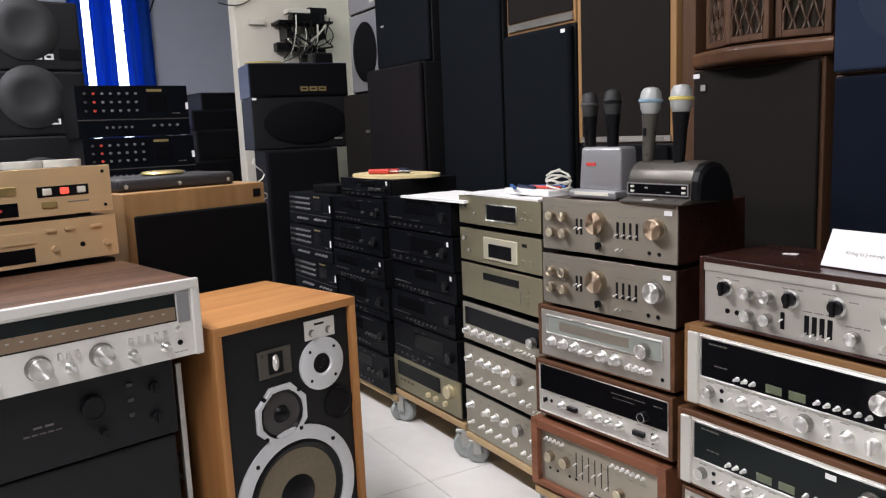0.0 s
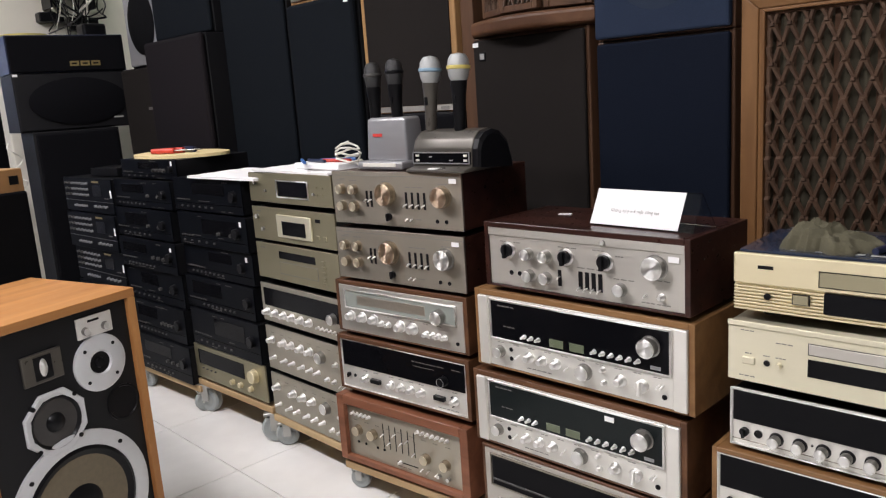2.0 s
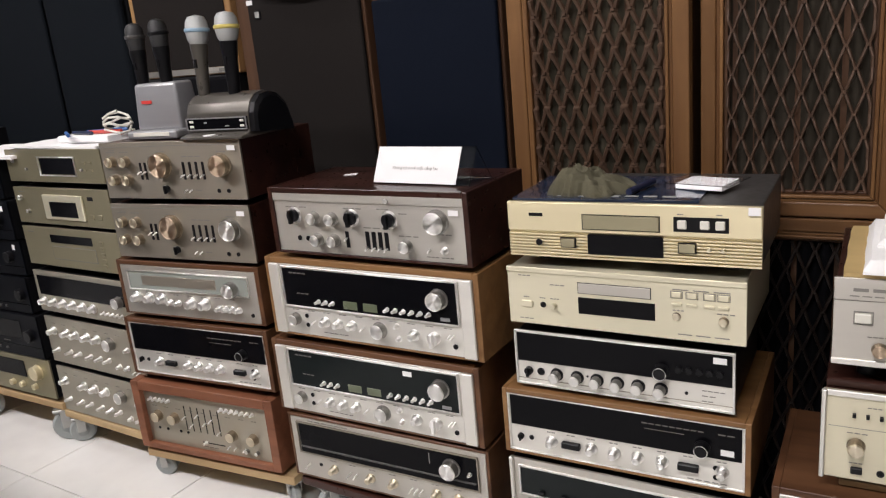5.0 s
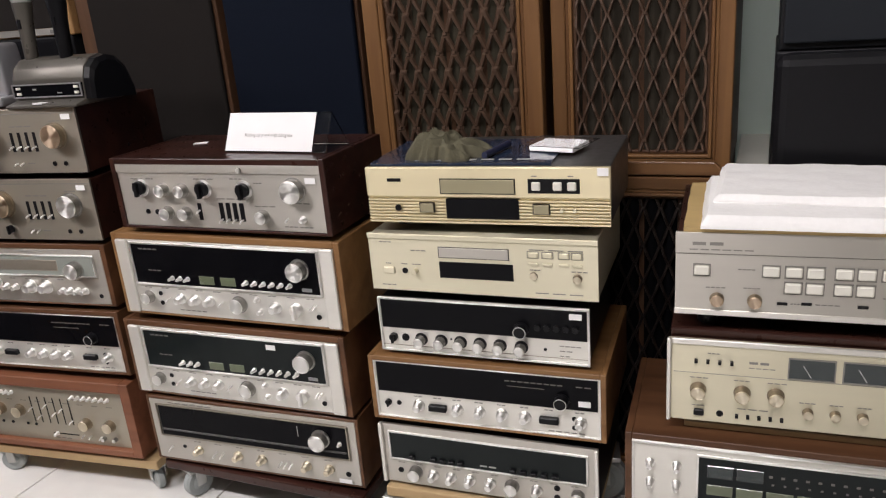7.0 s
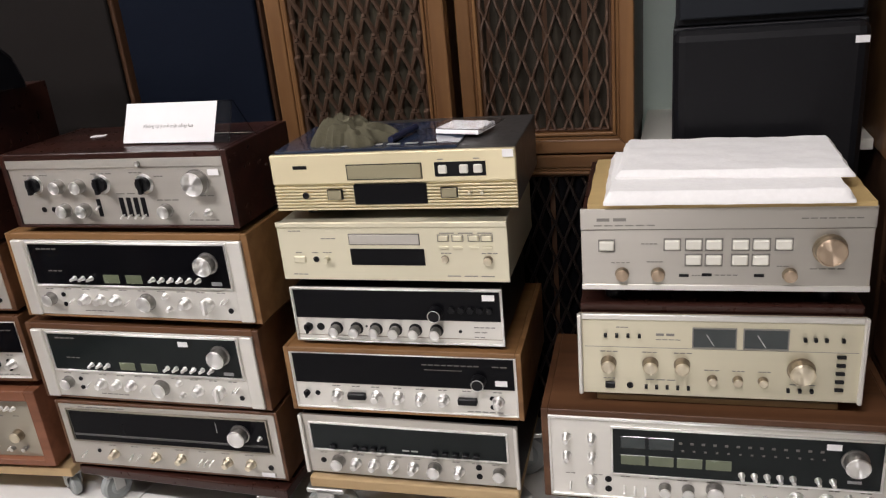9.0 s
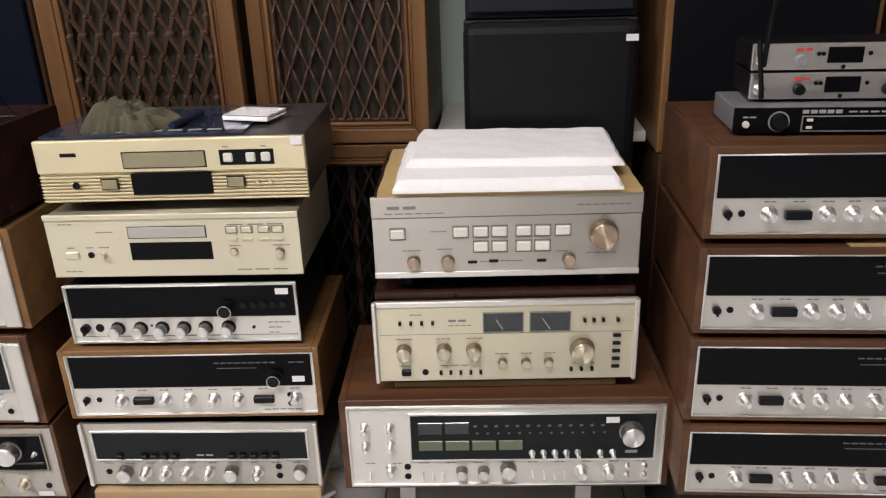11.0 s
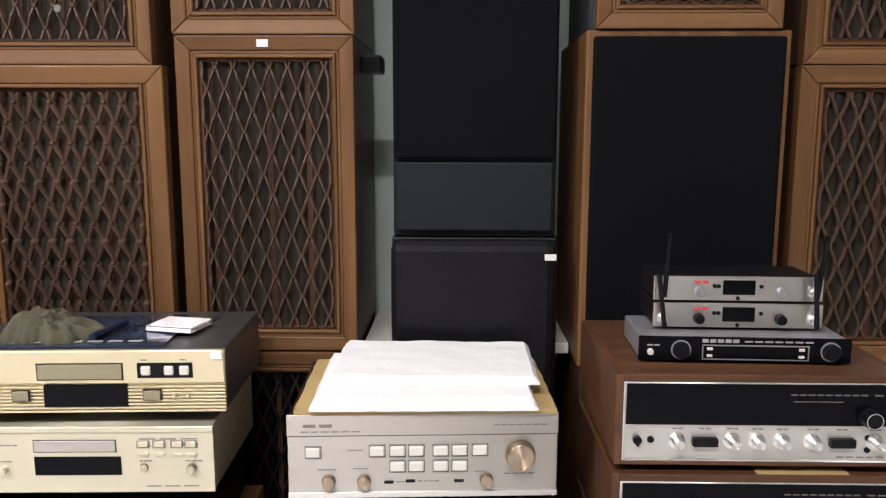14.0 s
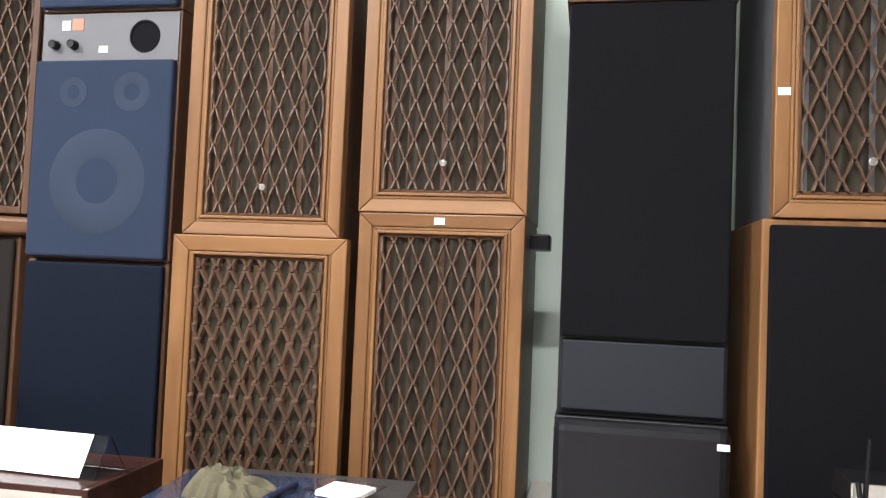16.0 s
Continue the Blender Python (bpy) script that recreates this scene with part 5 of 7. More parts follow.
def receiver_quad(m):
    ob, p = unit("large silver receiver with four green meters and walnut case", "receiver", m, 0.565, 0.192, 0.28, WALNUTX, BRIGHT, 0.012, 0.0, name="receiver")
    p.border("edge_trim", 0.0, 0.0, 1.0, 1.0, 0.003, CHROME, 0.0045)
    p.border("dial_frame", 0.195, 0.09, 0.975, 0.685, 0.003, CHROME, 0.004)
    p.pane("dial_glass", 0.20, 0.105, 0.97, 0.67, SMOKE, 0.002)
    q = Panel(ob, p.w, p.z0, p.h, -0.002)
    for u in (0.225, 0.31, 0.395, 0.48):
        q.pane("meter", u, 0.43, u + 0.075, 0.55, METER, 0.001)
        if u < 0.35:
            q.pane("meter", u, 0.20, u + 0.075, 0.345, METERDARK, 0.001)
    for u in sp(0.40, 0.80, 13):
        q.text(u, 0.25, 0.007, 0.004, 1)
        q.text(u + 0.008, 0.34, 0.005, 0.003, 1)
    q.put_print(DIMTEXT)
    q.knob([0.895], 0.33, 0.0215, 0.026)
    q.knob(sp(0.585, 0.73, 5) + [0.80, 0.84], 0.585, 0.0058, 0.018, CHROME, "cone", "push_switch")
    q.sticker(0.835, 0.18)
    q.pane("nameplate", 0.88, 0.565, 0.918, 0.60, SILVERPL, 0.001)
    for v in (0.25, 0.48):
        p.knob([0.055, 0.135], v, 0.0085, 0.022, CHROME, "cone")
    p.lever([0.065] + sp(0.235, 0.30, 3) + sp(0.59, 0.69, 4), 0.84, 0.018)
    p.knob([0.13], 0.79, 0.0115, 0.02, CHROME, "cone")
    p.jack([0.185], 0.76, 0.006)
    p.jack([0.185], 0.885, 0.006)
    p.knob([0.36, 0.43], 0.82, 0.011, 0.02)
    p.knob([0.51], 0.80, 0.0155, 0.02)
    p.knob([0.745, 0.83], 0.83, 0.0135, 0.022, CHROME, "cone")
    for v in (0.775, 0.89):
        p.knob([0.89, 0.945], v, 0.006, 0.012, CHROME, "cone")
    for u in sp(0.05, 0.92, 11):
        p.text(u, 0.715, 0.018, 0.0014, 2)
    p.put_print()
    return ob


# ---- the row of stacks ----
AY, AX, AYAW = 1.385, 1.452, 6.0
trolley(AX - 0.004, AY + 0.03, AYAW, 0.50, 0.30, 0.092)
power_amp(facing(AX, AY + 0.045, 0.093, AYAW))
receiver_blackglass(facing(AX + 0.002, AY + 0.032, 0.3005, AYAW), "walnut-cased receiver with black glass and conical knobs", 0.47, 0.178, foot=0.020, knobs=(0.20, 0.42, 0.50, 0.58, 0.66, 0.91), caps=(0.29, 0.80), ring=0.84)
receiver_silver(facing(AX, AY + 0.022, 0.4885, AYAW))
amp_bronze(facing(AX, AY + 0.007, 0.638, AYAW), CHROME)
amp_bronze(facing(AX, AY + 0.003, 0.7885, AYAW), BRONZE)

trolley(1.476, 0.875, 0, 0.53, 0.31, 0.104, "low dark wooden trolley on grey casters", (70, 20, 10, -20), MAHOGX, 0.06)
receiver_tuner(facing(1.48, 0.878, 0.105, 2.8))
receiver_big(facing(1.478, 0.888, 0.2815, 2.0), 0.1875, 0.008, SMOKE, WALNUTX, (0.70, 0.13), "wide silver receiver with smoked dial in walnut case")
receiver_big(facing(1.475, 0.868, 0.4695, 1.4), 0.201, 0.018, BLACKGLOSS, OAKX, None, "wide silver receiver with black dial in oak case")
amp_large(facing(1.478, 0.852, 0.671, 0.8))

trolley(1.485, 0.335, 3, 0.43, 0.29, 0.148, "low worn wooden trolley under stacked receivers", (0, 40, 20, 10), PINEX)
receiver_keys(facing(1.493, 0.336, 0.149, 2.2))
receiver_blackglass(facing(1.493, 0.330, 0.2965, 3), "oak-cased receiver with black glass and silver strip", 0.458, 0.148, OAKX, knobs=(0.20, 0.38, 0.48, 0.58, 0.68, 0.915), caps=(0.29, 0.785), ring=0.84, sticker=(0.935, 0.42), wrap=0.010)
amp_slim_black(facing(1.503, 0.330, 0.446, 2.6))
cd_plain(facing(1.50, 0.324, 0.569, 2.2))
cd_ribbed(facing(1.513, 0.311, 0.6945, 3.0))

PLY = -0.222
stand = thing("plate_stand", facing(1.50, PLY, 0.0, 0), "grey metal plate stand below a receiver", "stand")
part("plate", boxes((-0.23, 0.0, 0.165, 0.18, 0.26, 0.1785), bevel=0.002), STEEL, stand)
for sx in (-0.2, 0.13):
    for sy in (0.03, 0.2):
        part("leg", boxes((sx, sy, 0, sx + 0.03, sy + 0.03, 0.1645), bevel=0.002), STEEL, stand)
receiver_quad(facing(1.462, PLY, 0.1795, 2.8))
board = solid("board", boxes((-0.19, 0.01, 0, 0.19, 0.26, 0.011), bevel=0.002), PINEX, "thin raw wooden board below an amplifier", "board", facing(1.49, PLY, 0.3725, 3))
amp_meters(facing(1.482, PLY, 0.3845, 3.2))
amp_square_keys(facing(1.482, -0.224, 0.559, 3.2))

EY, EX, EYAW = -0.704, 1.392, 0.2
est = thing("plinth_box", facing(EX + 0.02, EY, 0.0, EYAW), "black painted box plinth under stacked receivers", "plinth")
part("box", boxes((-0.19, 0, 0, 0.19, 0.28, 0.232), bevel=0.004), BLACKVINYL, est)
for k, (z, h, st_, ring, dy) in enumerate(((0.2325, 0.142, (0.945, 0.13), 0.88, -0.002), (0.376, 0.150, (0.945, 0.30), 0.885, 0.0), (0.5275, 0.146, (0.955, 0.34), 0.90, 0.0), (0.675, 0.144, None, 0.885, -0.002))):
    receiver_blackglass(facing(EX + (0.006 if k == 3 else 0), EY + dy, z, EYAW), "walnut-cased receiver with black dial glass and silver knobs", 0.412, h, WALNUTX, knobs=(0.20, 0.40, 0.49, 0.58, 0.69, 0.915), caps=(0.30, 0.795), ring=ring, sticker=st_, wrap=0.011, ringv=0.43)
solid("cardboard_piece", boxes((-0.05, 0.012, 0, 0.08, 0.1, 0.0012)), CARDBOARD, "thin yellow cardboard strip between receivers", "cardboard", facing(EX - 0.012, EY - 0.03, 0.6735 - 0.0, EYAW) @ pose(0.02, 0, 0, 0, 0.0, 0))

# ---- silver stack and black stacks along the aisle ----
def cd_grey(m, kind):
    ob, p = unit("grey-gold CD player with dark display", "cd player", m, 0.435, (0.098, 0.112, 0.122)[kind], 0.27, GREYPL, DULLGOLD, foot=0.008, name="cd_player")
    if kind == 0:
        p.border("window_edge", 0.36, 0.22, 0.74, 0.80, 0.003, CHROME, 0.003)
        p.pane("display", 0.375, 0.27, 0.725, 0.75, BLACKGLOSS, 0.001)
        p.knob([0.08], 0.35, 0.006, 0.006)
        p.knob([0.22, 0.80], 0.60, 0.0045, 0.006)
        p.keys([0.83, 0.89], 0.40, 0.012, 0.006, DULLGOLD, "button", 0.003)
        p.keys([0.83, 0.89], 0.62, 0.012, 0.006, DULLGOLD, "button", 0.003)
    elif kind == 1:
        p.pane("window_plate", 0.33, 0.18, 0.74, 0.84, PALEGOLD, 0.006, 0.002)
        q = Panel(ob, p.w, p.z0, p.h, -0.006)
        q.pane("display", 0.40, 0.36, 0.68, 0.76, BLACKGLOSS, 0.001)
        p.knob([0.075], 0.30, 0.0085, 0.010)
        p.knob([0.14], 0.66, 0.0065, 0.010)
        p.pane("sensor", 0.785, 0.20, 0.84, 0.30, BLACKPL, 0.001)
        p.keys([0.80, 0.88], 0.72, 0.018, 0.014, DULLGOLD, "button", 0.003)
    else:
        p.pane("display", 0.30, 0.18, 0.74, 0.38, BLACKGLOSS, 0.001)
        p.border("tray_edge", 0.30, 0.46, 0.76, 0.80, 0.0015, GREYTEXT, 0.001)
        p.pane("disc_tray", 0.305, 0.475, 0.755, 0.785, DULLGOLD, 0.002)
        for v in sp(0.28, 0.84, 5):
            p.keys([0.83], v, 0.018, 0.008, DULLGOLD, "button", 0.003)
    p.text(0.06, 0.14, 0.03)
    p.put_print()
    return ob


def tuner_slim(m):
    ob, p = unit("silver receiver with black dial and conical knobs", "receiver", m, 0.44, 0.132, 0.28, BLACKMETAL, WARMSILVER, foot=0.006, name="receiver")
    p.pane("dial_glass", 0.04, 0.12, 0.96, 0.58, BLACKGLOSS, 0.002)
    p.knob([0.885], 0.48, 0.018, 0.022)
    p.knob(sp(0.07, 0.60, 6), 0.74, 0.0145, 0.024, CHROME, "cone")
    p.knob(sp(0.70, 0.93, 6), 0.80, 0.005, 0.014, CHROME, "cone")
    return ob


def amp_knobs(m, k):
    ob, p = unit("silver amplifier with two rows of conical knobs", "amplifier", m, 0.44, 0.150, 0.28, BLACKMETAL, WARMSILVER, foot=0.004)
    p.knob([0.09], 0.30, 0.0145, 0.026, CHROME, "cone")
    p.knob([0.24, 0.34, 0.46, 0.57], 0.30, 0.0145, 0.026, CHROME, "cone") if k else p.knob([0.30, 0.42, 0.54], 0.32, 0.0145, 0.026, CHROME, "cone")
    p.knob([0.70], 0.34, 0.020, 0.022)
    p.knob([0.86], 0.40, 0.009, 0.016, CHROME, "cone")
    p.knob([0.10, 0.24, 0.34, 0.46, 0.56, 0.65], 0.70, 0.0075, 0.026, CHROME, "cone", "push_switch")
    p.knob([0.75, 0.83], 0.78, 0.008, 0.016, CHROME, "cone")
    p.lever([0.90, 0.94], 0.82, 0.014)
    for u in sp(0.08, 0.88, 8):
        p.text(u, 0.14, 0.018, 0.0016, 2)
    p.put_print()
    return ob


DY, DX = 1.862, 1.452
trolley(DX - 0.002, DY, 0, 0.46, 0.29, 0.112, turns=(50, 10, 0, 30))
amp_knobs(facing(DX, DY, 0.1125, 0), 0)
amp_knobs(facing(DX, DY, 0.2735, 0), 1)
tuner_slim(facing(DX, DY, 0.4345, 0))
cd_grey(facing(DX, DY, 0.578, 0), 2)
cd_grey(facing(DX, DY, 0.7015, 0), 1)
cd_grey(facing(DX, DY, 0.8205, 0), 0)


def deck_black(m, w, h, seed, label="black hi-fi component with small keys and display"):
    """A black tuner, deck or amplifier with a glossy window, keys and knobs."""
    rng = random.Random(seed)
    ob, p = unit(label, "hi-fi component", m, w, h, 0.30, BLACKMETAL, DECKBLACK, foot=0.003, name="hifi_component", group="stacked black components")
    a = rng.uniform(0.05, 0.4)
    p.pane("display", a, 0.16, a + rng.uniform(0.3, 0.5), rng.uniform(0.45, 0.62), BLACKGLOSS, 0.0015)
    p.pane("groove", 0.01, 0.74, 0.99, 0.765, BLACKGLOSS, 0.001)
    n = rng.randint(5, 9)
    u0 = rng.uniform(0.08, 0.3)
    p.keys(sp(u0, u0 + 0.45, n), 0.86, 0.012, 0.006, GREYPL, "button", 0.004)
    p.knob([rng.uniform(0.85, 0.92)], 0.48, min(0.022, h * 0.17), 0.016, BLACKPL)
    p.keys(sp(0.06, 0.06 + 0.03 * n, n), rng.choice((0.66, 0.70)), 0.009, 0.004, GREYPL, "button", 0.004)
    p.jack([0.05, 0.08], 0.90, 0.004)
    if rng.random() < 0.6:
        p.knob(sp(0.62, 0.8, rng.randint(2, 4)), 0.55, 0.007, 0.012, GREYPL)
    for k in range(5):
        p.text(rng.uniform(0.05, 0.8), rng.choice((0.1, 0.68, 0.94)), rng.uniform(0.02, 0.06), 0.0018, 3)
    p.put_print(DIMTEXT)
    if rng.random() < 0.3:
        p.sticker(0.93, 0.2, 0.012, 0.016)
    return ob


trolley(1.436, 2.335, 2, 0.50, 0.30, 0.136, turns=(15, 45, 10, 0))
gr, gp = unit("grey-gold audio-video receiver with round volume knob", "receiver", facing(1.434, 2.335, 0.137, 2), 0.47, 0.140, 0.30, BLACKMETAL, DULLGOLD, foot=0.010, name="receiver")
gp.pane("dial_glass", 0.07, 0.14, 0.72, 0.56, BLACKGLOSS, 0.002)
gp.knob([0.86], 0.36, 0.026, 0.022, CHAMPAGNE)
gp.knob([0.55, 0.66, 0.80], 0.76, 0.011, 0.014, CHAMPAGNE)
gp.keys(sp(0.12, 0.3, 4), 0.68, 0.008, 0.004, GREYPL)
z = 0.278
for k, h in enumerate((0.142, 0.118, 0.112, 0.120, 0.118)):
    deck_black(facing(1.436 + 0.006 * ((k * 7) % 3 - 1), 2.335 + 0.008 * ((k * 5) % 3 - 1), z, 2), 0.445, h, 20 + k)
    z += h + 0.001
K1TOP = z
trolley(1.405, 2.80, 3, 0.50, 0.30, 0.108, turns=(15, 75, 10, 0))
z = 0.109
for k, h in enumerate((0.15, 0.138, 0.132, 0.118, 0.115, 0.108)):
    deck_black(facing(1.40 + 0.008 * ((k * 7) % 3 - 1), 2.80 + 0.01 * ((k * 5) % 3 - 1), z, 3), 0.445, h, 40 + k)
    z += h + 0.001
K2TOP = z
trolley(1.375, 3.25, 3, 0.50, 0.30, 0.108, turns=(5, 55, 10, 0))
z = 0.109


def mixer(m, w, h, seed, rows=3, label="black karaoke mixing amplifier with rows of small knobs"):
    ob, p = unit(label, "mixing amplifier", m, w, h, 0.30, BLACKMETAL, DECKBLACK, foot=0.003, name="mixing_amplifier", group="karaoke mixers")
    for r in range(rows):
        v = 0.16 + 0.5 * r / max(1, rows)
        for k, u in enumerate(sp(0.08, 0.52, 7)):
            p.knob([u], v, 0.0058, 0.013, REDPL if k == 1 and seed < 10 else SCALEGREY if k > 1 else GREYPL, "drum")
    p.pane("display", 0.62, 0.20, 0.80, 0.52, BLACKGLOSS, 0.0015)
    p.pane("groove", 0.0, 0.66, 1.0, 0.68, GREYPL, 0.001)
    p.knob(sp(0.24, 0.46, 5), 0.82, 0.0055, 0.013, SCALEGREY)
    p.knob(sp(0.66, 0.88, 4), 0.80, 0.006, 0.013, SCALEGREY)
    p.pane("badge", 0.62, 0.075, 0.76, 0.125, BRASS, 0.001)
    for r in range(4):
        p.text(0.64, 0.27 + 0.06 * r, 0.06, 0.0025, 4)
    p.text(0.84, 0.56, 0.04, 0.004, 2)
    p.put_print(DIMTEXT)
    p.sticker(0.985, 0.42, 0.012, 0.03)
    return ob


for k, h in enumerate((0.16, 0.15, 0.15, 0.155, 0.145)):
    (deck_black if k < 2 else mixer)(facing(1.37 + 0.006 * ((k * 7) % 3 - 1), 3.25, z, 3), 0.46, h, 61 + k)
    z += h + 0.001
K3TOP = z
solid("power_adapter_box", boxes((-0.1, 0, 0, 0.1, 0.12, 0.035), bevel=0.004), BLACKPL, "glossy black box on stacked mixers", "box", facing(1.43, 3.2, K3TOP, 10))

# loose sheets, board and tools on the stacks
def sheet(m, w, d, t, material, label, name="paper_sheet", cat="paper", wavy=0.004, seed=1, ragged=0.0, soft=0.0):
    """A loose sheet with a wavy top; ragged: how uneven its outline is, soft: how far its edges are rounded."""
    bm = bmesh.new()
    nx, ny = 40, 28
    g = []
    for i in range(nx + 1):
        row = []
        for j in range(ny + 1):
            u, v = i / nx, j / ny
            e = min(u * w, (1 - u) * w, v * d, (1 - v) * d)
            k = math.sqrt(max(0.0, 1 - (1 - min(1.0, e / soft)) ** 2)) if soft else 1.0
            z = 0.0006 + (t + wavy * (0.5 + 0.5 * noise.noise((u * 5 + seed, v * 4, seed)) + 0.25 * noise.noise((u * 16, v * 9 + seed, 2)))) * (0.25 + 0.75 * k)
            x = (u - 0.5) * w + ragged * noise.noise((u * 3, v * 7 + seed, 1.3))
            y = v * d + ragged * noise.noise((u * 9 + seed, v * 2, 4.1))
            row.append(bm.verts.new((x, y, z)))
        g.append(row)
    for i in range(nx):
        for j in range(ny):
            bm.faces.new((g[i][j], g[i + 1][j], g[i + 1][j + 1], g[i][j + 1]))
    r = bmesh.ops.extrude_face_region(bm, geom=bm.faces[:])
    for v in r["geom"]:
        if isinstance(v, bmesh.types.BMVert):
            v.co.z = 0.0003
    bmesh.ops.recalc_face_normals(bm, faces=bm.faces[:])
    return solid(name, bm, material, label, cat, m, smooth=True)


sheet(facing(1.425, 2.22, K1TOP, 3), 0.40, 0.24, 0.004, WHITEPAPER, "white paper sheets lying on black components", seed=3, wavy=0.008)
D_TOP = 0.8205 + 0.098
sheet(facing(1.462, 1.87, D_TOP, -2), 0.42, 0.22, 0.003, WHITEPAPER, "white paper sheet lying on a CD player", seed=7, wavy=0.005)
tray = thing("pen_tray", facing(1.50, 1.78, D_TOP + 0.0085, 0), "clear white plastic tray with pens", "tray")
part("tray_box", boxes((-0.11, 0, 0, 0.11, 0.1, 0.018), bevel=0.004), WHITEPAPER, tray)
for k, (ma, x) in enumerate(((BLUEPL, -0.06), (NAVYPL, -0.02), (REDPL, 0.05), (BLUEPL, 0.03))):
    solid("pen", sweep([(-0.055, 0, 0), (0, 0, 0), (0.055, 0, 0)], 0.005, 8), ma, "small plastic pen lying in a tray", "pen", facing(1.50 + 0.02 * k, 1.78 - x, D_TOP + 0.0085 + 0.0235, 20 * k - 30))
coil = [(0.04 * math.cos(a * 0.7) * (1 + 0.12 * math.sin(a * 1.7)), 0.032 * math.sin(a * 0.7), 0.004 + 0.0016 * a + 0.008 * (1 + math.sin(a * 1.3))) for a in range(0, 36)]
solid("cable_coil", sweep(coil, 0.003, 8), OFFWHITE, "white coiled cable on a paper sheet", "cable", facing(1.56, 1.70, D_TOP + 0.009, 0), smooth=True)
yb = bmesh.new()
ring = [yb.verts.new((0.245 * math.cos(a) * (1 + 0.05 * math.sin(3 * a)), 0.145 * math.sin(a) * (1 + 0.04 * math.cos(2 * a)), 0)) for a in [2 * math.pi * k / 40 for k in range(40)]]
fc = yb.faces.new(ring)
rx = bmesh.ops.extrude_face_region(yb, geom=[fc])
for v in rx["geom"]:
    if isinstance(v, bmesh.types.BMVert):
        v.co.z += 0.012
bmesh.ops.recalc_face_normals(yb, faces=yb.faces[:])
topdeck = deck_black(facing(1.43, 2.765, K2TOP, 3), 0.43, 0.075, 77)
YZ = K2TOP + 0.0755
solid("foam_board", yb, YELLOWPAPER, "cream yellow oval board lying on a component", "board", facing(1.565, 2.765, YZ, 4))
for k, (ma, a, dx) in enumerate(((REDPL, 32, 0.0), (REDPL, 25, 0.03), (NAVYPL, -4, 0.08))):
    tl = thing("screwdriver", facing(1.50 + dx, 2.74 - 0.02 * k, YZ + 0.0125 + 0.011, a), "small screwdriver with red or dark handle on a board", "screwdriver", "loose tools")
    part("handle", sweep([(-0.06, 0, 0), (-0.055, 0, 0), (0.03, 0, 0), (0.035, 0, 0)], 0.0105, 10), ma, tl, smooth=True)
    part("shaft", sweep([(0.035, 0, 0), (0.06, 0, 0), (0.085, 0, 0)], 0.003, 8), STEEL, tl, smooth=True)

# ---- microphones on the bronze amplifier ----
A_TOP = 0.7885 + 0.1485


def taper_box(w0, d0, w1, d1, h, bevel=0.006):
    bm = boxes((-w0 / 2, 0, 0, w0 / 2, d0, h))
    for v in bm.verts:
        if v.co.z > h / 2:
            v.co.x *= w1 / w0
            v.co.y = (v.co.y - d0 / 2) * d1 / d0 + d0 / 2
    bmesh.ops.bevel(bm, geom=bm.edges[:], offset=bevel, segments=3, affect="EDGES", profile=0.5, clamp_overlap=True)
    return bm


dock = thing("charging_dock", facing(1.484, 1.460, A_TOP, 4), "silver plastic microphone charging dock with red print", "charging dock")
part("base", boxes((-0.083, -0.01, 0, 0.083, 0.10, 0.021), bevel=0.006), SILVERPL, dock)
part("body", taper_box(0.15, 0.072, 0.138, 0.062, 0.112, 0.009), SILVERPL, dock, at=(0, 0.018, 0.018), smooth=True)
part("label_plate", boxes((-0.06, -0.0115, 0.008, 0.06, -0.0098, 0.017)), OFFWHITE, dock)
part("lettering", boxes((-0.045, 0.0185, 0.082, -0.012, 0.0205, 0.090)), REDTEXT, dock, "small red print")


def microphone(m, body, head, band, label, length=0.15, r=0.0215):
    ob = thing("microphone", m, label, "microphone", "wireless microphones")
    part("body", lathe([(0, 0), (0.0125, 0), (0.0135, 0.01), (0.0165, length * 0.7), (0.0195, length * 0.92), (0.020, length), (0, length)], 24, "z"), body, ob, smooth=True)
    part("head", lathe([(0.0185, length), (r, length + 0.010), (r * 1.13, length + 0.028), (r * 1.13, length + 0.032), (r * 1.02, length + 0.05), (r * 0.75, length + 0.06), (0, length + 0.064)], 24, "z"), head, ob, smooth=True)
    part("band", lathe([(r * 1.13, length + 0.026), (r * 1.22, length + 0.028), (r * 1.22, length + 0.033), (r * 1.13, length + 0.035)], 24, "z"), band, ob, smooth=True)
    part("switch", boxes((-0.004, -0.0185, length * 0.56, 0.004, -0.0145, length * 0.72), bevel=0.001), BLACKPL, ob)
    return ob


microphone(facing(1.528, 1.522, A_TOP + 0.1035, 4), BLACKPL, MESHBLACK, GREYPL, "black microphone standing in a silver dock", 0.105, 0.020)
microphone(facing(1.53, 1.438, A_TOP + 0.1035, 4), BLACKPL, MESHBLACK, BLACKPL, "black microphone standing in a silver dock", 0.108, 0.020)
d2 = thing("charging_dock", facing(1.488, 1.243, A_TOP, 4), "bronze-grey rounded microphone charger with black front", "charging dock")
bm, cap = bmesh.new(), bmesh.new()
prof = [(-0.03, 0.0), (-0.03, 0.006), (0.0, 0.012), (0.003, 0.054), (0.012, 0.076), (0.032, 0.092), (0.06, 0.097), (0.09, 0.090), (0.118, 0.066), (0.135, 0.02), (0.138, 0.0)]
sides = [[bm.verts.new((x, y, zz)) for y, zz in prof] for x in (-0.093, 0.093)]
for k in range(len(prof)):
    bm.faces.new((sides[0][k], sides[0][(k + 1) % len(prof)], sides[1][(k + 1) % len(prof)], sides[1][k]))
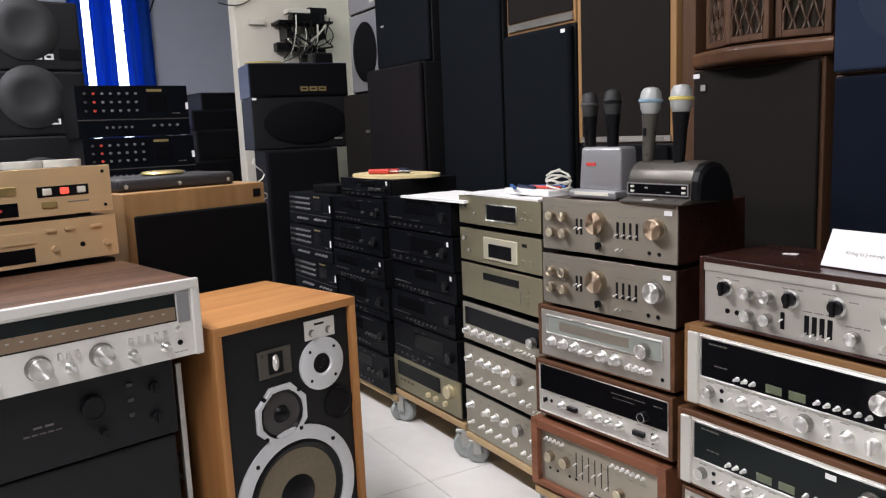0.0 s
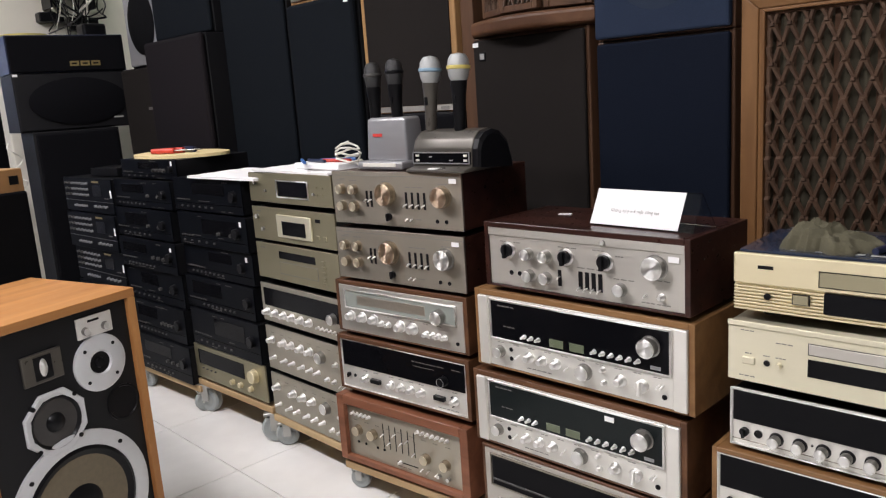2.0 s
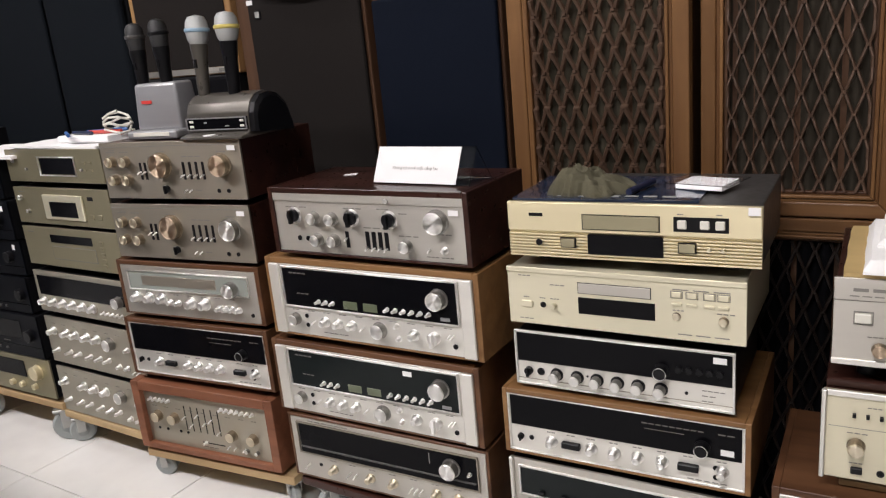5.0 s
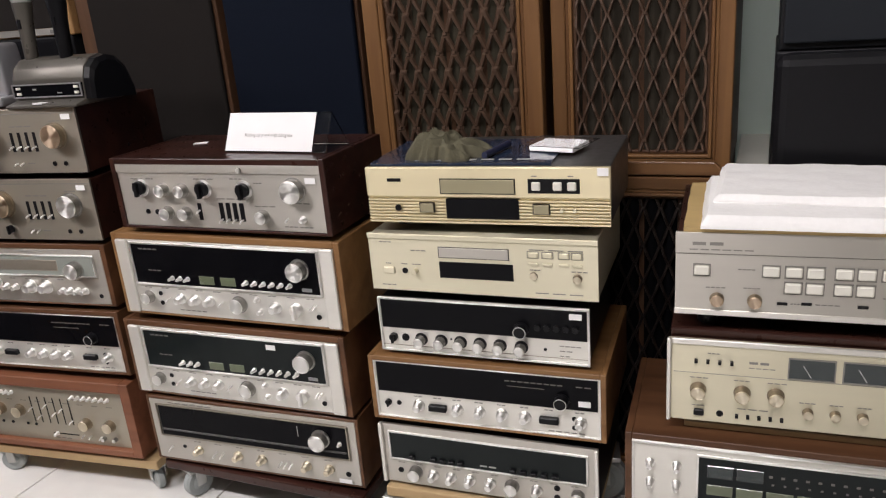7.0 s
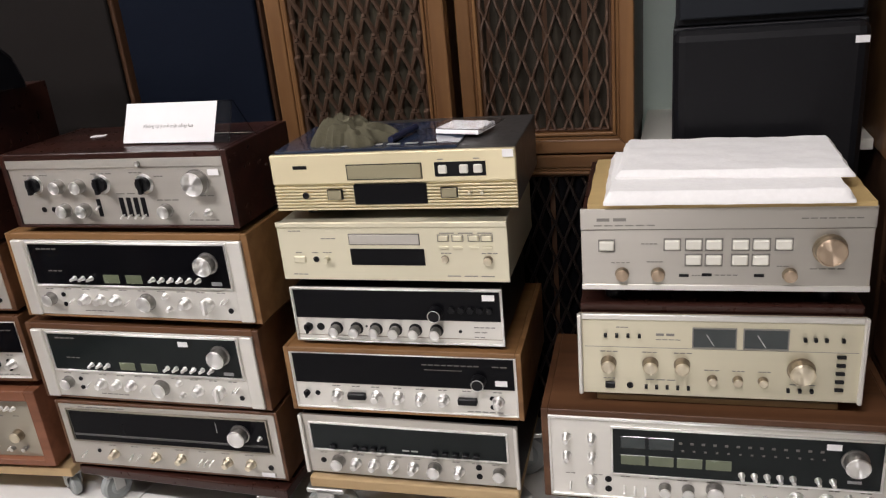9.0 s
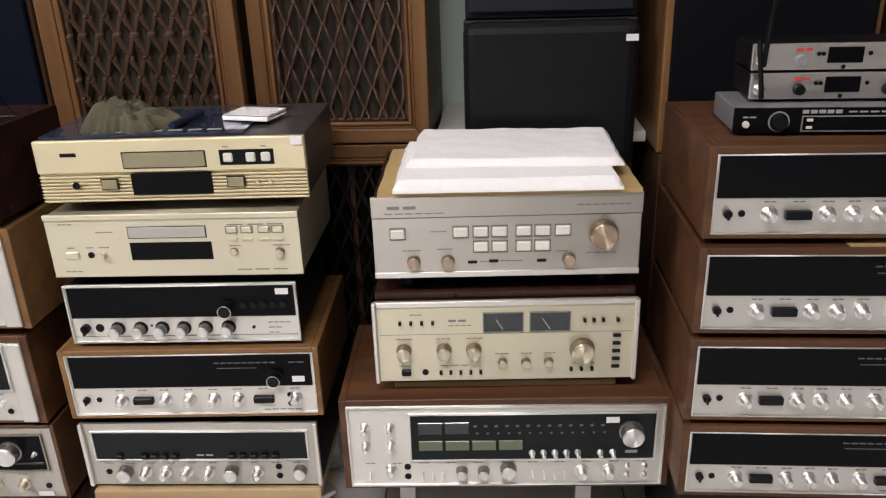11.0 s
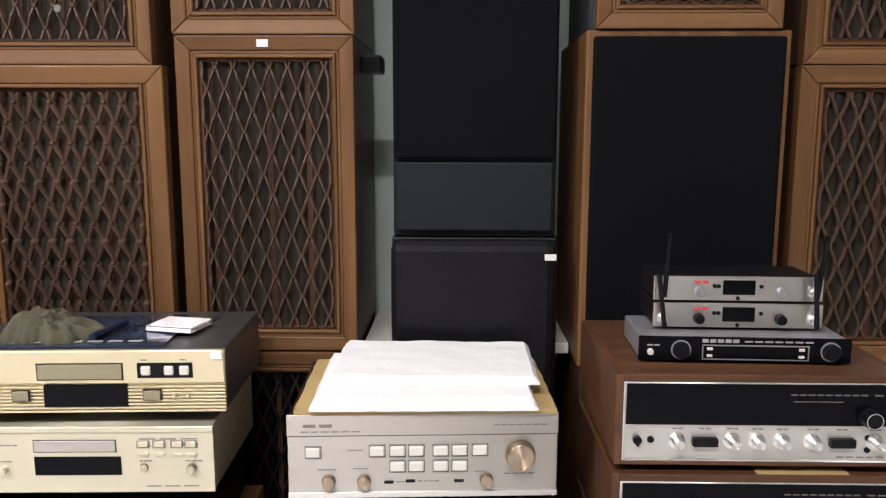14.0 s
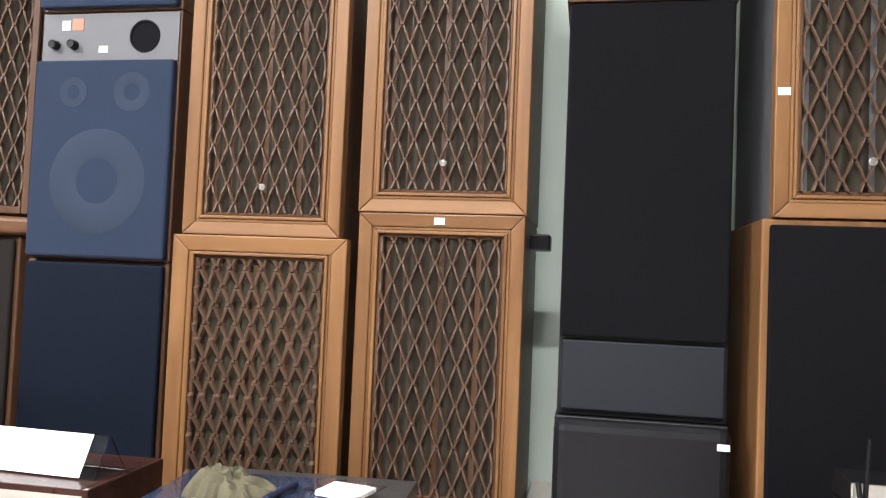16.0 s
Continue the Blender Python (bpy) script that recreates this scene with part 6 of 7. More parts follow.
bm.faces.new(sides[0]), bm.faces.new(sides[1])
bmesh.ops.recalc_face_normals(bm, faces=bm.faces[:])
bmesh.ops.bevel(bm, geom=bm.edges[:], offset=0.003, segments=2, affect="EDGES", profile=0.5, clamp_overlap=True)
part("shell", bm, BROWNGREY, d2, smooth=True)
ends = [[cap.verts.new((x, 0.054 + (y - 0.054) * k, max(0.0005, zz * k))) for y, zz in prof[2:]] for x, k in ((0.0935, 0.97), (0.108, 0.97), (0.114, 0.86))]
for a, b in zip(ends, ends[1:]):
    for k in range(len(a)):
        cap.faces.new((a[k], a[(k + 1) % len(a)], b[(k + 1) % len(a)], b[k]))
cap.faces.new(ends[0]), cap.faces.new(ends[-1])
bmesh.ops.recalc_face_normals(cap, faces=cap.faces[:])
part("end_cap", cap, BLACKPL, d2, "black plastic end cap")
part("front_window", boxes((-0.09, -0.003, 0.018, 0.09, 0.006, 0.046), bevel=0.001), BLACKGLOSS, d2)
pw = Panel(d2, 0.18, 0.018, 0.028, -0.003)
pw.border("window_edge", 0, 0, 1, 1, 0.0025, SILVERPL, 0.002)
pw.keys([0.09, 0.93], 0.30, 0.010, 0.005, OFFWHITE, "button", 0.003)
pw.keys([0.09, 0.93], 0.70, 0.010, 0.005, OFFWHITE, "button", 0.003)
pw.text(0.3, 0.4, 0.012, 0.003, 1)
pw.text(0.65, 0.7, 0.014, 0.002, 1)
pw.put_print(LIGHTTEXT)
part("sticker", boxes((-0.02, -0.029, 0.0075, 0.005, -0.012, 0.0098)), WHITEPAPER, d2)
microphone(facing(1.532, 1.318, A_TOP + 0.088, 4) @ pose(0, 0, 0, -2, 2, 0), BROWNGREY, MESHGREY, BLUEBAND, "bronze-grey microphone with grey wire head", 0.120, 0.0235)
microphone(facing(1.535, 1.222, A_TOP + 0.088, 4) @ pose(0, 0, 0, -2, 1, 0), BLACKPL, MESHGREY, YELLOWBAND, "black microphone with grey head and yellow band", 0.120, 0.0235)

# ---- on the large mahogany amplifier ----
L_TOP = 0.671 + 0.159
sg = thing("sign_holder", facing(1.535, 0.742, L_TOP, -2), "clear acrylic tent sign holding a white paper", "sign")


def slab(pts, t):
    """A thin plate through four corners."""
    bm = bmesh.new()
    a = [Vector(p) for p in pts]
    nrm = (a[1] - a[0]).cross(a[3] - a[0]).normalized() * t
    lo, hi = [bm.verts.new(p) for p in a], [bm.verts.new(p + nrm) for p in a]
    bm.faces.new(lo), bm.faces.new(hi)
    for k in range(4):
        bm.faces.new((lo[k], lo[(k + 1) % 4], hi[(k + 1) % 4], hi[k]))
    bmesh.ops.recalc_face_normals(bm, faces=bm.faces[:])
    return bm


part("front_pane", slab([(-0.118, 0, 0.001), (0.118, 0, 0.001), (0.118, 0.034, 0.071), (-0.118, 0.034, 0.071)], 0.0018), CLEAR, sg, "clear acrylic pane")
part("back_pane", slab([(-0.118, 0.085, 0.001), (0.118, 0.085, 0.001), (0.118, 0.0365, 0.071), (-0.118, 0.0365, 0.071)], 0.0018), CLEAR, sg, "clear acrylic pane")
part("paper", slab([(-0.116, -0.0032, 0.003), (0.088, -0.0032, 0.003), (0.088, 0.0312, 0.0715), (-0.116, 0.0312, 0.0715)], 0.0006), WHITEPAPER, sg, "white printed paper")
cu = bpy.data.curves.new("sign_text", "FONT")
cu.body, cu.size, cu.align_x = "Không tự ý mở mặt căng loa", 0.0095, "CENTER"
tx = new("sign_text", cu)
tx.data.materials.append(GREYTEXT)
tx.parent = sg
tx.matrix_basis = pose(-0.016, 0.0088, 0.029, 64, 0, 0)
solid("paper_scrap", boxes((-0.015, -0.008, 0, 0.015, 0.008, 0.0012)), WHITEPAPER, "small white scrap of paper on an amplifier", "paper", facing(1.62, 0.985, L_TOP + 0.0002, 20))

# ---- on the ribbed CD player ----
T_TOP = 0.6945 + 0.116
mg = sheet(facing(1.525, 0.36, T_TOP, 4), 0.33, 0.20, 0.003, MAGAZINE, "glossy blue-black magazine lying on a CD player", "magazine", "magazine", 0.003, 5)
for k in range(7):
    part("print_bar", boxes((-0.09 + 0.032 * k, 0.016, 0.0058, -0.067 + 0.032 * k, 0.026, 0.0063)), LIGHTTEXT, mg)
bm = bmesh.new()
nx, ny = 46, 34
g = []
for i in range(nx + 1):
    row = []
    for j in range(ny + 1):
        u, v = 2 * i / nx - 1, 2 * j / ny - 1
        r = math.hypot(u, v)
        k = 1.0 / max(1.0, r / max(abs(u), abs(v), 1e-6)) if r else 1.0
        a = math.atan2(v, u)
        fringe = 0.07 * math.sin(34 * a) * max(0.0, -math.cos(a - 0.5)) ** 2
        edge = 1 + 0.13 * math.sin(2 * a + 1) + 0.12 * math.sin(5 * a) + 0.05 * math.sin(11 * a + 2) + fringe
        x, y = u * k * 0.070 * edge, v * k * 0.060 * edge
        rr = min(1.0, r * k)
        ridge = 1 - abs(noise.noise((u * 1.5 + 3, v * 1.9 - u, 2.2))) * 2.2
        crease = 1 - abs(noise.noise((u * 2.3 - v, v * 2.6 + 5, 0.7))) * 1.8
        body = 0.75 + 0.35 * math.exp(-((u + 0.35) ** 2 / 0.16 + v * v / 0.5)) - 0.28 * u
        z = (0.020 * ridge + 0.008 * crease + 0.016) * body * (1 - rr ** 7) + 0.003 + 0.003 * crease * rr
        x += 0.010 * noise.noise((v * 2.5, u * 2.0, 6.1)) * (1 - rr)
        row.append(bm.verts.new((x, y, z)))
    g.append(row)
for i in range(nx):
    for j in range(ny):
        bm.faces.new((g[i][j], g[i + 1][j], g[i + 1][j + 1], g[i][j + 1]))
low = [e for e in bm.edges if e.is_boundary]
ext = bmesh.ops.extrude_edge_only(bm, edges=low)
for v in ext["geom"]:
    if isinstance(v, bmesh.types.BMVert):
        v.co.z = 0.0
bmesh.ops.recalc_face_normals(bm, faces=bm.faces[:])
solid("cleaning_cloth", bm, KHAKI, "crumpled khaki cleaning cloth on a magazine", "cloth", facing(1.585, 0.398, T_TOP + 0.0045, -8), smooth=True)
solid("marker_pen", sweep([(-0.048, 0, 0), (-0.044, 0, 0), (0.048, 0, 0), (0.052, 0, 0)], 0.0058, 10), NAVYPL, "dark blue marker pen on a magazine", "pen", facing(1.60, 0.312, T_TOP + 0.0125, 82), smooth=True)
cdc = thing("disc_case", facing(1.60, 0.215, T_TOP + 0.0065, -12), "clear plastic disc case with white paper", "disc case")
part("paper", boxes((-0.042, 0.006, 0.001, 0.042, 0.075, 0.009)), WHITEPAPER, cdc)
part("cover", boxes((-0.058, -0.003, 0.0105, 0.058, 0.088, 0.0117), bevel=0.0004, seg=1), CLEAR, cdc).visible_shadow = False
part("side_wall", boxes((-0.058, -0.003, 0.0, -0.0568, 0.088, 0.010)), CLEAR, cdc).visible_shadow = False

# ---- foam and cardboard on the square-key amplifier ----
X_TOP = 0.559 + 0.166
sheet(facing(1.478, -0.228, X_TOP, 2.5), 0.405, 0.27, 0.005, CARDBOARD, "brown corrugated cardboard sheet on an amplifier", "cardboard_sheet", "cardboard", 0.003, 11, 0.002)
sheet(facing(1.470, -0.226, X_TOP + 0.0075, 2.5), 0.35, 0.26, 0.017, FOAM, "white packing foam sheet on cardboard", "foam_sheet", "packing foam", 0.004, 12, 0.002, 0.010)
sheet(facing(1.540, -0.236, X_TOP + 0.027, 0), 0.345, 0.225, 0.009, FOAM, "white packing foam sheet on another sheet", "foam_sheet", "packing foam", 0.005, 15, 0.002, 0.006)

# ---- wireless receivers on the last stack ----
E_TOP = 0.675 + 0.144
wr, wp = unit("black-fronted wireless microphone receiver with silver case", "wireless receiver", facing(1.445, -0.695, E_TOP, -2), 0.305, 0.040, 0.14, SILVERPL, BLACKGLOSS, foot=0.003, name="wireless_receiver", group="wireless receivers")
wp.knob([0.20], 0.55, 0.0125, 0.012, BLACKPL)
wp.knob([0.90], 0.5, 0.0135, 0.012, BLACKPL)
for u in (0.20, 0.90):
    x, _, zz = wp.at(u, 0.52)
    part("knob_ring", lathe([(0.0145, 0), (0.0145, 0.002), (0.0125, 0.002), (0.0125, 0)], 24), SILVERPL, wr, at=(x, 0, zz), smooth=True)
wp.knob([0.055], 0.62, 0.005, 0.006, OFFWHITE)
wp.border("window_edge", 0.30, 0.30, 0.80, 0.90, 0.0015, SILVERPL, 0.002)
wp.pane("window", 0.305, 0.33, 0.795, 0.87, BLACKGLOSS, 0.001)
wp.keys([0.335, 0.765], 0.46, 0.008, 0.004, OFFWHITE, "button", 0.003)
wp.keys([0.335, 0.765], 0.74, 0.008, 0.004, OFFWHITE, "button", 0.003)
wp.text(0.30, 0.15, 0.055, 0.005, 5)
wp.text(0.50, 0.16, 0.10, 0.0022, 7)
wp.text(0.04, 0.35, 0.02, 0.002, 2)
wp.text(0.44, 0.55, 0.012, 0.003, 1)
wp.text(0.62, 0.72, 0.012, 0.003, 1)
wp.put_print(LIGHTTEXT)
for k in range(2):
    zz = E_TOP + 0.0405 + k * 0.0405
    w2, q2 = unit("small silver wireless receiver with dark display and antennas", "wireless receiver", facing(1.492 + 0.004 * k, -0.699, zz, -2), 0.252, 0.040, 0.11, BLACKMETAL, POLISHED, foot=0.002, name="wireless_receiver", group="wireless receivers")
    q2.pane("display", 0.41, 0.16, 0.60, 0.74, BLACKGLOSS, 0.0015)
    q2.knob([0.27, 0.75], 0.62, 0.0085, 0.012, SILVERPL if k else BLACKPL)
    q2.jack([0.36, 0.385, 0.635], 0.40, 0.003)
    q2.jack([0.50], 0.88, 0.003)
    q2.text(0.24, 0.24, 0.024, 0.004, 2)
    q2.put_print(REDTEXT)
    for s, lean in ((-1, -9 + 11 * k), (1, -6 + 10 * k)):
        an = part("antenna", sweep([(0, 0, -0.006), (0, 0, 0.03), (0, 0, 0.078 + 0.012 * k)], 0.0036, 10), BLACKPL, w2, "black rubber antenna", at=pose(s * 0.112, -0.013, 0.012 + 0.004 * k, 4, lean, 0), smooth=True)
        part("antenna_nut", lathe([(0.008, 0), (0.008, 0.008), (0.005, 0.010), (0, 0.010)], 16), CHROME, w2, at=(s * 0.112, 0, 0.016), smooth=True)

# ---- left of the aisle ----
hp = thing("studio_loudspeaker", pose(0.701, 1.607, 0.062, 0, 0, 16.4), "oak loudspeaker with bare black baffle and silver-ringed drivers", "loudspeaker")
HW, HH, HD = 0.39, 0.67, 0.385
for nm, b, ma in (("side_panel", (-HW / 2, 0, 0, -HW / 2 + 0.02, HD, HH - 0.02), ORANGEZ), ("side_panel", (HW / 2 - 0.02, 0, 0, HW / 2, HD, HH - 0.02), ORANGEZ),
                  ("top_panel", (-HW / 2, 0, HH - 0.02, HW / 2, HD, HH), ORANGEX), ("bottom_panel", (-HW / 2 + 0.02, 0, 0, HW / 2 - 0.02, HD, 0.02), ORANGEX)):
    part(nm, boxes(b, bevel=0.0015), ma, hp)
part("baffle", boxes((-HW / 2 + 0.02, 0.012, 0.02, HW / 2 - 0.02, HD - 0.01, HH - 0.02)), BLACKVINYL, hp, "black painted baffle")


def driver(x, z, r, ring, octagon=False, cone=None):
    cone = cone or CONE
    u = part("driver_frame", lathe([(r, 0.0), (r, 0.006), (r * 0.96, 0.008), (r * 0.80, 0.006), (r * 0.78, -0.002)], 8 if octagon else 44), ring, hp, "silver cast driver frame", at=pose(x, 0.012, z, 0, 22.5 if octagon else 0, 0), smooth=not octagon)
    part("surround", lathe([(r * 0.80, 0.003), (r * 0.75, 0.008), (r * 0.69, 0.003), (r * 0.67, 0.0012)], 40), BLACKPL, hp, at=(x, 0.012, z), smooth=True)
    part("cone", lathe([(r * 0.68, 0.0014), (r * 0.30, 0.0010), (r * 0.28, 0.0011)], 40), cone, hp, at=(x, 0.012, z), smooth=True)
    part("dust_cap", lathe([(r * 0.29, 0.001), (r * 0.24, 0.008), (r * 0.12, 0.013), (0, 0.0145)], 32), BLACKPL, hp, at=(x, 0.012, z), smooth=True)
    for k in range(4):
        a = math.pi / 4 + k * math.pi / 2
        part("screw", lathe([(0.0055, 0.0), (0.005, 0.0095), (0, 0.0105)], 10), BLACKPL, hp, at=(x + r * 0.9 * math.cos(a), 0.012, z + r * 0.9 * math.sin(a)))


driver(-0.004, HH - 0.445, 0.168, WHITERING)
driver(-0.034, HH - 0.236, 0.074, WHITERING, octagon=True, cone=GREYPL)
tx0, tz0 = 0.088, HH - 0.145
part("tweeter_ring", lathe([(0.064, 0), (0.064, 0.006), (0.060, 0.008), (0.028, 0.008), (0.024, 0.003)], 40), WHITERING, hp, "white metal tweeter ring", at=(tx0, 0.012, tz0), smooth=True)
part("tweeter_cone", lathe([(0.025, 0.001), (0.025, 0.0035), (0.012, 0.0015), (0.010, 0.006), (0, 0.008)], 28), BLACKPL, hp, at=(tx0, 0.012, tz0), smooth=True)
for k in range(4):
    a = math.pi / 4 + k * math.pi / 2
    part("screw", lathe([(0.0045, 0.0), (0.004, 0.0095), (0, 0.0105)], 10), BLACKPL, hp, at=(tx0 + 0.05 * math.cos(a), 0.012, tz0 + 0.05 * math.sin(a)))
part("horn_plate", boxes((-0.088, 0.004, HH - 0.142, 0.0, 0.0118, HH - 0.078), bevel=0.002), BROWNGREY, hp, "grey super tweeter plate")
part("horn_mouth", boxes((-0.064, 0.0028, HH - 0.135, -0.024, 0.0038, HH - 0.085), bevel=0.0004, seg=1), BLACKPL, hp)
part("horn_bar", lathe([(0.009, 0), (0.0, 0.006)], 12), CHROME, hp, at=pose(-0.044, 0.0028, HH - 0.11, 0, 0, 0) @ Matrix.Diagonal((1, 1, 2.2, 1)))
part("port", lathe([(0.042, 0), (0.042, 0.004), (0.038, 0.004), (0.036, 0.0005), (0, 0.0006)], 32), BLACKPL, hp, at=(0.132, 0.012, HH - 0.255), smooth=True)
part("badge_plate", boxes((0.045, 0.007, HH - 0.082, 0.132, 0.0118, HH - 0.036), bevel=0.001), SATIN, hp, "pale metal level control plate")
for u in (0.063, 0.112):
    part("level_knob", knob_mesh(0.008, 0.010, CHROME, "drum"), CHROME, hp, at=(u, 0.007, HH - 0.066))
part("lettering", boxes((0.072, 0.0062, HH - 0.049, 0.1, 0.0072, HH - 0.044)), BLACKPL, hp)
solid("low_stand", boxes((-0.19, 0.01, 0, 0.19, 0.38, 0.0615), bevel=0.003), BLACKVINYL, "low black stand under an oak loudspeaker", "stand", pose(0.701, 1.607, 0, 0, 0, 16.4))

# silver receiver on black units
lr, lp = unit("large silver receiver with warm-lit dial and rosewood case", "receiver", pose(0.243, 1.492, 0.683, 0, 0, 12.8), 0.51, 0.166, 0.40, ROSEWOODX, SATIN, foot=0.006, name="receiver", group="units left of the aisle")
lp.pane("top_edge", 0.0, 0.0, 1.0, 0.13, SATIN, 0.006, 0.002)
for u0, u1 in ((0.0, 0.03), (0.965, 1.0)):
    lp.pane("cheek", u0, 0.13, u1, 1.0, SATIN, 0.006, 0.002)
lp.pane("dial_glass", 0.05, 0.16, 0.90, 0.52, SMOKE, 0.001)
DIALAMBER = mat("amber_dial_scale", (0.20, 0.14, 0.09), 0.3, 0, 0.15, 30, bump=0.0, coat=0.3)
lp.pane("scale_plate", 0.06, 0.33, 0.895, 0.50, DIALAMBER, 0.002)
lp.pane("dial_end", 0.905, 0.15, 0.955, 0.54, SILVERPL, 0.003)
ql = Panel(lr, lp.w, lp.z0, lp.h, -0.002)
for u in sp(0.1, 0.84, 17):
    ql.text(u, 0.395, 0.008, 0.003, 1)
ql.put_print(LIGHTTEXT)
lp.knob([0.38, 0.60], 0.74, 0.0245, 0.022)
lp.knob([0.24], 0.82, 0.009, 0.018, CHROME, "cone")
lp.knob([0.49, 0.715, 0.845], 0.82, 0.011, 0.018, CHROME, "cone")
lp.knob([0.90], 0.62, 0.007, 0.014, CHROME, "cone")
lp.keys(sp(0.455, 0.515, 3) + [0.71, 0.745, 0.81, 0.845, 0.775], 0.655, 0.008, 0.013, CHROME, "button", 0.006)
lp.jack([0.905], 0.80, 0.0055)
lp.text(0.88, 0.92, 0.03, 0.0016, 3)
lp.put_print()
b1, q1 = unit("black power amplifier with dark knobs", "amplifier", pose(0.215, 1.515, 0.52, 0, 0, 12.8), 0.44, 0.162, 0.36, BLACKMETAL, BLACKVINYL, foot=0.006, group="units left of the aisle")
q1.knob([0.62], 0.36, 0.026, 0.02, BLACKPL)
q1.knob([0.90], 0.30, 0.012, 0.02, BLACKPL, "pointer")
q1.knob([0.90], 0.70, 0.012, 0.02, BLACKPL, "pointer")
q1.knob([0.18], 0.50, 0.012, 0.02, BLACKPL, "pointer")
q1.knob([0.66], 0.72, 0.008, 0.014, BLACKPL)
q1.keys([0.79], 0.2, 0.012, 0.008, GREYPL)
q1.keys([0.79], 0.4, 0.012, 0.008, GREYPL)
q1.keys([0.79], 0.6, 0.012, 0.008, GREYPL)
q1.text(0.38, 0.45, 0.04, 0.004, 2)
q1.text(0.34, 0.53, 0.07, 0.0025, 5)
q1.put_print(DIMTEXT)
b2 = thing("black_cabinet", pose(0.215, 1.525, 0.0, 0, 0, 12.8), "black cabinet below stacked amplifiers", "cabinet")
part("body", boxes((-0.215, 0, 0, 0.215, 0.35, 0.5195), bevel=0.004), BLACKVINYL, b2)
solid("steel_strip", boxes((-0.006, 0, 0, 0.006, 0.012, 0.66), bevel=0.001), STEEL, "narrow steel upright beside black amplifiers", "upright", pose(0.447, 1.60, 0.0, 0, 0, 12.8))
loop = [(0.035 * math.cos(a * 0.45), 0.01 * math.sin(a * 0.9), 0.05 * math.sin(a * 0.45)) for a in range(15)]
solid("cable_loop", sweep(loop, 0.003, 8), GREYPL, "grey cable loop hanging beside black amplifiers", "cable", pose(0.475, 1.70, 0.40, 0, 0, 12.8), smooth=True)

# gold CD players behind them
g0 = thing("black_cabinet", pose(0.19, 1.905, 0.0, 0, 0, 20), "black cabinet under gold CD players", "cabinet")
part("body", boxes((-0.215, 0, 0, 0.215, 0.3, 0.852), bevel=0.004), BLACKVINYL, g0)
c1, k1 = unit("gold CD player with long dark display", "cd player", pose(0.195, 1.885, 0.853, 0, 0, 20), 0.435, 0.108, 0.28, BLACKMETAL, GOLD, foot=0.008, name="cd_player", group="gold CD players")
k1.pane("display", 0.10, 0.58, 0.55, 0.9, BLACKGLOSS, 0.001)
k1.pane("disc_tray", 0.08, 0.22, 0.56, 0.48, GOLD, 0.003)
k1.keys([0.64, 0.74, 0.88], 0.24, 0.024, 0.007, GOLD)
k1.knob([0.65, 0.93], 0.66, 0.008, 0.008, GOLD)
k1.jack([0.80], 0.64, 0.006)
c2, k2 = unit("gold CD player with red-lit key and display", "cd player", pose(0.192, 1.878, 0.962, 0, 0, 20), 0.435, 0.118, 0.28, BLACKMETAL, GOLD, foot=0.008, name="cd_player", group="gold CD players")
k2.pane("disc_tray", 0.10, 0.34, 0.50, 0.50, BRASS, 0.003)
k2.pane("display", 0.10, 0.66, 0.50, 0.94, BLACKGLOSS, 0.001)
k2.pane("key_bed", 0.60, 0.38, 0.87, 0.60, BLACKPL, 0.001)
k2.keys([0.65, 0.83], 0.49, 0.020, 0.015, OFFWHITE, "button", 0.004)
REDLIT = mat("red_lit_key", (0.9, 0.10, 0.06), 0.4, emit=0.8)
k2.keys([0.74], 0.49, 0.020, 0.015, REDLIT, "button", 0.004)
k2.keys([0.655], 0.76, 0.034, 0.016, BRASS, "button", 0.003)
k2.keys([0.81], 0.73, 0.05, 0.003, GREYTEXT, "button", 0.001)
k2.jack([0.955], 0.14, 0.004)
k2.jack([0.955], 0.86, 0.004)
k3 = Panel(c2, k2.w, k2.z0, k2.h, -0.001)
k3.text(0.22, 0.80, 0.02, 0.008, 2)
k3.text(0.38, 0.80, 0.02, 0.006, 2)
k3.put_print(REDTEXT)
for k, (dx, dy) in enumerate(((0.02, 0.05), (0.10, 0.06))):
    solid("tape_roll", lathe([(0.022, 0), (0.044, 0), (0.044, 0.016), (0.022, 0.016), (0.022, 0)], 32, "z"), OFFWHITE, "roll of white tape on a gold CD player", "tape roll", pose(0.192 + dx, 1.9 + dy, 1.0802, 0, 0, 20), smooth=True)

# oak loudspeaker with a leatherette case on it
j0 = thing("black_cabinet", pose(0.648, 2.15, 0.0, 0, 0, 17), "black stand under an oak loudspeaker", "stand")
part("body", boxes((-0.2, 0, 0, 0.2, 0.3, 0.4395), bevel=0.004), BLACKVINYL, j0)
j1 = thing("oak_loudspeaker", pose(0.642, 2.137, 0.44, 0, 0, 17), "pale oak loudspeaker with charcoal grille", "loudspeaker")
part("cabinet", boxes((-0.215, 0.0, 0, 0.215, 0.31, 0.558), bevel=0.003), PALEOAKZ, j1)
part("grille", boxes((-0.195, -0.014, 0.02, 0.213, -0.0003, 0.498), bevel=0.008, seg=3), CHARCLOTH, j1, "charcoal grille cloth")
part("badge", boxes((0.175, -0.002, 0.517, 0.2, -0.0003, 0.54)), BLACKPL, j1)
case = thing("leatherette_case", pose(0.60, 2.17, 0.9985, 0, 0, 14), "flat black leatherette case with studs", "case")
part("lid", boxes((-0.17, 0.0, 0.0, 0.17, 0.22, 0.036), bevel=0.010, seg=3), LEATHER, case, smooth=True)
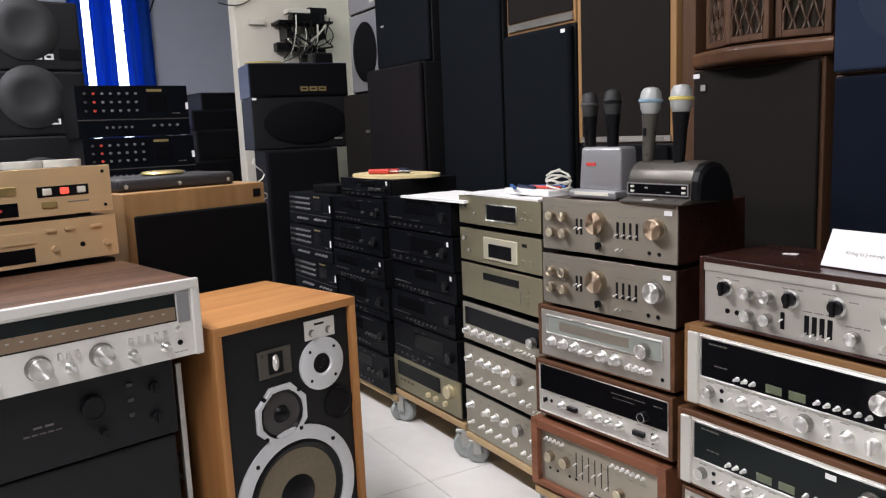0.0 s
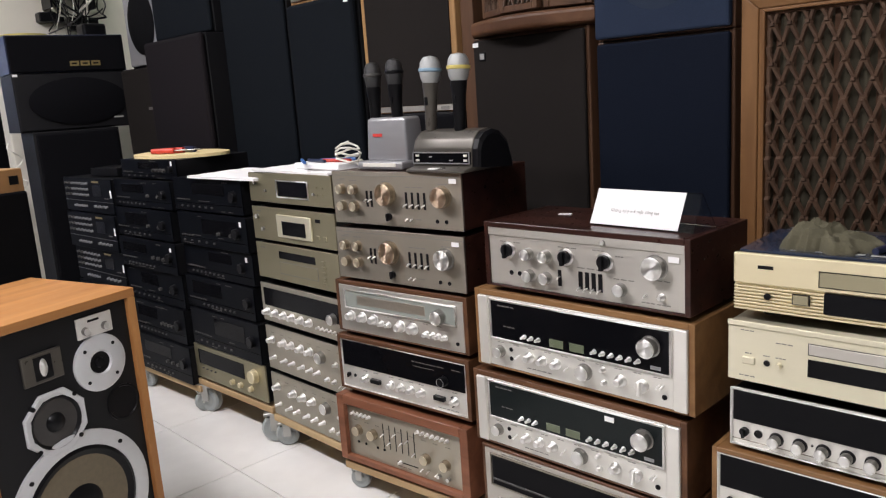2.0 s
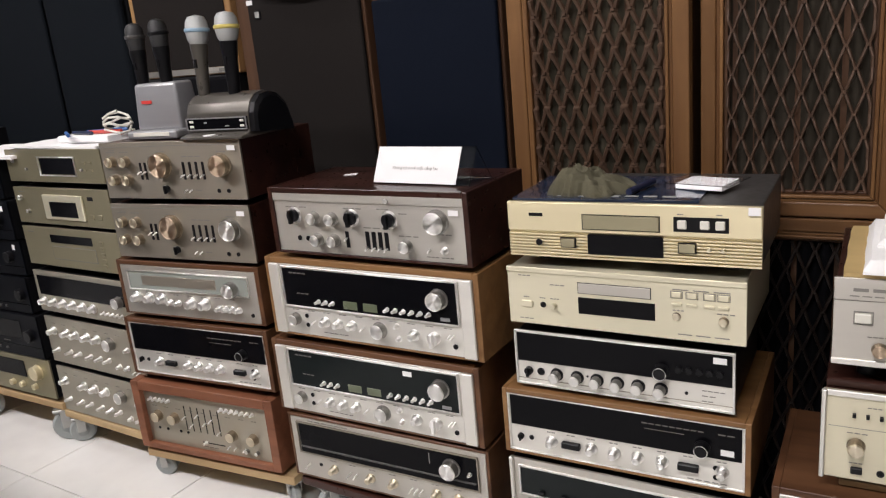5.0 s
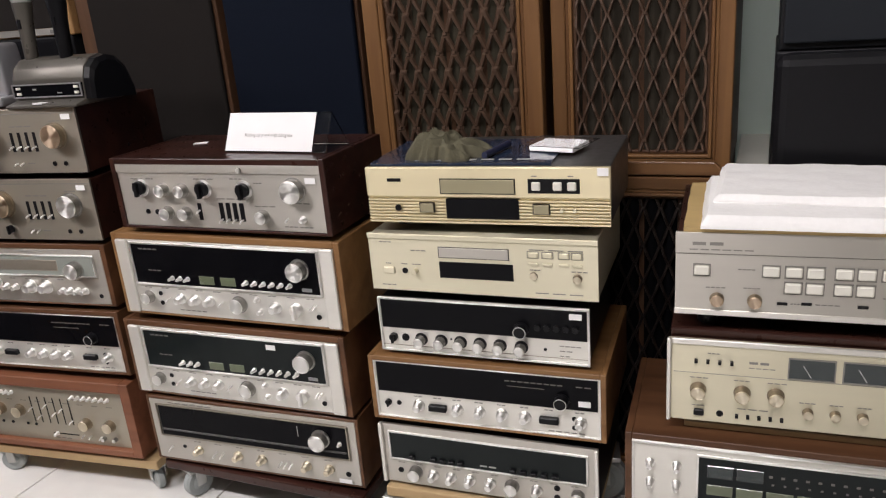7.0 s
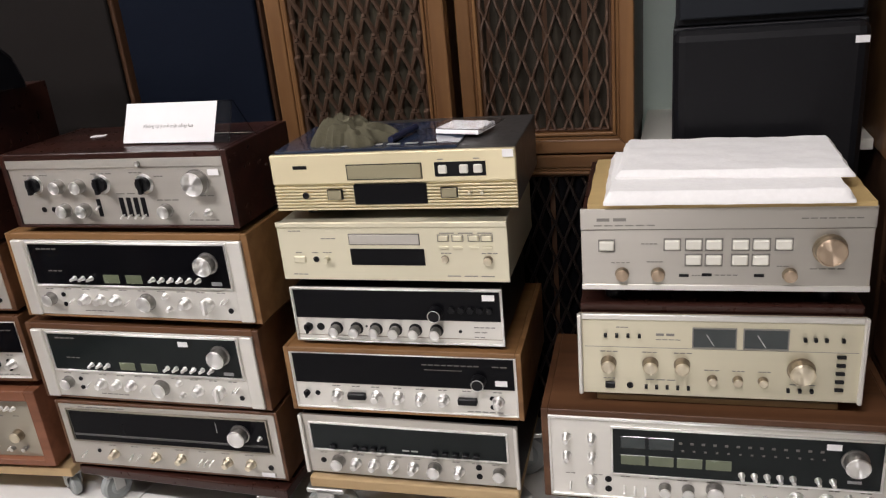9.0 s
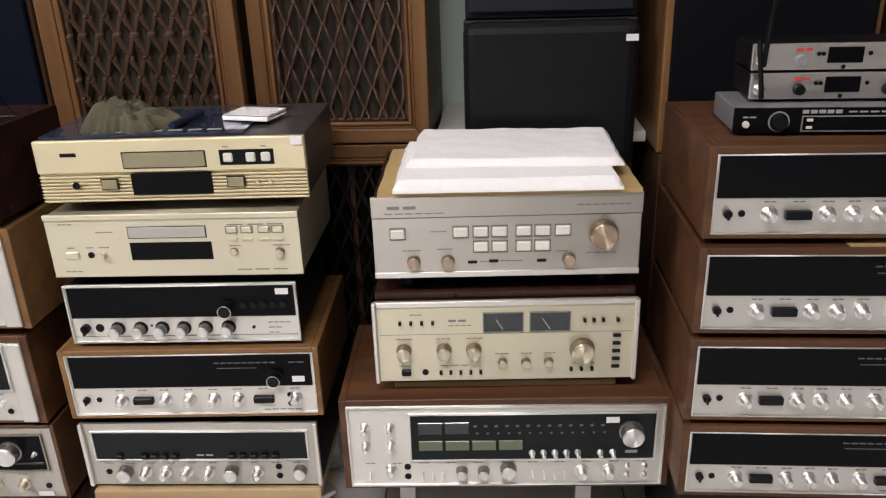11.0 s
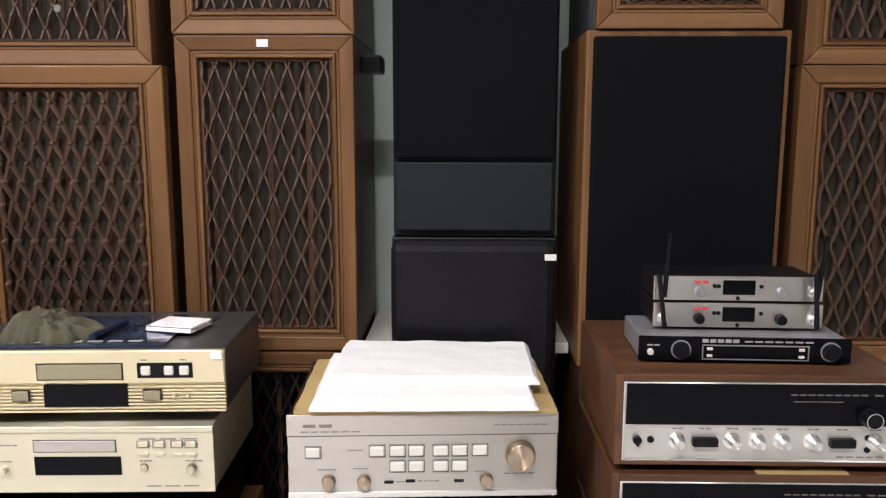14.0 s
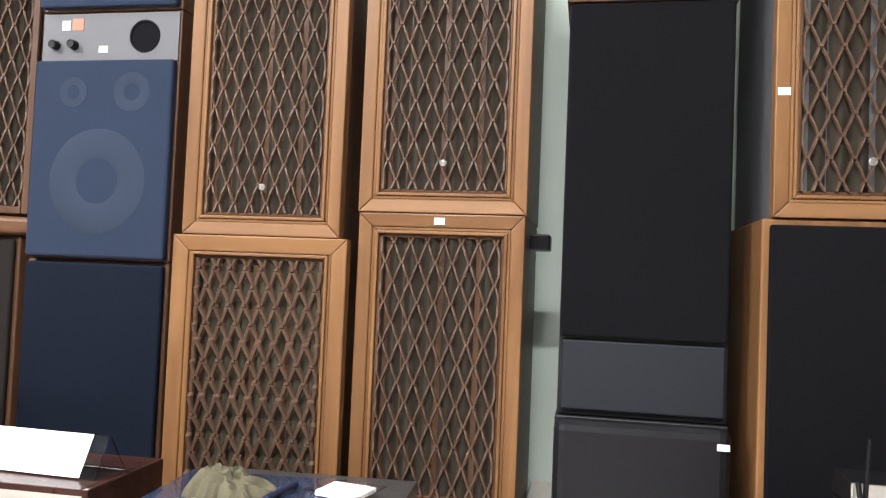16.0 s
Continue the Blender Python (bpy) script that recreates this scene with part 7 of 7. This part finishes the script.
for u in (-0.15, 0.0, 0.15):
    part("stud", lathe([(0.006, 0), (0.005, 0.003), (0, 0.004)], 14), CHROME, case, at=(u, 0.0, 0.014), smooth=True)
solid("brass_disc", lathe([(0.0, 0), (0.055, 0), (0.06, 0.004), (0.055, 0.010), (0.03, 0.012), (0, 0.012)], 30, "z"), BRASS, "flat brass-coloured disc on a leatherette case", "disc", pose(0.575, 2.27, 1.0355), smooth=True)
crumple = [(0.02 * math.sin(a * 1.1), 0.015 * math.cos(a * 1.7), 0.012 * a - 0.06) for a in range(12)]
solid("loose_wires", sweep(crumple, 0.0018, 6), OFFWHITE, "thin loose wires hanging beside a loudspeaker", "wires", pose(0.866, 2.30, 0.99), smooth=True)

# mixers, karaoke loudspeakers and gear at the back
m0 = thing("black_cabinet", pose(0.74, 3.62, 0.0, 0, 0, 6), "black cabinet under karaoke mixers", "cabinet")
part("body", boxes((-0.23, 0, 0, 0.23, 0.34, 0.747), bevel=0.004), BLACKVINYL, m0)
mixer(pose(0.735, 3.60, 0.748, 0, 0, 6), 0.475, 0.20, 1)
mixer(pose(0.735, 3.60, 0.949, 0, 0, 6), 0.475, 0.208, 3)
mixer(pose(0.725, 3.60, 1.158, 0, 0, 6), 0.475, 0.222, 3)


def karaoke_box(z, h):
    ob = thing("karaoke_loudspeaker", pose(0.34, 4.2, z, 0, 0, 10), "black karaoke loudspeaker with round wire grille and pale badge", "loudspeaker", "karaoke loudspeakers")
    part("cabinet", boxes((-0.27, 0, 0, 0.27, 0.3, h), bevel=0.012), BLACKVINYL, ob)
    part("grille", lathe([(0.15, 0), (0.15, 0.006), (0.125, 0.020), (0.08, 0.026), (0.06, 0.018), (0, 0.022)], 36), MESHDARK, ob, "round dark wire grille", at=(0.02, 0, h * 0.60), smooth=True)
    part("port", boxes((0.16, -0.002, 0.05, 0.26, 0.004, 0.11), bevel=0.003), BLACKPL, ob)
    for k in range(3):
        u = -0.01 + k * 0.052
        part("badge", boxes((u, -0.004, 0.052, u + 0.042, -0.0003, 0.060), (u, -0.004, 0.072, u + 0.042, -0.0003, 0.080), (u, -0.004, 0.060, u + 0.010, -0.0003, 0.072), (u + 0.032, -0.004, 0.060, u + 0.042, -0.0003, 0.072)), WHITEPAPER, ob, "pale badge")
    return ob


karaoke_box(0.0, 0.555)
karaoke_box(0.556, 0.628)
karaoke_box(1.185, 0.31)
karaoke_box(1.496, 0.33)
z = 0.0
for k, (w, h) in enumerate(((0.5, 0.42), (0.46, 0.30), (0.48, 0.26), (0.40, 0.22), (0.38, 0.14), (0.30, 0.12))):
    cloth_speaker(pose(1.60 + 0.03 * (k % 2), 5.6, z, 0, 0, 4 * (k % 3)), w, h, 0.3, CHARCLOTH if k % 2 else BLACKCLOTH, "black audio box stacked at the back wall", BLACKVINYL, 0.01, 0.008, 0.004, name="audio_box")
    z += h + 0.001

# shelf with network gear on the pillar
PX, PYF = 1.88, 4.62
sh = thing("wall_shelf", pose(PX, PYF, 1.80), "small dark wall shelf on a cream pillar", "shelf")
part("plate", boxes((-0.17, -0.16, 0, 0.17, -0.001, 0.014), bevel=0.002), BLACKPL, sh)
part("bracket", boxes((-0.12, -0.14, -0.09, -0.11, -0.001, -0.0005)), BLACKPL, sh)
part("bracket", boxes((0.11, -0.14, -0.09, 0.12, -0.001, -0.0005)), BLACKPL, sh)
solid("network_router", boxes((-0.10, -0.10, 0, 0.10, 0.0, 0.045), bevel=0.006), BLACKPL, "black network box on a wall shelf", "router", pose(PX + 0.03, PYF - 0.03, 1.8145))
solid("network_switch", boxes((-0.07, -0.09, 0, 0.07, 0.0, 0.026), bevel=0.004), OFFWHITE, "white network switch on a black box", "network switch", pose(PX - 0.03, PYF - 0.04, 1.86))
solid("wall_clip", boxes((-0.05, -0.02, 0, 0.05, -0.001, 0.035), bevel=0.004), OFFWHITE, "white cable box on a pillar", "cable box", pose(1.62, PYF, 1.80))
solid("desk_camera", boxes((-0.06, -0.05, 0, 0.06, 0.05, 0.07), bevel=0.012), BLACKPL, "small black camera-like device on a loudspeaker", "device", pose(1.84, 4.18, 1.5215))
for dx, dz, w, h in ((-0.10, -0.155, 0.13, 0.05), (0.07, -0.20, 0.16, 0.07), (0.10, 0.052, 0.12, 0.04)):
    solid("power_adapter", boxes((-w / 2, -0.07, 0, w / 2, -0.001, h), bevel=0.006), BLACKPL, "black power adapter box fixed to a cream pillar", "power adapter", pose(PX + dx, PYF - (0.03 if dz > 0 else 0), 1.80 + dz + (0.0095 if dz > 0 else 0)), "pillar adapters")
rng = random.Random(4)
for k in range(22):
    x0, z0 = rng.uniform(-0.16, 0.16), rng.uniform(-0.02, 0.06)
    x1, z1 = rng.uniform(-0.14, 0.2), rng.uniform(-0.30, -0.08)
    sag = rng.uniform(0.03, 0.10)
    pts = [(x0 + (x1 - x0) * s / 10, -0.12 - 0.05 * math.sin(s * 0.6 + k), z0 + (z1 - z0) * s / 10 - sag * math.sin(math.pi * s / 10)) for s in range(11)]
    solid("network_cable", sweep(pts, rng.choice((0.003, 0.004, 0.006)), 6), rng.choice((BLACKPL, BLACKPL, GREYPL, OFFWHITE)), "tangled cable hanging from a wall shelf", "cable", pose(PX, PYF, 1.80), "shelf cables", smooth=True)
pts = [(1.10 + 0.03 * s, 6.19, 1.95 + 0.03 * math.sin(s * 0.8) + 0.012 * s * s * 0.3) for s in range(13)]
solid("wall_cable", sweep(pts, 0.006, 6), BLACKPL, "thin dark cable along a blue-grey wall", "cable", smooth=True)
pts = [(1.40 + 0.03 * s, PYF - 0.012, 1.92 - 0.05 * math.sin(math.pi * s / 9) + 0.01 * s) for s in range(10)]
solid("wall_cable", sweep(pts, 0.004, 6), GREYPL, "thin grey cable across a cream pillar", "cable", smooth=True)

# white cords between the stacks
solid("white_cord", sweep([(1.60, 0.575, 0.46), (1.66, 0.60, 0.475), (1.72, 0.565, 0.50), (1.78, 0.57, 0.47)], 0.004, 8), OFFWHITE, "white cord lying between receivers", "cable", smooth=True)

# ---- floor tiles, half a metre square ----
TS = 0.5
tile_me = mesh_of(boxes((-TS / 2 + 0.0015, -TS / 2 + 0.0015, -0.006, TS / 2 - 0.0015, TS / 2 - 0.0015, 0.0), bevel=0.0008, seg=1), TILE, "tile")
floor_ob = bpy.data.objects["floor"]
near, far = [], []
for i in range(-9, 10):
    for j in range(-15, 9):
        cx, cy = 1.27 + TS * (i + 0.5), 2.03 + TS * (j + 0.5)
        if -3.0 < cx < 6.0 and -5.0 < cy < 6.2:
            (near if -1.0 < cx < 3.6 and -4.0 < cy < 5.0 else far).append((cx, cy))
for cx, cy in near:
    part("tile", tile_me, TILE, floor_ob, at=(cx, cy, 0))
fb = bmesh.new()
for cx, cy in far:
    bmesh.ops.create_cube(fb, size=1.0, matrix=Matrix.Translation((cx, cy, -0.003)) @ Matrix.Diagonal((TS - 0.003, TS - 0.003, 0.006, 1)))
tagged(part("tile_field", fb, TILE, floor_ob), kind="stuff")
